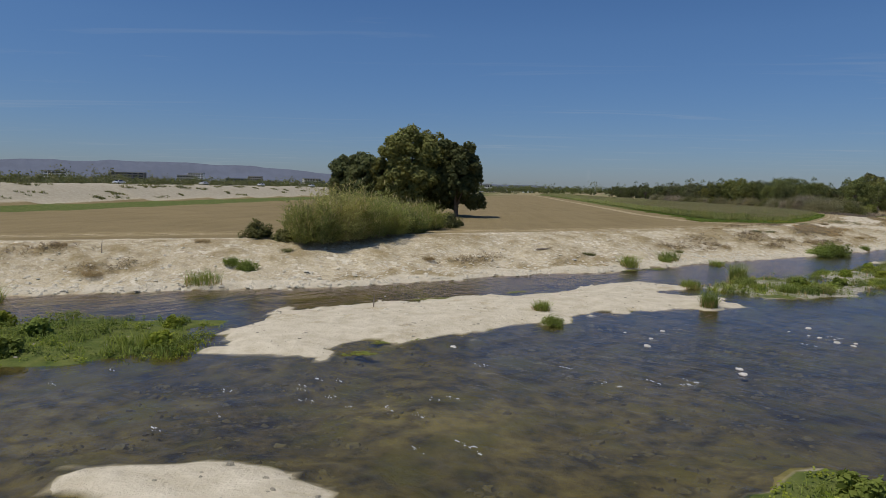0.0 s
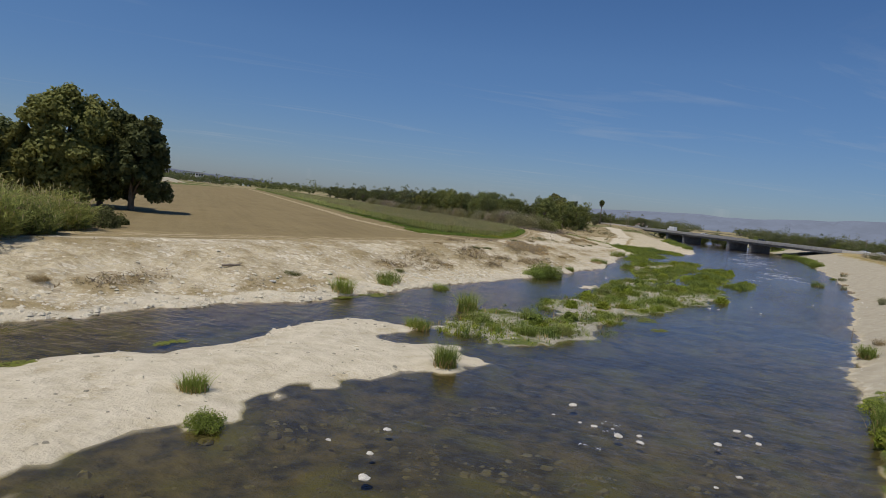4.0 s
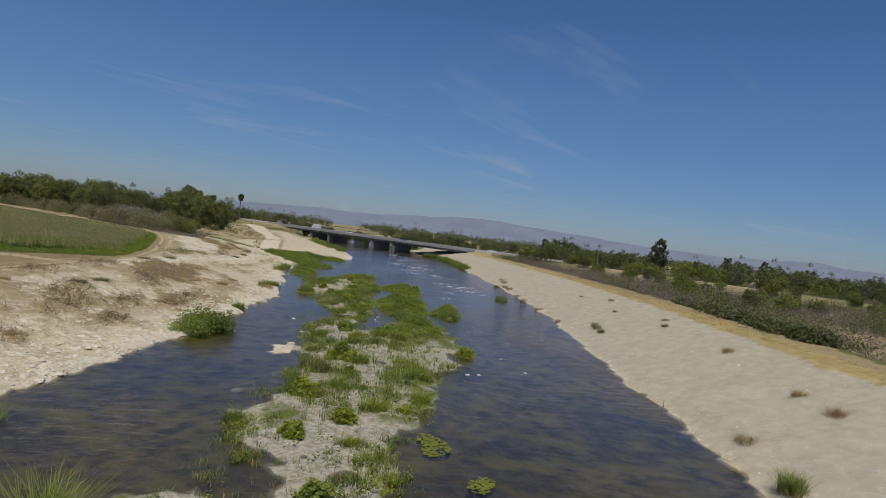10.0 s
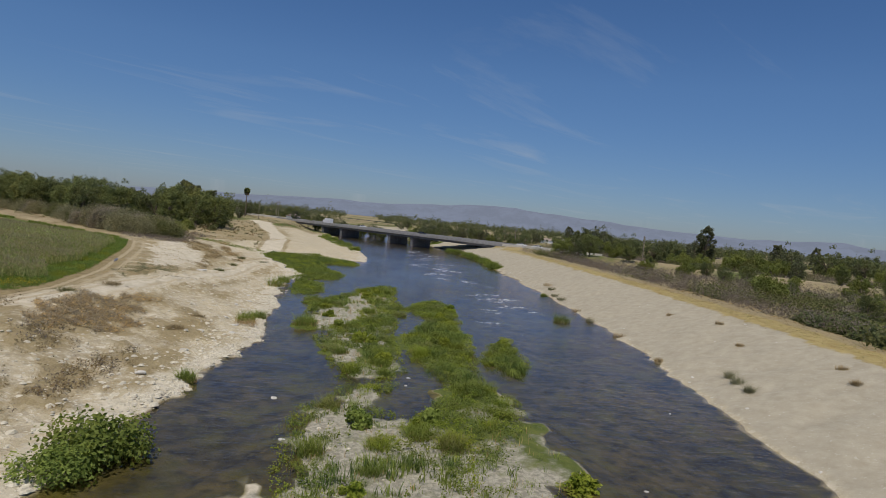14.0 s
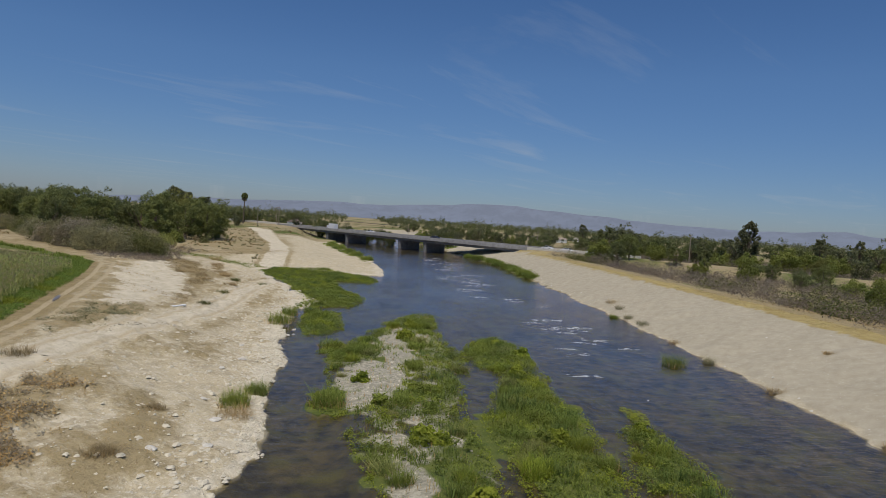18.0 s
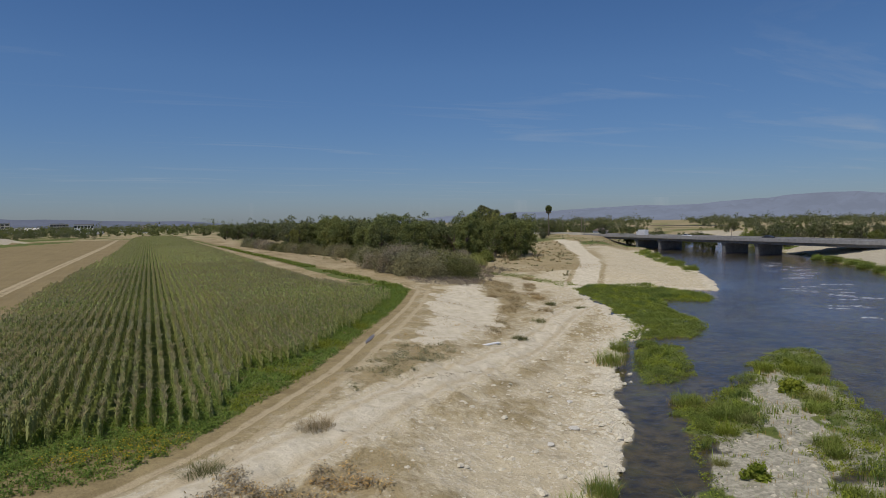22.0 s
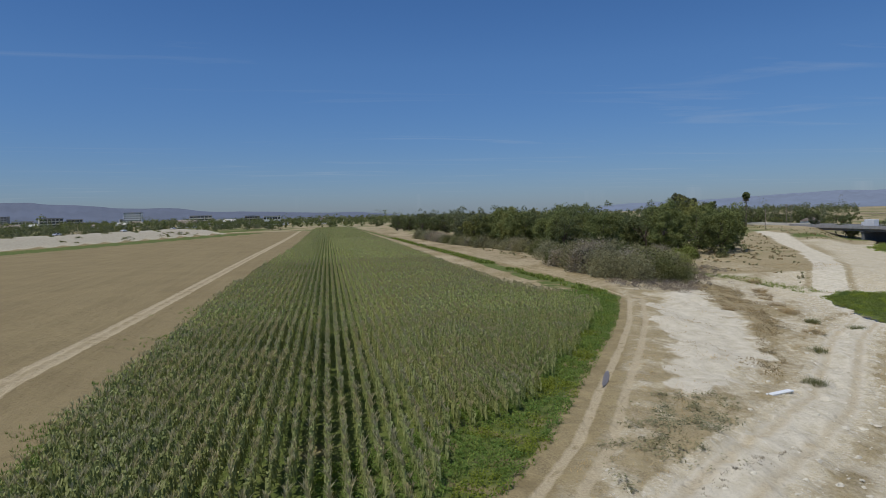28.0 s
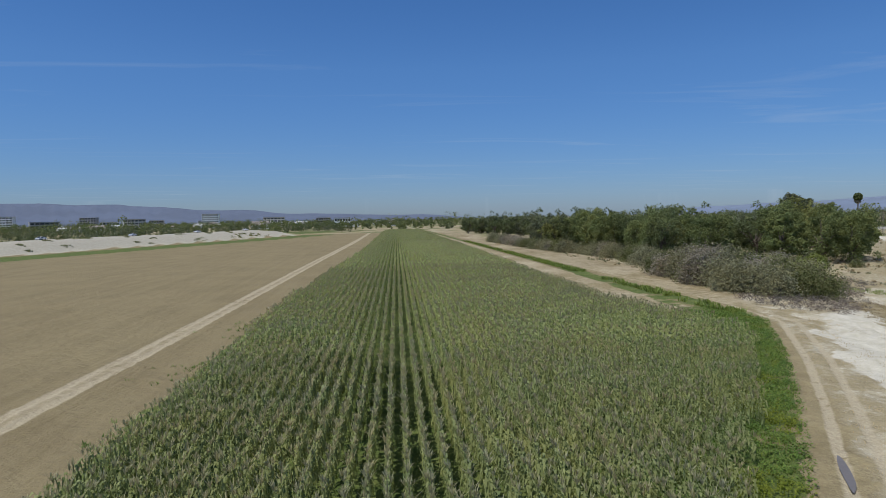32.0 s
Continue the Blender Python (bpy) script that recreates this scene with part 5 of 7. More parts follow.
leafy = [leafy_mesh(90 + k, 1.5, 0.9, 26, 46, 0.13) for k in range(3)]
herbs = []
for k in range(3):
    b = thing("leafy_herb", "bright green broad-leaved herb on the gravel island", "plant", group="herbs on the islands")
    piece("foliage", mesh_of("foliage", *leafy[k][0], M_GRASS_LIGHT if k != 1 else M_GRASS), b)
    piece("stems", mesh_of("stems", *leafy[k][1], M_GRASS), b)
    herbs.append(b)
for k, (x, y) in enumerate(((58.5, 85.4), (56.4, 83.5), (55.2, 81.2), (67.7, 89.4), (69.6, 90.0), (68, 79), (54.3, 82.2), (65.6, 92.1), (78.7, 102.4), (84, 109.2), (98.3, 112), (89.1, 104.2),
                             (95.8, 101.5), (91.7, 116.7), (83.5, 110.1), (90.2, 122), (88.4, 113.5), (106.7, 131.9), (114.2, 137.8), (86.9, 116.9), (95.6, 110.4), (103, 115.4), (88.7, 104.6),
                             (112.5, 124), (110.2, 119.5), (36, 64), (40, 70), (46, 76), (31, 61), (44, 70.5), (52, 78), (-21.8, 29.5), (-15.5, 32.4), (-17, 37), (-23, 33.5), (-27, 36), (10.5, 16.5), (12, 17.5), (35, 35.5), (39, 38.5))):
    plant_at(herbs[k % 3], x, y, k * 1.3, 0.8 + 0.5 * ((k * 37) % 10) / 10)


def grass_bush(label, x, y, w, h, mat, seed, n=260):
    me = mesh_of("tuft", *tuft_mesh(seed, w * 0.9, h, n + 140, 0.014, 0.95), mat)
    b = thing("grass_clump", label, "grass clump", (x, y, height_at(x, y)), "clumps along the river")
    piece("tuft", me, b)
    low = tuft_mesh(seed + 1, w * 1.1, h * 0.5, n // 3, 0.022, 0.9)
    piece("dry_tuft", mesh_of("dry_tuft", *low, M_DRY), b)
    return b


for k, (x, y, w, h) in enumerate(((18.1, 73.1, 2.1, 1.3), (24.3, 79.6, 2.6, 1.2), (27.9, 67.5, 1.9, 1.7), (5.6, 45, 1.2, 0.7), (18.6, 49.2, 1.3, 1.2), (-21.5, 51.5, 3.4, 1.1), (-34, 43.5, 2.6, 1.4),
                                   (121.2, 107.8, 2.6, 1.3), (20.5, 59.5, 2.0, 0.8), (30, 79.5, 1.8, 0.8), (62.5, 105.6, 1.4, 0.8), (79, 122.3, 2.2, 1.1), (82, 124.2, 1.8, 0.9), (101, 146, 3.0, 1.3),
                                   (84.1, 119.2, 2.4, 1.2), (106, 150.5, 2.0, 1.2), (98, 134, 2.6, 0.8), (23.5, 78, 1.5, 0.7), (33, 33, 2.4, 1.4), (37.5, 37, 2.6, 1.4), (54, 50.2, 1.4, 1.0))):
    grass_bush("green clump of river grass at the water's edge", x, y, w, h, M_GRASS, 100 + k)
# taller grass clumps over the islands
sedge = []
for k in range(4):
    b = thing("sedge_clump", "tall soft green sedge clump on the gravel island", "grass clump", group="sedge on the islands")
    piece("tuft", mesh_of("tuft", *tuft_mesh(160 + k, 1.5, 0.95, 420, 0.013, 0.9), (M_GRASS, M_GRASS_LIGHT, M_GRASS, M_REED)[k]), b)
    piece("dry_tuft", mesh_of("dry_tuft", *tuft_mesh(170 + k, 1.7, 0.5, 90, 0.012, 1.2), M_DRY), b)
    sedge.append(b)
sx, sy = scatter(rng, 1600, 26, 122, 54, 144)
deep = np.max([poly_dist(sx, sy, p) for p in (NEAR_BAR, MAIN_BAR, MID_BAND, SIDE_ISLE)], 0)
pick = (deep > 0.6) & (rng.uniform(0, 1, len(sx)) < island_cover(sx, sy)[1])
for n, (x, y) in enumerate(list(zip(sx[pick], sy[pick]))[:110]):
    plant_at(sedge[n % 4], x, y, n * 1.7, rng.uniform(0.6, 1.2), stretch=rng.uniform(0.6, 1.0))
(lv, lf), (sv, sf) = leafy_mesh(130, 5.2, 2.2, 60, 60, 0.15)
for k, (x, y, s, z) in enumerate(((52.8, 96.9, 1.0, 1.0), (50.2, 95.2, 0.7, 0.9), (6.0, 41.3, 0.30, 1.1), (-19.5, 56.4, 0.42, 1.2), (-21.2, 56.8, 0.3, 1.2), (200, 170.5, 0.9, 0.9), (207, 177, 1.0, 0.9), (214, 184, 0.9, 1.0), (222, 191, 1.0, 0.9), (231, 201, 1.0, 1.0), (239, 209, 1.0, 0.9), (248, 220, 1.0, 1.0), (257, 231, 1.0, 0.9), (190, 220, 0.8, 0.9), (200, 234, 0.9, 0.9), (212, 250, 0.9, 0.9), (224, 268, 1.0, 0.9), (235, 284, 1.0, 1.0), (150, 126.5, 0.35, 1.0), (111, 152, 0.5, 0.8))):
    if k == 0:
        wbush = thing("river_bush", "rounded dark green leafy bush at the water's edge", "bush", group="bushes along the river")
        piece("foliage", mesh_of("foliage", lv, lf, M_GRASS), wbush)
        piece("stems", mesh_of("stems", sv, sf, M_BARK), wbush)
    plant_at(wbush, x, y, k * 2.0, s, stretch=z)

# ---- dry plants and rubble on the banks ----
rng = np.random.default_rng(51)
x, y = scatter(rng, 110000, -45, 170, 36, 235)
z, zone = terrain(x, y)
keep = (zone["dry"] > 0.42 + 0.25 * rng.uniform(0, 1, len(x))) & (z > 0.5) & (zone["road"] < 0.3) & (zone["field"] < 0.5)
x, y = x[keep], y[keep]
low = wobble(x, y, 10, 2) > 0.3
blanket("dry_grass", "low straw-coloured dry grass on the sandy bank", "dry grass", M_DRY, rng, x[low], y[low], 0.17, 7, 0.34, 0.010, 1.2)
blanket("dry_weeds", "grey-brown withered weeds on the sandy bank", "dry weeds", M_STRAW, rng, x[~low], y[~low], 0.15, 7, 0.34, 0.010, 1.2)
for label, poly, mat, tall, count in (("grey-brown dead brush beside the dirt track", BRUSH, M_SCRUB, 0.34, 1500), ("brown-green weeds between the track and the sand road", VERGE, M_SCRUB_MID, 0.14, 420), ("straw-coloured dry weeds beside the dirt track", BRUSH, M_DRY, 0.30, 900)):
    q = np.array(poly)
    x, y = scatter(rng, 9 * count, *q[:, 0][[q[:, 0].argmin(), q[:, 0].argmax()]], *q[:, 1][[q[:, 1].argmin(), q[:, 1].argmax()]])
    ok = (poly_dist(x, y, poly) + 1.2 * wobble(x, y, 3.0, 2) > 0) & (wobble(x, y, 2.0, 4) > -0.4)
    x, y = x[ok][:count], y[ok][:count]
    p = np.stack([x, y, heights(x, y) + 0.35 * tall * rng.uniform(0.3, 1.2, len(x))], 1)
    thing("dry_brush", label, "dry brush", kind="stuff", data=mesh_of("dry_brush", *leaf_cards(rng, p, 0.36, 0.06, 14, 0.8, 2.6), mat))
at = np.array([p for p in DRY_PATCHES if p[0] < 62])
at = np.repeat(at, (26 * at[:, 2]).astype(int), 0)
u, v = rng.normal(0, 0.42, len(at)) * at[:, 2], rng.normal(0, 0.17, len(at)) * at[:, 2]
x, y = at[:, 0] + 0.7 * (u - v), at[:, 1] + 0.7 * (u + v)
p = np.stack([x, y, heights(x, y) + 0.10], 1)
p = p[p[:, 2] > 0.7]
thing("dry_brush", "low grey-brown brush in patches on the rubble bank", "dry brush", kind="stuff", data=mesh_of("dry_brush", *leaf_cards(rng, p[::4], 0.34, 0.06, 14, 0.5, 3.0), M_TWIG))
thing("dry_brush", "low straw-coloured brush in patches on the rubble bank", "dry brush", kind="stuff", data=mesh_of("dry_brush", *leaf_cards(rng, p[1::2], 0.34, 0.06, 14, 0.5, 3.0), M_STRAW))
x, y = scatter(rng, 9000, 92, 130, 154, 212)
ok = (poly_dist(x, y, DRY_BELT) + 1.5 * wobble(x, y, 4, 3) > 0) & (wobble(x, y, 3.0, 1) > -0.2)
blanket("dry_grass", "tall rusty dry grass between the sand road and the pale sand", "dry grass", M_STRAW, rng, x[ok], y[ok], 0.22, 5, 0.4, 0.010, 1.2)
p = np.stack([x[ok], y[ok], heights(x[ok], y[ok]) + 0.16], 1)
thing("dry_brush", "soft rusty dry weeds between the sand road and the pale sand", "dry brush", kind="stuff", data=mesh_of("dry_brush", *leaf_cards(rng, p, 0.42, 0.055, 12, 0.5, 3.0), M_STRAW))
x, y = scatter(rng, 90000, 30, 270, 20, 240)
dr, sr = seg_dist(x, y, RIGHT_WATER)
keep = (sr < 0) & (dr > 14.2) & (dr < 19.2)
x, y = x[keep], y[keep]
blanket("verge_grass", "golden dry grass along the river bank's crest", "dry grass", M_STRAW, rng, x, y, 0.13, 6, 0.36, 0.012, 1.3)
mix = rng.uniform(0, 1, len(x)) < 0.42
blanket("verge_grass", "olive green grass among the golden verge", "grass", M_REED, rng, x[mix], y[mix], 0.15, 6, 0.36, 0.012, 1.2)


def pebbles(rng, x, y, z, size):
    """Low angular stones, each of 12 corners."""
    n = len(x)
    a = np.linspace(0, 6.283, 6, endpoint=False)[None, :] + rng.uniform(0, 6.28, (n, 1))
    r = size[:, None] * rng.uniform(0.65, 1.2, (n, 6))
    low = np.stack([x[:, None] + r * np.cos(a), y[:, None] + r * np.sin(a) * 0.75, np.repeat((z - 0.15 * size)[:, None], 6, 1)], 2)
    k = rng.uniform(0.35, 0.75, (n, 6))
    top = np.stack([x[:, None] + k * r * np.cos(a), y[:, None] + k * r * np.sin(a) * 0.75, z[:, None] + size[:, None] * rng.uniform(0.16, 0.38, (n, 6))], 2)
    v = np.concatenate([low, top], 1).reshape(-1, 3)
    i = np.arange(n)[:, None] * 12
    q = [i + np.array([[j, (j + 1) % 6, 6 + (j + 1) % 6, 6 + j]]) for j in range(6)]
    q += [i + np.array([[6, 7, 8, 9]]), i + np.array([[6, 9, 10, 11]])]
    return v, np.concatenate(q, 0)


x, y = scatter(rng, 190000, -45, 170, 36, 210)
dl, _ = seg_dist(x, y, LEFT_WATER)
z, zone = terrain(x, y)
keep = (z > 0.03) & (dl < 14) & (zone["green"] < 0.3) & (zone["field"] < 0.2) & (rng.uniform(0, 1, len(x)) < np.exp(-dl / 4.5) * 0.8 + 0.10)
x, y, z = x[keep], y[keep], z[keep]
thing("bank_rubble", "pale broken stones strewn over the sandy bank", "rubble", kind="stuff", data=mesh_of("bank_rubble", *pebbles(rng, x, y, z, 0.06 + 0.24 * rng.uniform(0, 1, len(x)) ** 4), M_RUBBLE))
# a broken stony lip along the left water's edge
line = np.array([p for p in LEFT_WATER if -40 < p[0] < 125])
leg = np.hypot(*np.diff(line, axis=0).T)
at = np.concatenate([[0], np.cumsum(leg)])
u = rng.uniform(0, at[-1], 9000)
x, y = np.interp(u, at, line[:, 0]), np.interp(u, at, line[:, 1])
out = rng.exponential(1.5, len(u)) - 0.9
x, y = x - 0.62 * out, y + 0.78 * out
z = heights(x, y)
keep = z > -0.05
x, y, z = x[keep], y[keep], z[keep]
thing("bank_rubble", "broken cream-white stones along the water's edge", "rubble", kind="stuff", data=mesh_of("bank_rubble", *pebbles(rng, x, y, z, 0.06 + 0.28 * rng.uniform(0, 1, len(x)) ** 4), M_RUBBLE))
x, y = scatter(rng, 30000, 20, 240, 20, 210)
dr, sr = seg_dist(x, y, RIGHT_WATER)
z, zone = terrain(x, y)
keep = (sr < 0) & (dr < 14) & (z > 0.02) & (rng.uniform(0, 1, len(x)) < 0.05 + 0.8 * np.exp(-dr / 1.2))
thing("bank_rubble", "small pale stones on the smooth engineered bank", "rubble", kind="stuff", data=mesh_of("bank_rubble", *pebbles(rng, x[keep], y[keep], z[keep], 0.04 + 0.2 * rng.uniform(0, 1, keep.sum()) ** 4), M_STONE))
x, y = scatter(rng, 14000, -40, 126, 14, 146)
ins = np.zeros(len(x), bool)
for poly in BARS["green"][:4] + BARS["sand"]:
    ins |= poly_dist(x, y, poly) > -0.5
z = heights(x, y)
ins &= (z > 0.0) & (rng.uniform(0, 1, len(x)) < 0.75)
thing("island_gravel", "grey and pale gravel on the river islands", "gravel", kind="stuff", data=mesh_of("island_gravel", *pebbles(rng, x[ins], y[ins], z[ins], 0.04 + 0.13 * rng.uniform(0, 1, ins.sum()) ** 3), M_GRAVEL))


def rock(seed, r):
    bm = bmesh.new()
    bmesh.ops.create_icosphere(bm, subdivisions=2, radius=r)
    rr = random.Random(seed)
    for v in bm.verts:
        k = 1 + 0.35 * noise.noise(v.co / r * 1.3 + Vector((seed, 0, 0)))
        v.co = Vector((v.co.x * k * 1.25, v.co.y * k, v.co.z * k * 0.38))
    me = bpy.data.meshes.new("stone")
    bm.to_mesh(me)
    bm.free()
    me.materials.append(M_STONE)
    return me


rocks = [rock(k, 0.24) for k in range(4)]
for k, (x, y) in enumerate(((22.7, 39.5), (22.4, 38.7), (22.9, 37.9), (22.0, 39.9), (23.4, 38.6), (21.6, 40.4), (13.9, 31.1), (14.1, 32), (12.7, 40.4), (11.4, 38.2), (10.2, 39.6), (20.9, 41.5), (22.7, 42.7),
                             (26.5, 37.3), (29, 38), (24.6, 34.3), (22.9, 33.7), (10.7, 36.3), (-0.2, 34.6), (28.9, 38.6), (28.6, 37.1), (-6.2, 50.2), (-3.5, 49.8), (61.4, 74.2), (62.3, 73.7), (67.2, 72.2),
                             (70.4, 76.6), (86.4, 80.8), (65.1, 99.5), (60.7, 93.1), (77, 98.2), (75.1, 96.8), (31.6, 56.8), (104.8, 104.4))):
    s = 0.3 + 0.5 * ((k * 53) % 11) / 10
    thing("stone", "pale wet stone standing out of the shallow water", "stone", (x, y, -0.02), "stones in the river", data=rocks[k % 4]).matrix_basis = pose(x, y, 0.0, 0, 0, k * 47) @ Matrix.Diagonal((s, s, s, 1))
for k, (x, y, s) in enumerate(((86.1, 131.8, 1.3), (70.5, 117, 1.2), (78, 124.5, 1.1), (76, 120, 1.4), (83, 130, 0.9), (73, 116, 1.0), (66, 112, 1.2), (30, 84, 1.3), (12, 73.5, 1.2), (60, 107, 1.3), (90, 137.5, 1.0))):
    thing("boulder", "pale broken boulder on the sandy bank", "boulder", (x, y, 0), "boulders on the bank", data=rocks[k % 4]).matrix_basis = pose(x, y, height_at(x, y) + 0.02, 0, 0, k * 61) @ Matrix.Diagonal((s, s, s, 1))

# riffles: broken white water in short bands across the stream
def foam(seed, spots, spread, bands, n, reach, size):
    rng = np.random.default_rng(seed)
    c = np.repeat(np.asarray(spots, float), bands, 0)
    c = c + rng.normal(0, 1, c.shape) * spread
    c = np.repeat(c, n, 0)
    along, across = rng.normal(0, 0.22 * reach, len(c)), rng.uniform(-1, 1, len(c)) * reach
    p = c + np.stack([0.69 * along + 0.72 * across, 0.72 * along - 0.69 * across], 1)
    z = heights(p[:, 0], p[:, 1])
    p = p[z < -0.05]
    a = np.linspace(0, 6.283, 7, endpoint=False)[None, :]
    r = size * rng.uniform(0.2, 1.2, (len(p), 1)) ** 1.5 * rng.uniform(0.4, 1.2, (len(p), 7))
    u, w = 2.4 * r * np.cos(a), 0.6 * r * np.sin(a)
    x, y = p[:, :1] + 0.72 * u + 0.69 * w, p[:, 1:] - 0.69 * u + 0.72 * w
    v = np.stack([x, y, 0.006 + 0.02 * rng.uniform(0, 1, x.shape)], 2)
    top = np.concatenate([p, np.full((len(p), 1), 0.035)], 1)[:, None, :]
    v = np.concatenate([v, top], 1).reshape(-1, 3)
    i = np.arange(len(p))[:, None] * 8
    return v, np.concatenate([i + np.array([[j, (j + 1) % 7, 7]]) for j in range(7)], 0)


M_FOAM = plain_material("white_water", (0.42, 0.45, 0.47), (0.72, 0.74, 0.75), 6.0, 0.5)
thing("white_water", "broken white riffles on the fast shallow water", "riffles", kind="stuff", data=mesh_of("white_water", *foam(1, [(134, 129), (131.6, 124.5), (127, 120.3), (118, 118), (151, 145), (171, 167), (169, 172), (205, 200), (212, 208), (222, 218), (228, 226), (172, 179), (160, 158), (182, 180), (196, 192)], (3.6, 3.4), 4, 15, 1.5, 0.17), M_FOAM))
thing("white_water", "thin white ripples over the shallow stony bed", "riffles", kind="stuff", data=mesh_of("white_water", *foam(2, [(-9.2, 23.6), (-4.3, 24.7), (-0.1, 21.2), (-6.6, 27.4), (-13.6, 27.4), (8.8, 28.9), (22.6, 38.2), (0.5, 24.7), (5, 30)], (2.0, 1.0), 3, 6, 0.5, 0.05), M_FOAM))


def algae(label, x, y, w, l, turn, seed):
    """A ragged floating mat of many small flat scraps."""
    rg = np.random.default_rng(seed)
    n = int(60 * w * l)
    a, r = rg.uniform(0, 6.283, n), rg.uniform(0, 1, n) ** 0.6
    p = np.stack([l * 0.55 * r * np.cos(a), w * 0.55 * r * np.sin(a) + 0.2 * w * np.sin(2.2 * r * np.cos(a) + seed), rg.uniform(0.004, 0.016, n)], 1)
    b = thing("algae_mat", label, "algae", (x, y, 0.004), "algae mats")
    b.rotation_euler.z = radians(turn)
    v, f = leaf_cards(rg, p, 0.02, 0.15, 1, 40.0, 1.8)
    piece("mat", mesh_of("mat", v, f, M_ALGAE), b)


M_ALGAE = plain_material("algae", (0.10, 0.13, 0.012), (0.24, 0.24, 0.03), 3.0, 0.6)
for k, (x, y, w, l, turn) in enumerate(((-2.9, 36, 0.9, 4.0, 30), (-5, 32.4, 0.8, 1.6, 10), (4.5, 54.2, 0.7, 2.0, 40), (17.5, 71.2, 0.9, 4.5, 32), (21, 73.8, 0.8, 3.0, 38), (45.3, 65.5, 1.4, 3.2, 40), (21.4, 73.2, 1.0, 2.0, 30),
                                         (67.8, 79.4, 1.2, 3.0, 45), (-1.5, 49.8, 0.8, 5.0, 22), (43, 60.8, 1.0, 1.8, 40), (99.5, 103.5, 1.5, 4.0, 50), (106, 118, 1.4, 4, 48))):
    algae("floating yellow-green mat of algae on the still water", x, y, w, l, turn, k)

# right bank shrubs
for k, (x, y, w, h, dry) in enumerate(((60.4, 53.6, 1.3, 0.8, 1), (97.6, 78.9, 1.2, 1.0, 0), (95.5, 77.5, 0.9, 0.9, 0), (99.3, 80, 0.8, 1.1, 0), (97.7, 70.5, 0.8, 0.6, 1), (143.9, 119.6, 2.0, 1.0, 0), (149.5, 124, 1.4, 0.9, 0), (155.5, 128, 1.6, 1.0, 0),
                                       (160.4, 131.5, 2.2, 1.0, 1), (135, 112.2, 1.6, 0.7, 1), (125.5, 105.6, 1.2, 1.2, 0), (117, 97.4, 1.8, 0.9, 1), (106, 88.5, 1.0, 0.6, 1), (83.4, 60, 1.1, 0.7, 1), (102.5, 72, 1.0, 0.6, 1), (121.2, 86.8, 1.0, 0.6, 1),
                                       (70.1, 52.3, 1.1, 0.8, 1), (66.2, 49.6, 1.2, 0.9, 1), (111, 82, 0.9, 0.5, 1), (128, 95, 1.0, 0.5, 1))):
    me = mesh_of("tuft", *tuft_mesh(200 + k, w, h * 0.7, 260, 0.009, 1.3), M_STRAW if dry else M_SCRUB_MID)
    thing("bank_shrub", "small " + ("straw-coloured dry" if dry else "olive green") + " shrub on the pale smooth bank", "shrub", (x, y, height_at(x, y)), "shrubs on the smooth bank", data=me)

# left bank shrubs
for k, (x, y, w, h, dry) in enumerate(((-30.5, 50.9, 1.6, 1.0, 1), (-36.5, 56, 1.2, 0.7, 1), (-26, 62, 1.4, 0.7, 1), (-17.6, 62, 1.0, 0.7, 0), (-4, 66, 1.3, 0.7, 1), (14, 76, 1.6, 0.8, 0), (19, 78, 1.2, 0.7, 1), (27, 85, 1.3, 0.7, 0), (36, 93, 1.3, 0.7, 1),
                                       (47, 109, 1.6, 0.8, 0), (50, 111, 1.4, 0.7, 0), (40, 107, 1.2, 0.6, 1), (77.5, 120.1, 2.0, 1.0, 1), (70, 133, 2.0, 1.0, 1), (64, 129, 1.8, 0.9, 0), (68, 117, 1.5, 0.8, 1), (73.6, 122.5, 1.2, 0.6, 1), (97, 155, 1.6, 0.8, 0), (106, 165, 1.8, 0.9, 0),
                                       (112, 172, 2.0, 1.1, 1), (110, 183, 1.6, 0.8, 1), (119, 184, 2.4, 1.4, 1), (122, 190, 2.2, 1.4, 1), (128, 200, 2.4, 1.5, 1), (125, 196, 2.0, 1.3, 1), (117, 178, 1.6, 1.0, 0), (121, 176, 1.6, 0.9, 0), (131, 205, 2.4, 1.5, 1), (136, 213, 2.6, 1.6, 1))):
    me = mesh_of("tuft", *tuft_mesh(300 + k, w * 1.1, h * 0.5, 420, 0.010, 1.7), M_STRAW if dry else M_SCRUB_GREEN)
    thing("bank_shrub", "small " + ("withered straw-brown" if dry else "olive green") + " shrub on the sandy rubble bank", "shrub", (x, y, height_at(x, y)), "shrubs on the rubble bank", data=me)
# green runnel by the ramp
x, y = scatter(rng, 4200, 120, 150, 205, 250)
d, _ = seg_dist(x, y, [(141, 206), (136, 216), (128, 226), (130, 240)])
x, y = x[d < 2.6], y[d < 2.6]
blanket("runnel_grass", "green rushes along a damp runnel", "rushes", M_GRASS, rng, x, y, 0.4, 8, 0.35, 0.02, 0.9)

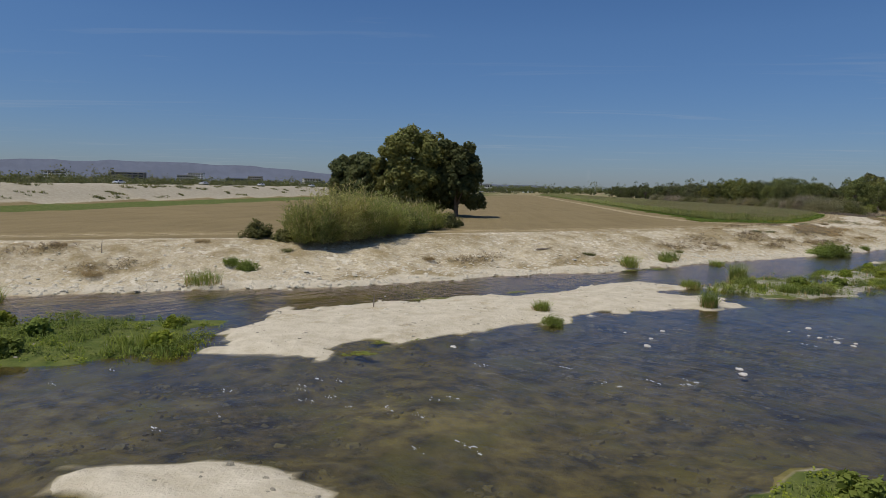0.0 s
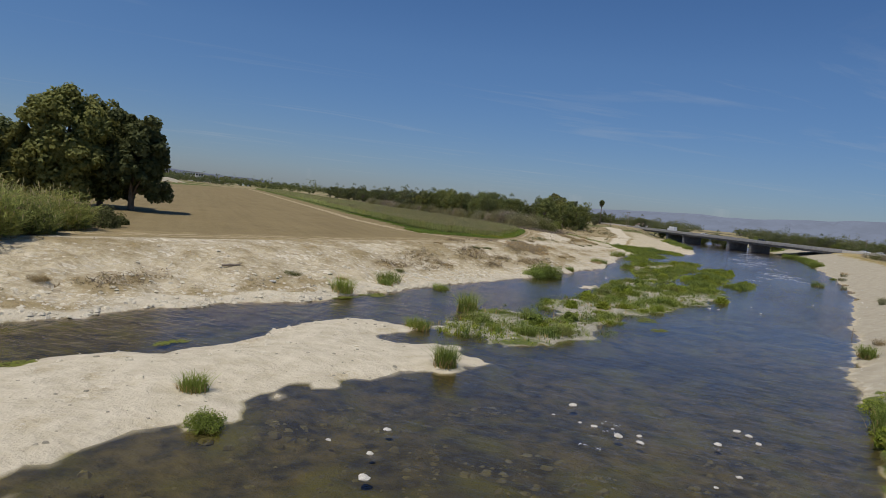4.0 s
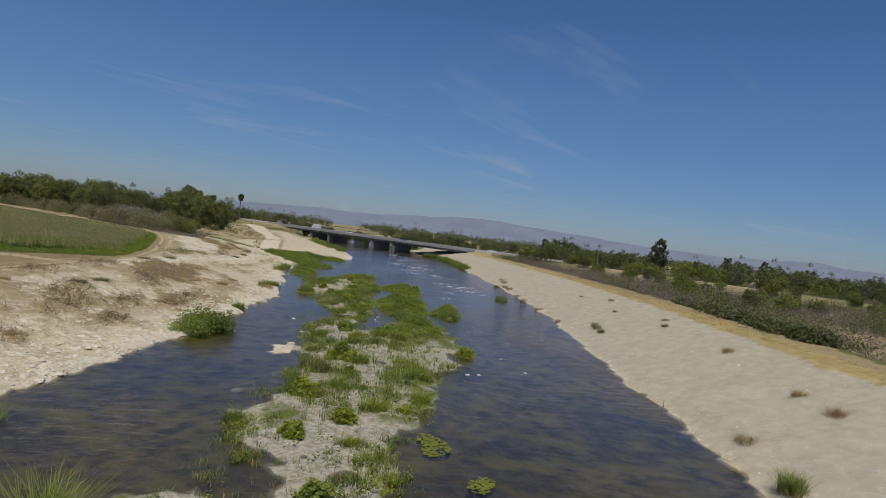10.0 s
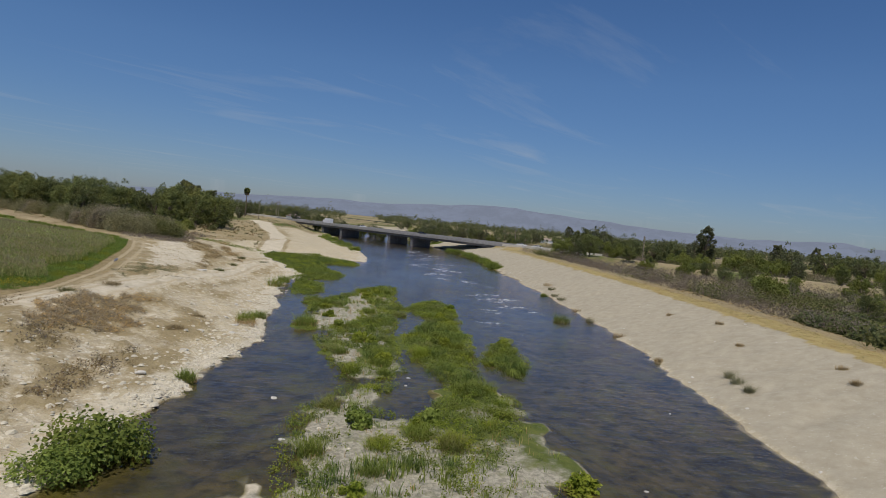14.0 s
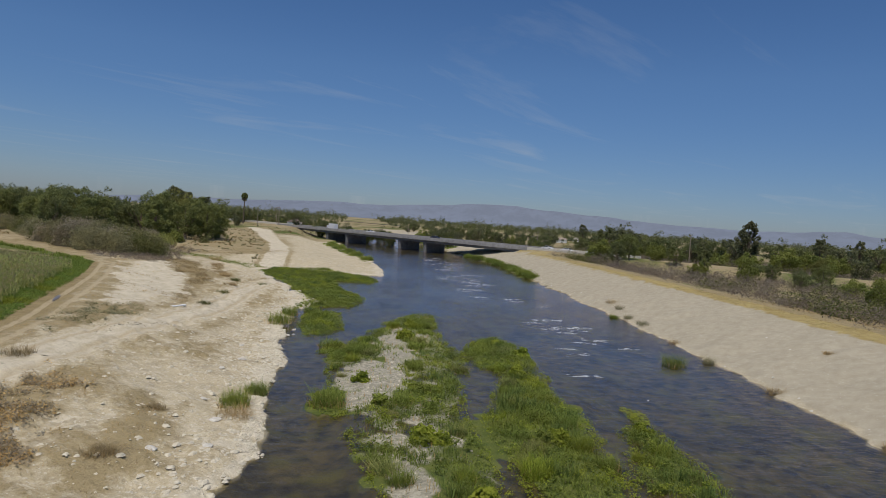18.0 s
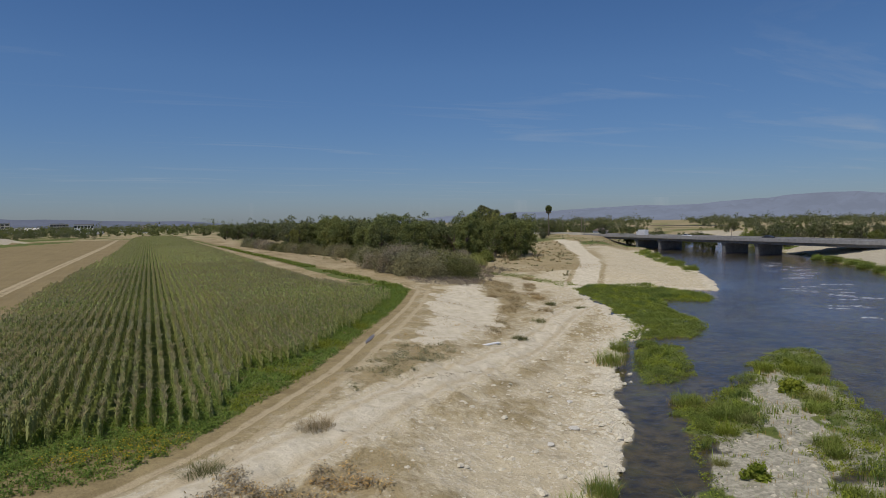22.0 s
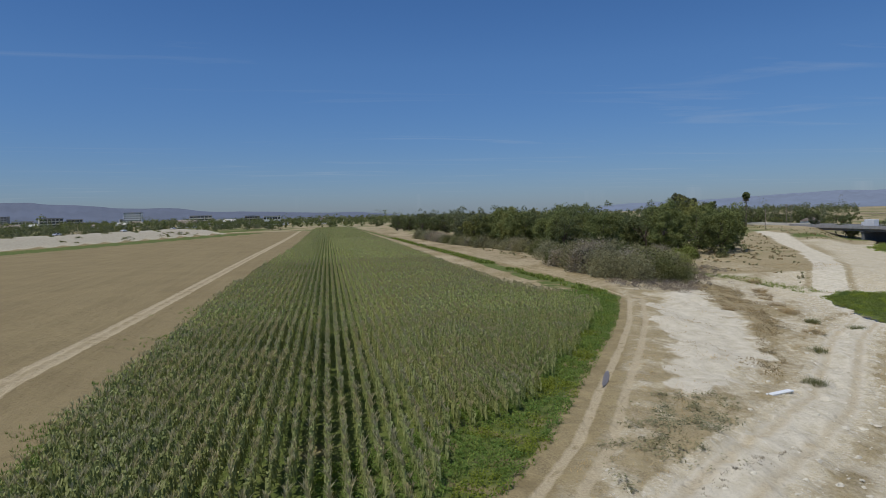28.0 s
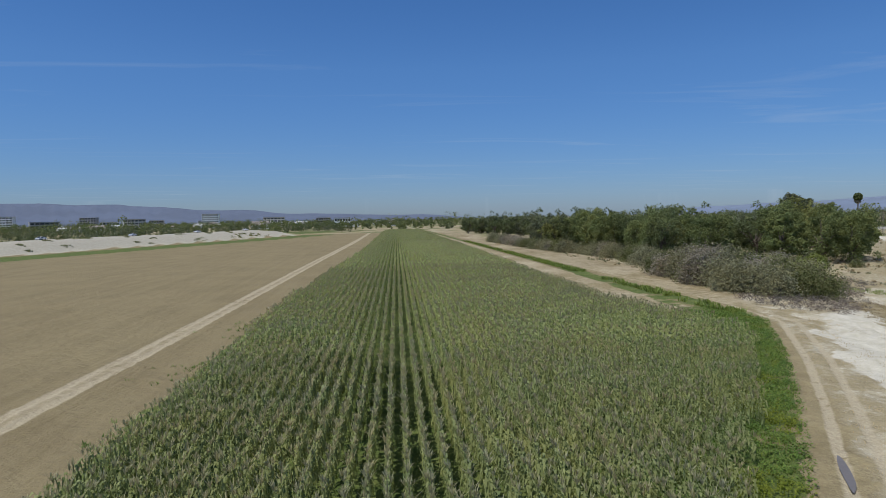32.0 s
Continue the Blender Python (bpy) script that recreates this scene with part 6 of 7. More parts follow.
# driftwood, plank, posts
# a darker concrete, for girders, piers and abutments among others
log_v, log_f = tube([(-0.9, 0, 0.12), (-0.2, 0.06, 0.16), (0.5, 0, 0.14), (1.0, -0.05, 0.28)], [0.08, 0.11, 0.09, 0.03], 8)
thing("driftwood_log", "weathered brown driftwood log on the sandy bank", "log", (8.7, 75.6, height_at(8.7, 75.6)), data=mesh_of("driftwood_log", log_v, log_f, M_DEADWOOD, True)).rotation_euler.z = 0.5
bm = bmesh.new()
box(bm, -1.5, -0.22, 0, 1.5, 0.22, 0.10, 0.02)
me = bpy.data.meshes.new("plank")
bm.to_mesh(me)
bm.free()
me.materials.append(M_WHITE)
thing("plank", "long white board lying beside the sand road", "board", (91.8, 152.4, height_at(91.8, 152.4) + 0.02), data=me).rotation_euler.z = 0.25
for k, (x, y, h) in enumerate(((-32.5, 55.7, 1.1), (-6.2, 44.5, 0.9), (66, 60.2, 1.0))):
    v, f = tube([(0, 0, -0.2), (0.03, 0, h * 0.6), (0.08, 0.02, h)], [0.05, 0.045, 0.02], 6)
    thing("stake", "short weathered stake standing in the sand", "stake", (x, y, height_at(x, y)), data=mesh_of("stake", v, f, M_DEADWOOD, True))

# a puddle in the track's rut
ring = [(2.1 * math.cos(a) * (1 + 0.08 * math.sin(3 * a)), 0.2 * math.sin(a) * (1 + 0.12 * math.sin(2 * a)), 0) for a in np.linspace(0, 6.283, 20, endpoint=False)]
bm = bmesh.new()
bm.faces.new([bm.verts.new(p) for p in ring])
me = bpy.data.meshes.new("puddle")
bm.to_mesh(me)
bm.free()
me.materials.append(plain_material("muddy_water", (0.15, 0.125, 0.10), (0.20, 0.165, 0.13), 2.0, 0.3, 0.3, 0.0))
thing("puddle", "small dark puddle in the dirt track's rut", "puddle", (81.0, 155.2, height_at(81.0, 155.2) + 0.10), data=me).rotation_euler.z = 1.05
# eroded lip along the sand road: its dark line is drawn with added stalks
x, y = rng.uniform(0, 1, 130), rng.normal(0, 0.2, 130)
x, y = 77.0 + 9.2 * x - 0.5 * y, 138.6 + 5.3 * x + 0.9 * y
blanket("road_weeds", "thin stalks added to draw the dark edge line of the sand road", "dry weeds", M_SCRUB, rng, x, y, 0.12, 7, 0.14, 0.015, 0.9)

# stones on the shallow bed
x, y = scatter(rng, 13000, -40, 30, 8, 44)
z = heights(x, y)
keep = (z < -0.08) & (wobble(x, y, 7, 2) + 0.5 * wobble(x, y, 2, 3) > 0.25) & (rng.uniform(0, 1, len(x)) < 0.7)
x, y, z = x[keep], y[keep], z[keep]
thing("bed_stones", "yellow-brown stones on the shallow river bed", "stones", kind="stuff", data=mesh_of("bed_stones", *pebbles(rng, x, y, z, 0.08 + 0.28 * rng.uniform(0, 1, len(x)) ** 3), M_BED_STONE))

# ---- the scrub plain beyond the smooth bank ----
def road_line(y):
    return ROAD_A[0] + (y - ROAD_A[1]) / (ROAD_B[1] - ROAD_A[1]) * (ROAD_B[0] - ROAD_A[0])


rng = np.random.default_rng(61)
x, y = scatter(rng, 40000, 95, 400, 10, 250)
dr, sr = seg_dist(x, y, RIGHT_WATER)
dh, _ = seg_dist(x, y, [ROAD_A, ROAD_B])
keep = (sr < 0) & (dr > 20) & (dh > 12) & (wobble(x, y, 26, 0) + 0.5 * wobble(x, y, 9, 1) > -0.8) & (rng.uniform(0, 1, len(x)) < 1.35 - dr / 200)
x, y, dr = x[keep], y[keep], dr[keep]
z = heights(x, y)
green = wobble(x, y, 30, 3) > 0.45


def scrub_cover(name, label, mat, rng, x, y, z, tall, per, leaf, long=1.6):
    n = len(x)
    h = tall * rng.uniform(0.5, 1.2, n)
    p = np.repeat(np.stack([x, y, z + 0.45 * h], 1), 3, 0) + rng.normal(0, 0.5, (3 * n, 3)) * np.repeat(h, 3)[:, None] * (1, 1, 0.4)
    return thing(name, label, "scrub", kind="stuff", data=mesh_of(name, *leaf_cards(rng, p, np.repeat(0.42 * h, 3), leaf, per, 0.5, long), mat))


bushy = 1.5 + 0.6 * np.clip(wobble(x, y, 7, 4), -1.2, 1.5)
p = np.stack([x[~green], y[~green], z[~green] + bushy[~green] * rng.uniform(0.35, 1.0, (~green).sum())], 1)
thing("grey_scrub", "leafless grey-brown scrub on the river plain", "scrub", kind="stuff", data=mesh_of("grey_scrub", *leaf_cards(rng, p, 0.8 * bushy[~green], 0.10, 20, 0.1, 4.0), M_TWIG))
scrub_cover("green_scrub", "olive green scrub among the grey brush", M_SCRUB_GREEN, rng, x[green], y[green], z[green], 2.6, 12, 0.20, 1.8)
(lv, lf), (sv, sf) = leafy_mesh(401, 4.6, 1.9, 60, 54, 0.22)
for k, (x, y, s) in enumerate(((168, 100, 1.1), (136, 79.5, 1.0), (131, 77, 1.1), (126, 74, 1.0), (121.5, 71.5, 1.1), (117, 68.5, 1.0), (112, 65.5, 1.1), (107, 62, 1.0), (102.5, 59, 1.1), (164, 77, 1.0), (173, 74, 0.9), (152, 80, 0.9), (98, 55, 1.1), (142, 74, 1.0), (118, 62, 1.0),
                                 (240, 141, 1.2), (230, 107, 1.3), (204, 89, 1.2), (252, 128, 1.2))):
    if k == 0:
        dark = thing("dark_bush", "dense dark green rounded bush beside the golden verge", "bush", group="bushes on the plain")
        piece("foliage", mesh_of("foliage", lv, lf, M_TREE_DARK), dark)
        piece("stems", mesh_of("stems", sv, sf, M_BARK), dark)
    plant_at(dark, x, y, k * 2.2, s)
willow = tree_kind("willow_tree", "rounded bright yellow-green willow on the river plain", 71, 11, 8.5, M_WILLOW, 0.03, 80, 60, 0.32, "willows on the plain")
for k, (x, y, s) in enumerate(((319, 133, 1.1), (327, 127, 1.0), (305, 142, 0.8), (340, 120, 0.9), (345, 205, 1.1), (352, 200, 1.0), (333, 160, 0.9), (360, 118, 0.9), (296, 150, 0.7), (310, 118, 0.8))):
    plant_at(willow, x, y, k * 1.1, s)
for k in range(64):
    x, y = rng.uniform(165, 240), rng.uniform(30, 160)
    if seg_dist(np.array([x]), np.array([y]), RIGHT_WATER)[0][0] > 48:
        plant_at(willow if k % 3 else kinds[k % 5], x, y, k * 1.9, rng.uniform(0.35, 0.68) * (1.0 if k % 3 else 0.6))
for k in range(50):
    x, y = rng.uniform(300, 520), rng.uniform(20, 250)
    if abs(x - road_line(y)) > 14 and x > 290 + 0.15 * abs(y - 120):
        plant_at(far_kinds[k % 3] if k % 4 else willow, x, y, k * 0.9, rng.uniform(0.55, 1.05))
for k, (x, y, s) in enumerate(((369, 223, 1.45), (362, 214, 1.3), (376, 216, 1.2), (350, 188, 1.0), (342, 172, 1.0), (313, 165, 0.8), (374, 138, 1.0), (297, 107, 0.7), (382, 108, 1.2), (422, 80, 1.1), (384, 64, 1.1), (400, 95, 1.2), (300, 190, 0.8), (372, 165, 1.1), (392, 150, 1.0), (410, 190, 1.2),
                                 (440, 100, 1.1), (330, 186, 0.9), (408, 60, 1.1), (430, 40, 1.1), (358, 80, 0.9), (366, 52, 1.0), (455, 66, 1.2), (470, 140, 1.3), (500, 110, 1.3), (290, 180, 0.7))):
    plant_at(far_kinds[k % 3], x, y, k * 1.9, s)

# the tree belt on the river side of the highway
for k, (x, y, s) in enumerate(((254, 174, 1.15), (259, 166, 1.0), (250, 166, 0.8), (262, 158, 0.75), (256, 150, 0.7), (249, 140, 0.6), (258, 132, 0.75), (247, 122, 0.55), (252, 112, 0.7), (246, 98, 0.6), (254, 88, 0.75), (243, 76, 0.6), (250, 62, 0.7), (240, 48, 0.6), (247, 34, 0.7), (238, 18, 0.7), (245, 2, 0.7), (236, -16, 0.7), (240, -36, 0.7))):
    plant_at(kinds[(k * 2) % 5] if k % 3 else willow, x - 6, y, k * 2.3, s * (0.62 if k else 0.75))
rng = np.random.default_rng(97)
x, y = scatter(rng, 5200, 112, 330, 205, 440)
dl, sl = seg_dist(x, y, LEFT_WATER)
dm, sm = seg_dist(x, y, RAMP)
dt, st = seg_dist(x, y, BANK_TOP)
dh, _ = seg_dist(x, y, [ROAD_A, ROAD_B])
keep = (sl > 0) & (dl > 9) & (dm > 4) & (dh > 9) & ~((sm < 0) & (dl < 40) & (y < 300)) & (wobble(x, y, 22, 1) > -0.2) & (x + y > 345)
x, y = x[keep], y[keep]
scrub_cover("dry_scrub", "brown and olive scrub on the slope below the wood", M_STRAW, rng, x[::2], y[::2], heights(x[::2], y[::2]), 0.5, 10, 0.14, 2.5)
scrub_cover("dry_scrub", "low olive scrub on the slope below the wood", M_SCRUB_MID, rng, x[1::2], y[1::2], heights(x[1::2], y[1::2]), 0.6, 10, 0.14, 2.5)

# ---- bridge and highway ----
AXIS = (Vector((*ROAD_B, 0)) - Vector((*ROAD_A, 0))).normalized()
HEAD = math.atan2(-AXIS.x, AXIS.y)


def road_point(y):
    s = (y - ROAD_A[1]) / (ROAD_B[1] - ROAD_A[1])
    return ROAD_A[0] + s * (ROAD_B[0] - ROAD_A[0])


def block(parent, name, x0, y0, z0, x1, y1, z1, mat, bevel=0.0, label=""):
    bm = bmesh.new()
    box(bm, x0, y0, z0, x1, y1, z1, bevel)
    return part(name, bm, mat, parent, label)


bridge = thing("road_bridge", "long low grey concrete road bridge over the river", "bridge", (road_point(210), 210, 0))
bridge.rotation_euler.z = HEAD
SPAN = 165.0
block(bridge, "deck", -6.6, -4, 4.75, 6.6, SPAN, 5.25, M_CONCRETE)
for gx in (-5.2, -1.8, 1.8, 5.2):
    block(bridge, "girder", gx - 0.45, -2, 3.75, gx + 0.45, SPAN - 2, 4.75, M_CONCRETE_DARK)
block(bridge, "roadway", -5.8, -4, 5.25, 5.8, SPAN, 5.31, M_ASPHALT)
for gx in (-6.45, 6.45):
    block(bridge, "parapet", gx - 0.15, -4, 5.25, gx + 0.15, SPAN, 6.05, M_CONCRETE, 0.03)
for py in (50, 66, 104, 120):
    bm = bmesh.new()
    ring = []
    for zz, w in ((-1.2, 0.75), (2.6, 0.75), (3.75, 1.0)):
        row = []
        for k in range(16):
            a = 6.283 * k / 16
            row.append(bm.verts.new(((5.4 if math.cos(a) > 0 else -5.4) * (1.0 if zz < 3 else 1.06) + w * math.cos(a), py + w * math.sin(a), zz)))
        ring.append(row)
    for lo, hi in zip(ring, ring[1:]):
        for k in range(16):
            bm.faces.new((lo[k], lo[(k + 1) % 16], hi[(k + 1) % 16], hi[k]))
    bm.faces.new(ring[-1])
    part("pier", bm, M_CONCRETE_DARK, bridge)
for y0, y1 in ((-7, -2), (SPAN - 2, SPAN + 4)):
    block(bridge, "abutment", -7.2, y0, -0.5, 7.2, y1, 4.74, M_CONCRETE_DARK)

bm = bmesh.new()
for y0, y1 in ((-300, -4), (SPAN, 290)):
    box(bm, -6.0, y0, 5.0, 6.0, y1, 5.36)
me = bpy.data.meshes.new("road")
bm.to_mesh(me)
bm.free()
me.materials.append(M_ASPHALT)
road = tagged(new("road", me), "grey asphalt highway on a low embankment", "road", kind="structure")
road.matrix_basis = bridge.matrix_basis @ pose(road_point(210), 210, 0, 0, 0, math.degrees(HEAD))
for y0, y1 in ((-42, -4), (SPAN, 270)):
    wall = thing("road_barrier", "pale concrete barrier along the highway", "barrier", (road_point(210), 210, 0))
    wall.rotation_euler.z = HEAD
    for gx in (-6.3, 6.3):
        block(wall, "rail", gx - 0.14, y0, 4.9, gx + 0.14, y1, 6.0, M_STONE, 0.03)


def car_model(label, paint):
    """A plain saloon: body, glass, lamps and wheels."""
    c = thing("car", label, "car")
    bm = bmesh.new()
    side = [(-2.2, 0.35), (-2.25, 0.75), (-1.5, 0.92), (-0.9, 1.40), (0.7, 1.42), (1.35, 0.98), (2.15, 0.82), (2.2, 0.35)]
    rows = [[bm.verts.new((sx * (0.86 if z < 1.0 else 0.66), y, z)) for y, z in side] for sx in (-1, 1)]
    for k in range(len(side)):
        j = (k + 1) % len(side)
        bm.faces.new((rows[0][k], rows[0][j], rows[1][j], rows[1][k]))
    bm.faces.new(rows[0][::-1])
    bm.faces.new(rows[1])
    bmesh.ops.recalc_face_normals(bm, faces=bm.faces)
    part("body", bm, paint, c)
    for sx in (-1, 1):
        bm = bmesh.new()
        v = [bm.verts.new((sx * w, y, z)) for w, y, z in ((0.85, -1.2, 0.97), (0.85, 1.1, 0.98), (0.70, 0.62, 1.36), (0.70, -0.85, 1.34))]
        bm.faces.new(v)
        part("side_window", bm, M_GLASS, c)
    for y0, z0, y1, z1 in ((1.32, 1.02, 0.76, 1.40), (-1.46, 0.95, -0.95, 1.37)):
        bm = bmesh.new()
        s = 0.012 if y0 > 0 else -0.012
        bm.faces.new([bm.verts.new(p) for p in ((-0.72, y0 + s, z0 + 0.012), (0.72, y0 + s, z0 + 0.012), (0.60, y1 + s, z1 + 0.012), (-0.60, y1 + s, z1 + 0.012))])
        part("windscreen", bm, M_GLASS, c)
    for sx in (-0.78, 0.78):
        for y in (-1.35, 1.35):
            bm = bmesh.new()
            bmesh.ops.create_cone(bm, cap_ends=True, segments=14, radius1=0.33, radius2=0.33, depth=0.22, matrix=pose(sx, y, 0.33, 0, 90, 0))
            wheel = part("wheel", bm, M_TYRE, c)
            bm = bmesh.new()
            bmesh.ops.create_cone(bm, cap_ends=True, segments=12, radius1=0.2, radius2=0.17, depth=0.05, matrix=pose(sx * 1.16, y, 0.33, 0, 90 if sx > 0 else -90, 0))
            part("rim", bm, M_CONCRETE, wheel, "pale metal rim")
    return c


M_PAINT_W = plain_material("white_car_paint", (0.70, 0.70, 0.70), (0.78, 0.78, 0.78), 0.5, 0.25, 0.5, 0.0)
M_PAINT_D = plain_material("dark_car_paint", (0.04, 0.045, 0.055), (0.06, 0.065, 0.075), 0.5, 0.25, 0.5, 0.0)
white_car, dark_car = car_model("white saloon car on the highway", M_PAINT_W), car_model("dark saloon car on the highway", M_PAINT_D)
for k, (y, off) in enumerate(((192, -2.6), (203, 2.4), (300, -2.6), (262, 2.6), (184, 2.4))):
    x = road_point(y) + off
    plant_at(white_car if k != 3 else dark_car, x, y, HEAD + (math.pi if off > 0 else 0), 1.0, 0.0, z=5.37 if not 206 < y < 374 else 5.32)
for k in range(9):
    q = k / 8
    x, y = -96 + 18 + (60 + 18 if k > 5 else 20) * max(q - 0.45, 0) * 1.6 - 3, 150 + 52 * k
    d, s = seg_dist(np.array([x]), np.array([y]), LEVEE_FOOT)
    gap = (d[0] * s[0]) - 22.0
    plant_at(white_car, x + gap, y, -0.1 - 0.25 * q, 1.0, 0.02)

# weeds in dark streaks over the levee's pale face
rng = np.random.default_rng(99)
wx, wy = [], []
for k in range(90):
    y = rng.uniform(90, 560)
    x = float(np.interp(y, [p[1] for p in LEVEE_FOOT], [p[0] for p in LEVEE_FOOT])) - rng.uniform(4, 20)
    s, w = rng.uniform(-1, 1, 16) * rng.uniform(1, 5), rng.normal(0, 0.5, 16)
    wx, wy = np.concatenate([wx, x + 0.12 * s + w]), np.concatenate([wy, y + s])
blanket("levee_weeds", "dark grey weeds in streaks over the pale levee", "weeds", M_SCRUB_GREEN, rng, wx, wy, 0.5, 6, 0.5, 0.09, 1.0)

# van on the bridge
van = thing("box_van", "white box van crossing the bridge", "van", (road_point(330) - 2.6, 330, 5.32))
van.rotation_euler.z = HEAD
block(van, "cargo_box", -1.1, -3.4, 0.55, 1.1, 1.5, 3.0, M_PAINT_W, 0.05)
block(van, "cab", -1.0, 1.55, 0.4, 1.0, 3.3, 2.1, M_PAINT_W, 0.15)
block(van, "windscreen", -0.85, 3.302, 1.25, 0.85, 3.33, 1.95, M_GLASS)
for sx in (-0.9, 0.9):
    for y in (-2.2, 2.4):
        bm = bmesh.new()
        bmesh.ops.create_cone(bm, cap_ends=True, segments=14, radius1=0.42, radius2=0.42, depth=0.26, matrix=pose(sx, y, 0.42, 0, 90, 0))
        wheel = part("wheel", bm, M_TYRE, van)
        bm = bmesh.new()
        bmesh.ops.create_cone(bm, cap_ends=True, segments=12, radius1=0.25, radius2=0.2, depth=0.05, matrix=pose(sx * 1.16, y, 0.42, 0, 90 if sx > 0 else -90, 0))
        part("rim", bm, M_CONCRETE, wheel, "pale metal rim")


def palm(x, y, h):
    rng = np.random.default_rng(77)
    p = thing("palm_tree", "tall slender fan palm with a small round crown", "palm", (x, y, height_at(x, y)))
    piece("trunk", mesh_of("trunk", *tube([(0, 0, -0.3), (0.1, 0, h * 0.3), (0.15, 0.1, h * 0.7), (0.1, 0.1, h)], [0.42, 0.3, 0.24, 0.22], 10), M_BARK, True), p)
    n = 90
    a, e = rng.uniform(0, 6.283, n), rng.uniform(-0.9, 1.2, n)
    way = np.stack([np.cos(a) * np.cos(e), np.sin(a) * np.cos(e), np.sin(e)], 1)
    c = way * 1.0 + (0.1, 0.1, h + 0.3)
    piece("fronds", mesh_of("fronds", *leaf_cards(rng, c, np.full(n, 0.7), 0.55, 8, 0.2, 2.6), M_WOOD), p)
    m = 40
    c = np.stack([rng.normal(0.1, 0.35, m), rng.normal(0.1, 0.35, m), h - rng.uniform(0.2, 2.2, m)], 1)
    piece("dead_skirt", mesh_of("dead_skirt", *leaf_cards(rng, c, np.full(m, 0.35), 0.6, 5, 0.0, 2.0), M_SCRUB), p)


palm(267, 391, 14.6)
for k, (x, y, h) in enumerate(((276, 372, 10), (290, 392, 10), (258, 366, 9), (300, 300, 9), (262, 150, 9), (300, 226, 9))):
    pole = thing("utility_pole", "tall grey wooden utility pole with a crossarm", "pole", (x, y, height_at(x, y)), "utility poles")
    piece("shaft", mesh_of("shaft", *tube([(0, 0, -0.3), (0, 0, h * 0.5), (0, 0, h)], [0.17, 0.14, 0.11], 8), M_DEADWOOD, True), pole)
    arm = block(pole, "crossarm", -1.1, -0.06, h - 0.75, 1.1, 0.06, h - 0.6, M_DEADWOOD)
    for ax in (-0.95, -0.4, 0.4, 0.95):
        block(arm, "insulator", ax - 0.05, -0.05, h - 0.6, ax + 0.05, 0.05, h - 0.42, M_CONCRETE_DARK, 0.02)
for k, (x, y, s) in enumerate(((274, 402, 0.75), (281, 410, 0.8), (262, 404, 0.7), (296, 420, 0.8), (250, 372, 0.5), (310, 400, 0.8), (322, 420, 0.9), (288, 372, 0.6))):
    plant_at(far_kinds[k % 3], x, y, k * 1.3, s)
bm = bmesh.new()
box(bm, -3.6, -1.6, -0.3, 3.6, 1.6, 0.12, 0.08)
me = bpy.data.meshes.new("ford_slab")
bm.to_mesh(me)
bm.free()
me.materials.append(M_CONCRETE)
ford = thing("ford_slab", "pale concrete slab where the track meets the water", "slab", (146.5, 205.5, 0.02), data=me)
ford.rotation_euler.z = radians(-20)

# trees along the far river and the embankment
rng = np.random.default_rng(95)
for k in range(110):
    x, y = rng.uniform(262, 470), rng.uniform(285, 640)
    dr, sr = seg_dist(np.array([x]), np.array([y]), RIGHT_WATER)
    dl, sl = seg_dist(np.array([x]), np.array([y]), LEFT_WATER)
    dh = abs(x - road_line(y))
    if (sr[0] > 0 and sl[0] < 0) or min(dr[0], dl[0]) < 7 or dh < 12 or (sl[0] > 0 and x < road_line(y) - 14 and y < 345):
        continue
    plant_at(far_kinds[k % 3], x, y, k * 1.7, rng.uniform(0.4, 0.8))

# trees and brush about the river's bend beyond the bridge
for k, (x, y, s) in enumerate(((292, 268, 0.6), (298, 276, 0.7), (305, 285, 0.75), (312, 294, 0.8), (320, 304, 0.8), (300, 268, 0.55), (310, 280, 0.6), (322, 294, 0.7), (330, 316, 0.8), (288, 300, 0.6), (296, 312, 0.7), (304, 324, 0.7), (290, 318, 0.7), (286, 330, 0.7), (296, 340, 0.8),
                               (286, 226, 0.55), (292, 234, 0.6), (300, 244, 0.6), (310, 254, 0.7), (284, 214, 0.5), (294, 222, 0.6), (304, 230, 0.7), (318, 262, 0.7), (330, 278, 0.7), (282, 344, 0.5), (290, 356, 0.6), (300, 352, 0.7), (310, 340, 0.7), (320, 332, 0.7))):
    plant_at(far_kinds[(k * 2) % 3] if k % 4 else willow, x, y, k * 1.1, s)

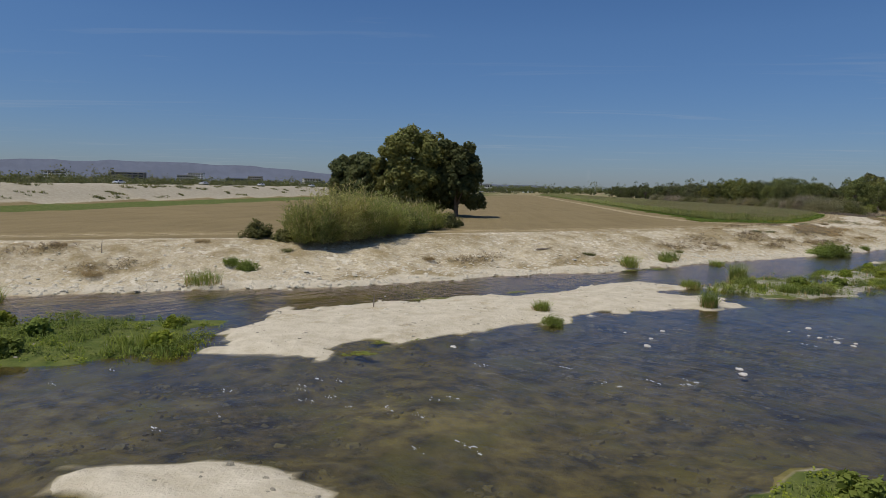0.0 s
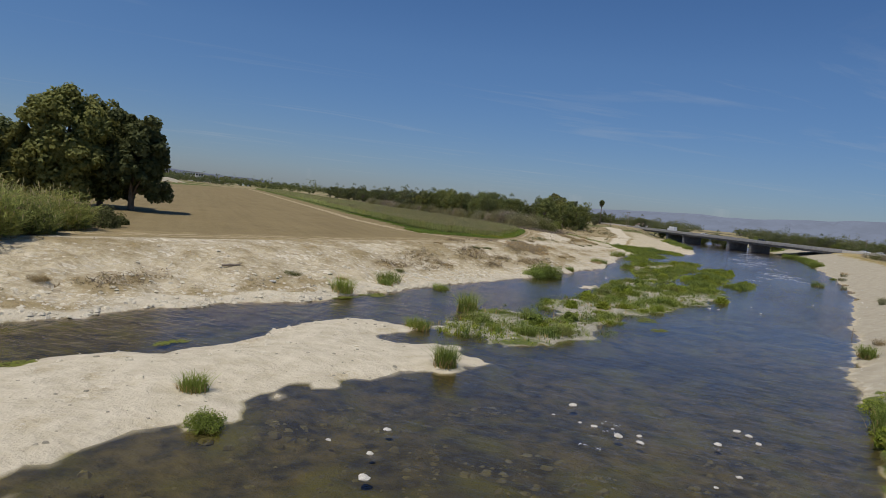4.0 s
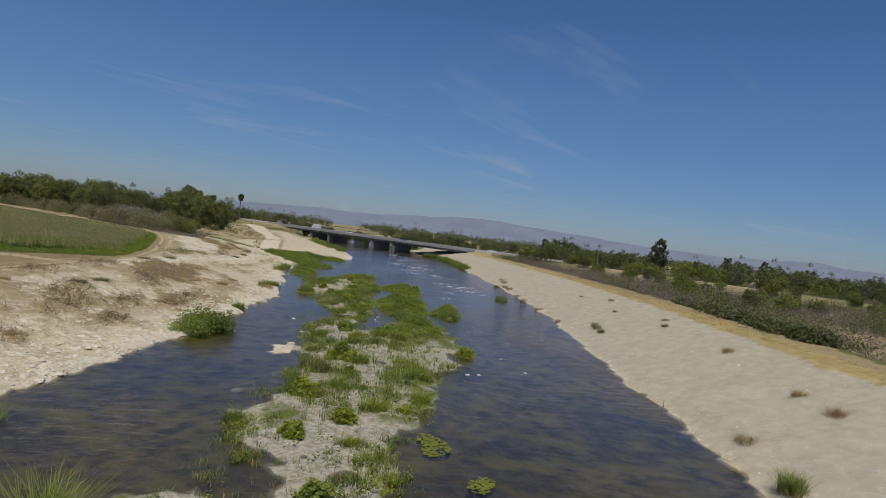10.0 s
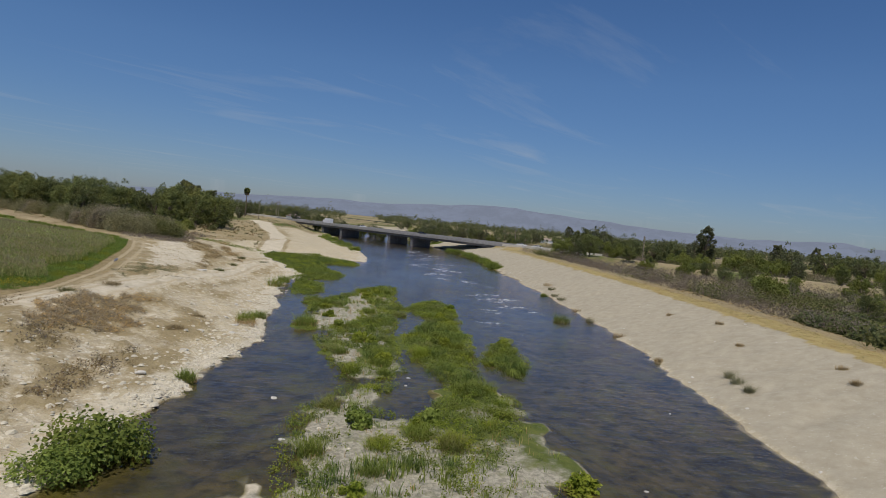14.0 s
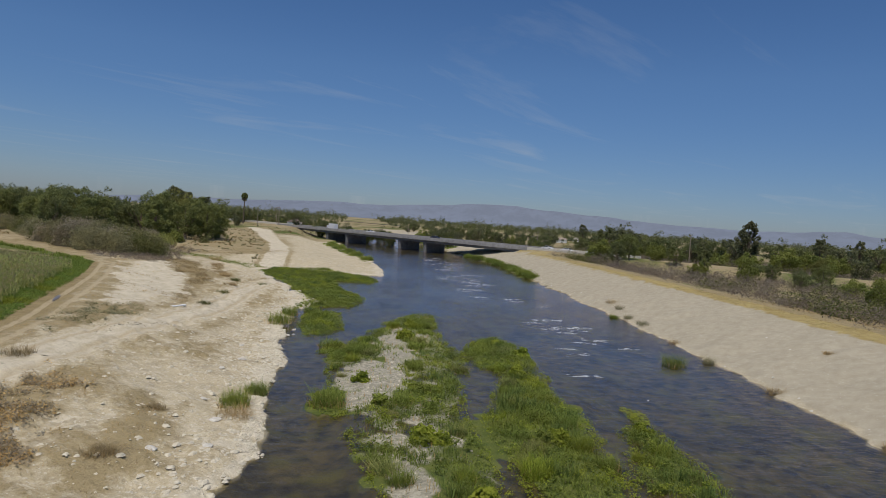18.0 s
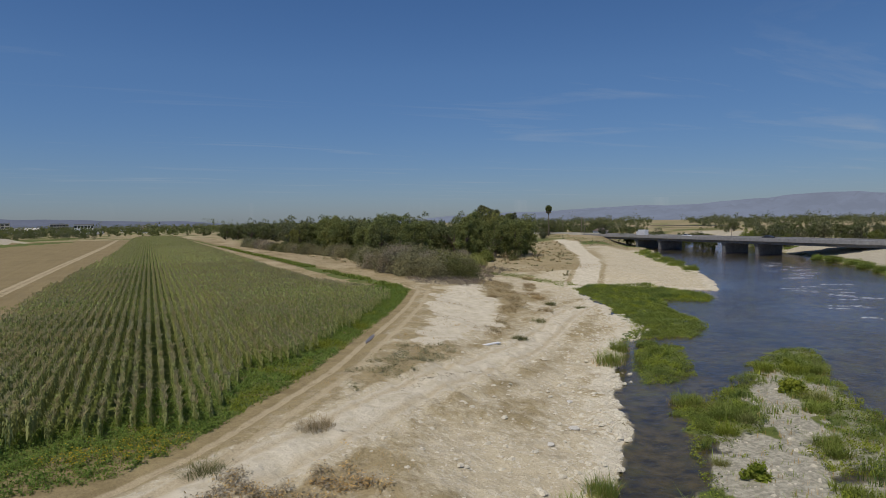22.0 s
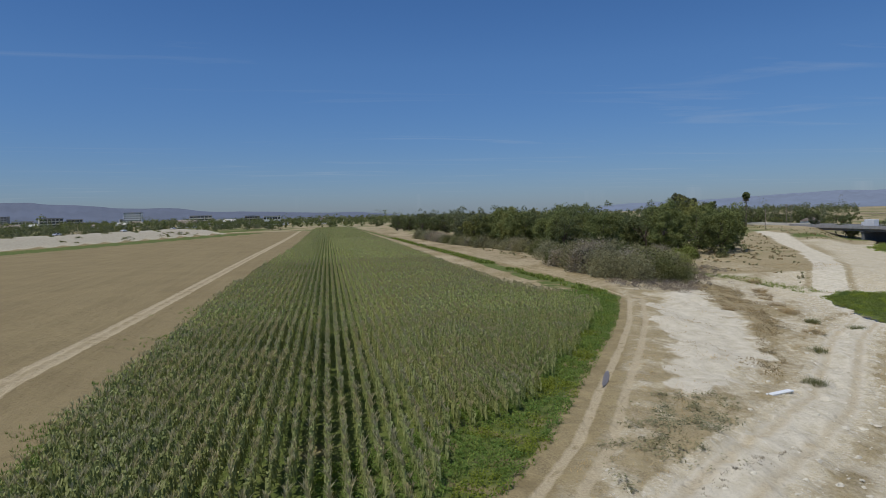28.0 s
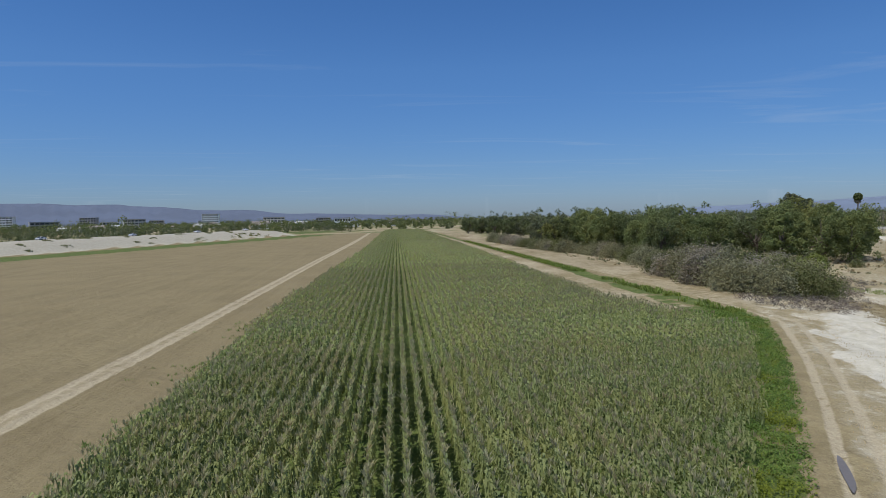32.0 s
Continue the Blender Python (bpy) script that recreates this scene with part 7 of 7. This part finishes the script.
# ---- distance ----
def far_trees(name, label, mats, seed, count, a0, a1, r0, r1, tall, leaf=1.1, per=12):
    rng = np.random.default_rng(seed)
    ang, r = np.radians(rng.uniform(a0, a1, count)), np.sqrt(rng.uniform(r0 * r0, r1 * r1, count))
    x, y = 60 - r * np.sin(ang), 105 + r * np.cos(ang)
    dv, sv = seg_dist(x, y, LEVEE_FOOT)
    dh, _ = seg_dist(x, y, [ROAD_A, ROAD_B])
    dw, sw = seg_dist(x, y, RIGHT_WATER)
    dl, sl = seg_dist(x, y, LEFT_WATER)
    ok = ((y > 640) | (x > 300) | ((sv > 0) & (dv > 38))) & (dh > 14) & ((sw < 0) | (sl > 0)) & (dw > 15) & (dl > 15)
    x, y, r = x[ok], y[ok], r[ok]
    n = len(x)
    z = heights(x, y)
    h = tall * rng.uniform(0.45, 1.15, n) * np.where(rng.uniform(0, 1, n) < 0.06, 1.5, 1.0)
    thin = np.where(rng.uniform(0, 1, n) < 0.25, 0.45, 1.0)
    k = 4
    off = np.clip(rng.normal(0, 0.22, (n, k, 3)), -0.28, 0.28) * np.stack([h * thin * 0.9, h * thin * 0.9, h * 0.8], 1)[:, None, :]
    p = np.stack([x, y, z + 0.5 * h], 1)[:, None, :] + off
    p[:, :, 2] = np.maximum(p[:, :, 2], z[:, None] + 0.1 * h[:, None])
    v, f = leaf_cards(rng, p.reshape(-1, 3), np.repeat(0.19 * h, k), leaf, per, 0.3, 1.3)
    half = (len(f) // 2) * 4
    t = thing(name, label, "trees", kind="stuff")
    piece("crowns", mesh_of("crowns", v[:half], f[: half // 4], mats[0]), t)
    piece("crowns", mesh_of("crowns", v[half:], f[: len(f) - half // 4], mats[1]), t)


far_trees("far_woods", "dark belts of distant trees about the town", (M_WOOD, M_TREE_DARK), 81, 2800, -14, 60, 560, 1500, 12.5)
far_trees("far_woods", "dense dark trees behind the pale levee", (M_TREE_DARK, M_EUCA), 84, 2000, 2, 85, 160, 720, 10.0, 0.65, 16)
far_trees("far_woods", "scattered dark trees beyond the highway", (M_TREE_DARK, M_EUCA), 87, 620, -100, -28, 420, 800, 10, 0.5, 34)
far_trees("far_woods", "distant scattered trees beyond the highway", (M_TREE_DARK, M_EUCA), 82, 2600, -100, -28, 800, 1600, 16)
far_trees("far_woods", "green trees and brush beyond the bridge", (M_TREE_DARK, M_WOOD), 85, 420, -80, -22, 270, 620, 5.5, 0.34, 40)
far_trees("far_woods", "olive brush on the highway's embankment", (M_TREE_DARK, M_SCRUB_GREEN), 86, 420, -50, -28, 300, 640, 4.0, 0.34, 34)
far_trees("far_woods", "hazy belts of trees on the far plain", (M_TREE_DARK, M_EUCA), 83, 600, -110, 60, 1300, 2100, 13)


def office(x, y, w, d, h, floors, turn, label, mat):
    b = thing("office_building", label, "building", (x, y, height_at(x, y)), "town buildings")
    b.rotation_euler.z = radians(turn)
    block(b, "wall", -w / 2, -d / 2, -0.5, w / 2, d / 2, h, mat)
    block(b, "roof", -w / 2 - 0.3, -d / 2 - 0.3, h, w / 2 + 0.3, d / 2 + 0.3, h + 0.9, M_CONCRETE)
    for k in range(floors):
        z = (k + 0.35) * h / floors
        for j in range(6):
            x0 = -w / 2 + (j + 0.12) * w / 6
            block(b, "window", x0, -d / 2 - 0.06, z, x0 + 0.76 * w / 6, -d / 2 + 0.1, z + 0.5 * h / floors, M_GLASS)


office(-573, 1300, 30, 20, 24, 6, 12, "white office tower behind the trees", M_WHITE)
office(-256, 1400, 30, 20, 24, 6, 5, "white office block among distant trees", M_WHITE)
office(-720, 1080, 34, 22, 20, 4, 20, "white low office block beyond the levee", M_WHITE)
office(-600, 1090, 54, 22, 20, 5, 16, "dark glazed office block beyond the levee", M_CONCRETE_DARK)
office(-520, 1500, 30, 20, 22, 5, 8, "grey office block among distant trees", M_CONCRETE)

for k in range(11):
    a, r = math.radians(3 + 3.3 * k + 1.7 * math.sin(5 * k)), 930 + 70 * ((k * 5) % 8)
    office(60 - r * math.sin(a), 105 + r * math.cos(a), 22 + 5 * (k % 4), 16, 12 + 1.5 * (k % 3), 2 + k % 3, math.degrees(a) + 9 * math.sin(3 * k), "low pale commercial building among distant trees", (M_WHITE, M_CONCRETE, M_STONE)[k % 3])


def house(label, wall_mat, roof_mat):
    h = thing("house", label, "house", group="town houses")
    block(h, "wall", -6, -4.5, -0.3, 6, 4.5, 3.6, wall_mat)
    bm = bmesh.new()
    a = [bm.verts.new(p) for p in ((-6.6, -5.2, 3.6), (6.6, -5.2, 3.6), (6.6, 5.2, 3.6), (-6.6, 5.2, 3.6), (-6.6, 0, 6.0), (6.6, 0, 6.0))]
    for q in ((0, 1, 5, 4), (2, 3, 4, 5), (0, 4, 3), (1, 2, 5), (3, 2, 1, 0)):
        bm.faces.new([a[i] for i in q])
    part("roof", bm, roof_mat, h)
    for j in (-3.6, 0.0, 3.6):
        pane = block(h, "window", j - 0.7, -4.56, 1.1, j + 0.7, -4.4, 2.4, M_GLASS)
        block(pane, "sill", j - 0.85, -4.68, 0.98, j + 0.85, -4.4, 1.098, M_CONCRETE)
    return h


M_ROOF = plain_material("tile_roof", (0.26, 0.20, 0.17), (0.40, 0.33, 0.28), 0.7)
h1, h2 = house("pale house among distant trees", M_WHITE, M_ROOF), house("pale house with a white roof in the town", M_WHITE, M_STONE)
rng = np.random.default_rng(91)
for k in range(44):
    a, r = math.radians(rng.uniform(-4, 40)), rng.uniform(820, 1500)
    plant_at((h1, h2)[k % 2], 60 - r * math.sin(a), 105 + r * math.cos(a), rng.uniform(0, 6.28), rng.uniform(0.9, 1.7), 0.1)
for k, (x, y) in enumerate(((300, 388), (388, 136), (520, 330), (610, 360), (560, 240))):
    plant_at((h1, h2)[k % 2], x, y, k + 0.6, 0.7, 0.1)


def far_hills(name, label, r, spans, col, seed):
    """A low range of hills, with its haze put into the emission colour."""
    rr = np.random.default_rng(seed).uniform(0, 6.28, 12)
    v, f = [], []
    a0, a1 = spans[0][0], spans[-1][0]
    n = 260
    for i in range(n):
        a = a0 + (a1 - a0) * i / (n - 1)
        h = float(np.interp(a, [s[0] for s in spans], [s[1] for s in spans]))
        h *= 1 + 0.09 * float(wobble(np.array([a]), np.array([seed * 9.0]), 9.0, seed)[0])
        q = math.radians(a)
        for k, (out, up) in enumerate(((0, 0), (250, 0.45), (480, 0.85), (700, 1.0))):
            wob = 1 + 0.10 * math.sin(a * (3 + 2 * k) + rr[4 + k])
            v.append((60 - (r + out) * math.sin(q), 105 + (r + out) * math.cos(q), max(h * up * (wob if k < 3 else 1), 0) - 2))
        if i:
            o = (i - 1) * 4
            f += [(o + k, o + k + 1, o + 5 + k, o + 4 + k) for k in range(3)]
    m = Mat("haze_glow_" + name, 0.95, 0.0)
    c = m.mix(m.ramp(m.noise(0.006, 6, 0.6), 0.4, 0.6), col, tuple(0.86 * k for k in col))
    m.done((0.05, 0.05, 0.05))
    # the distance haze is painted as a glow over a near-black base
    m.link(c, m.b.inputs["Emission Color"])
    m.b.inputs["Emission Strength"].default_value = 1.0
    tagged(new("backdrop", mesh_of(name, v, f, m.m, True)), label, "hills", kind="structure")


far_hills("hills", "low wooded hills behind the town, haze painted blue-grey", 3000, [(-10, 5), (-4, 30), (2, 38), (8, 52), (14, 78), (20, 98), (26, 118), (32, 104), (38, 92), (50, 100), (70, 60)], (0.085, 0.105, 0.165), 5)
far_hills("mountains", "mountains beyond the plain, haze painted pale mauve", 3700, [(-110, 60), (-100, 96), (-92, 88), (-84, 104), (-78, 84), (-70, 96), (-62, 128), (-56, 142), (-50, 112), (-45, 90), (-40, 92), (-34, 66), (-28, 50), (-22, 20)], (0.140, 0.174, 0.255), 6)
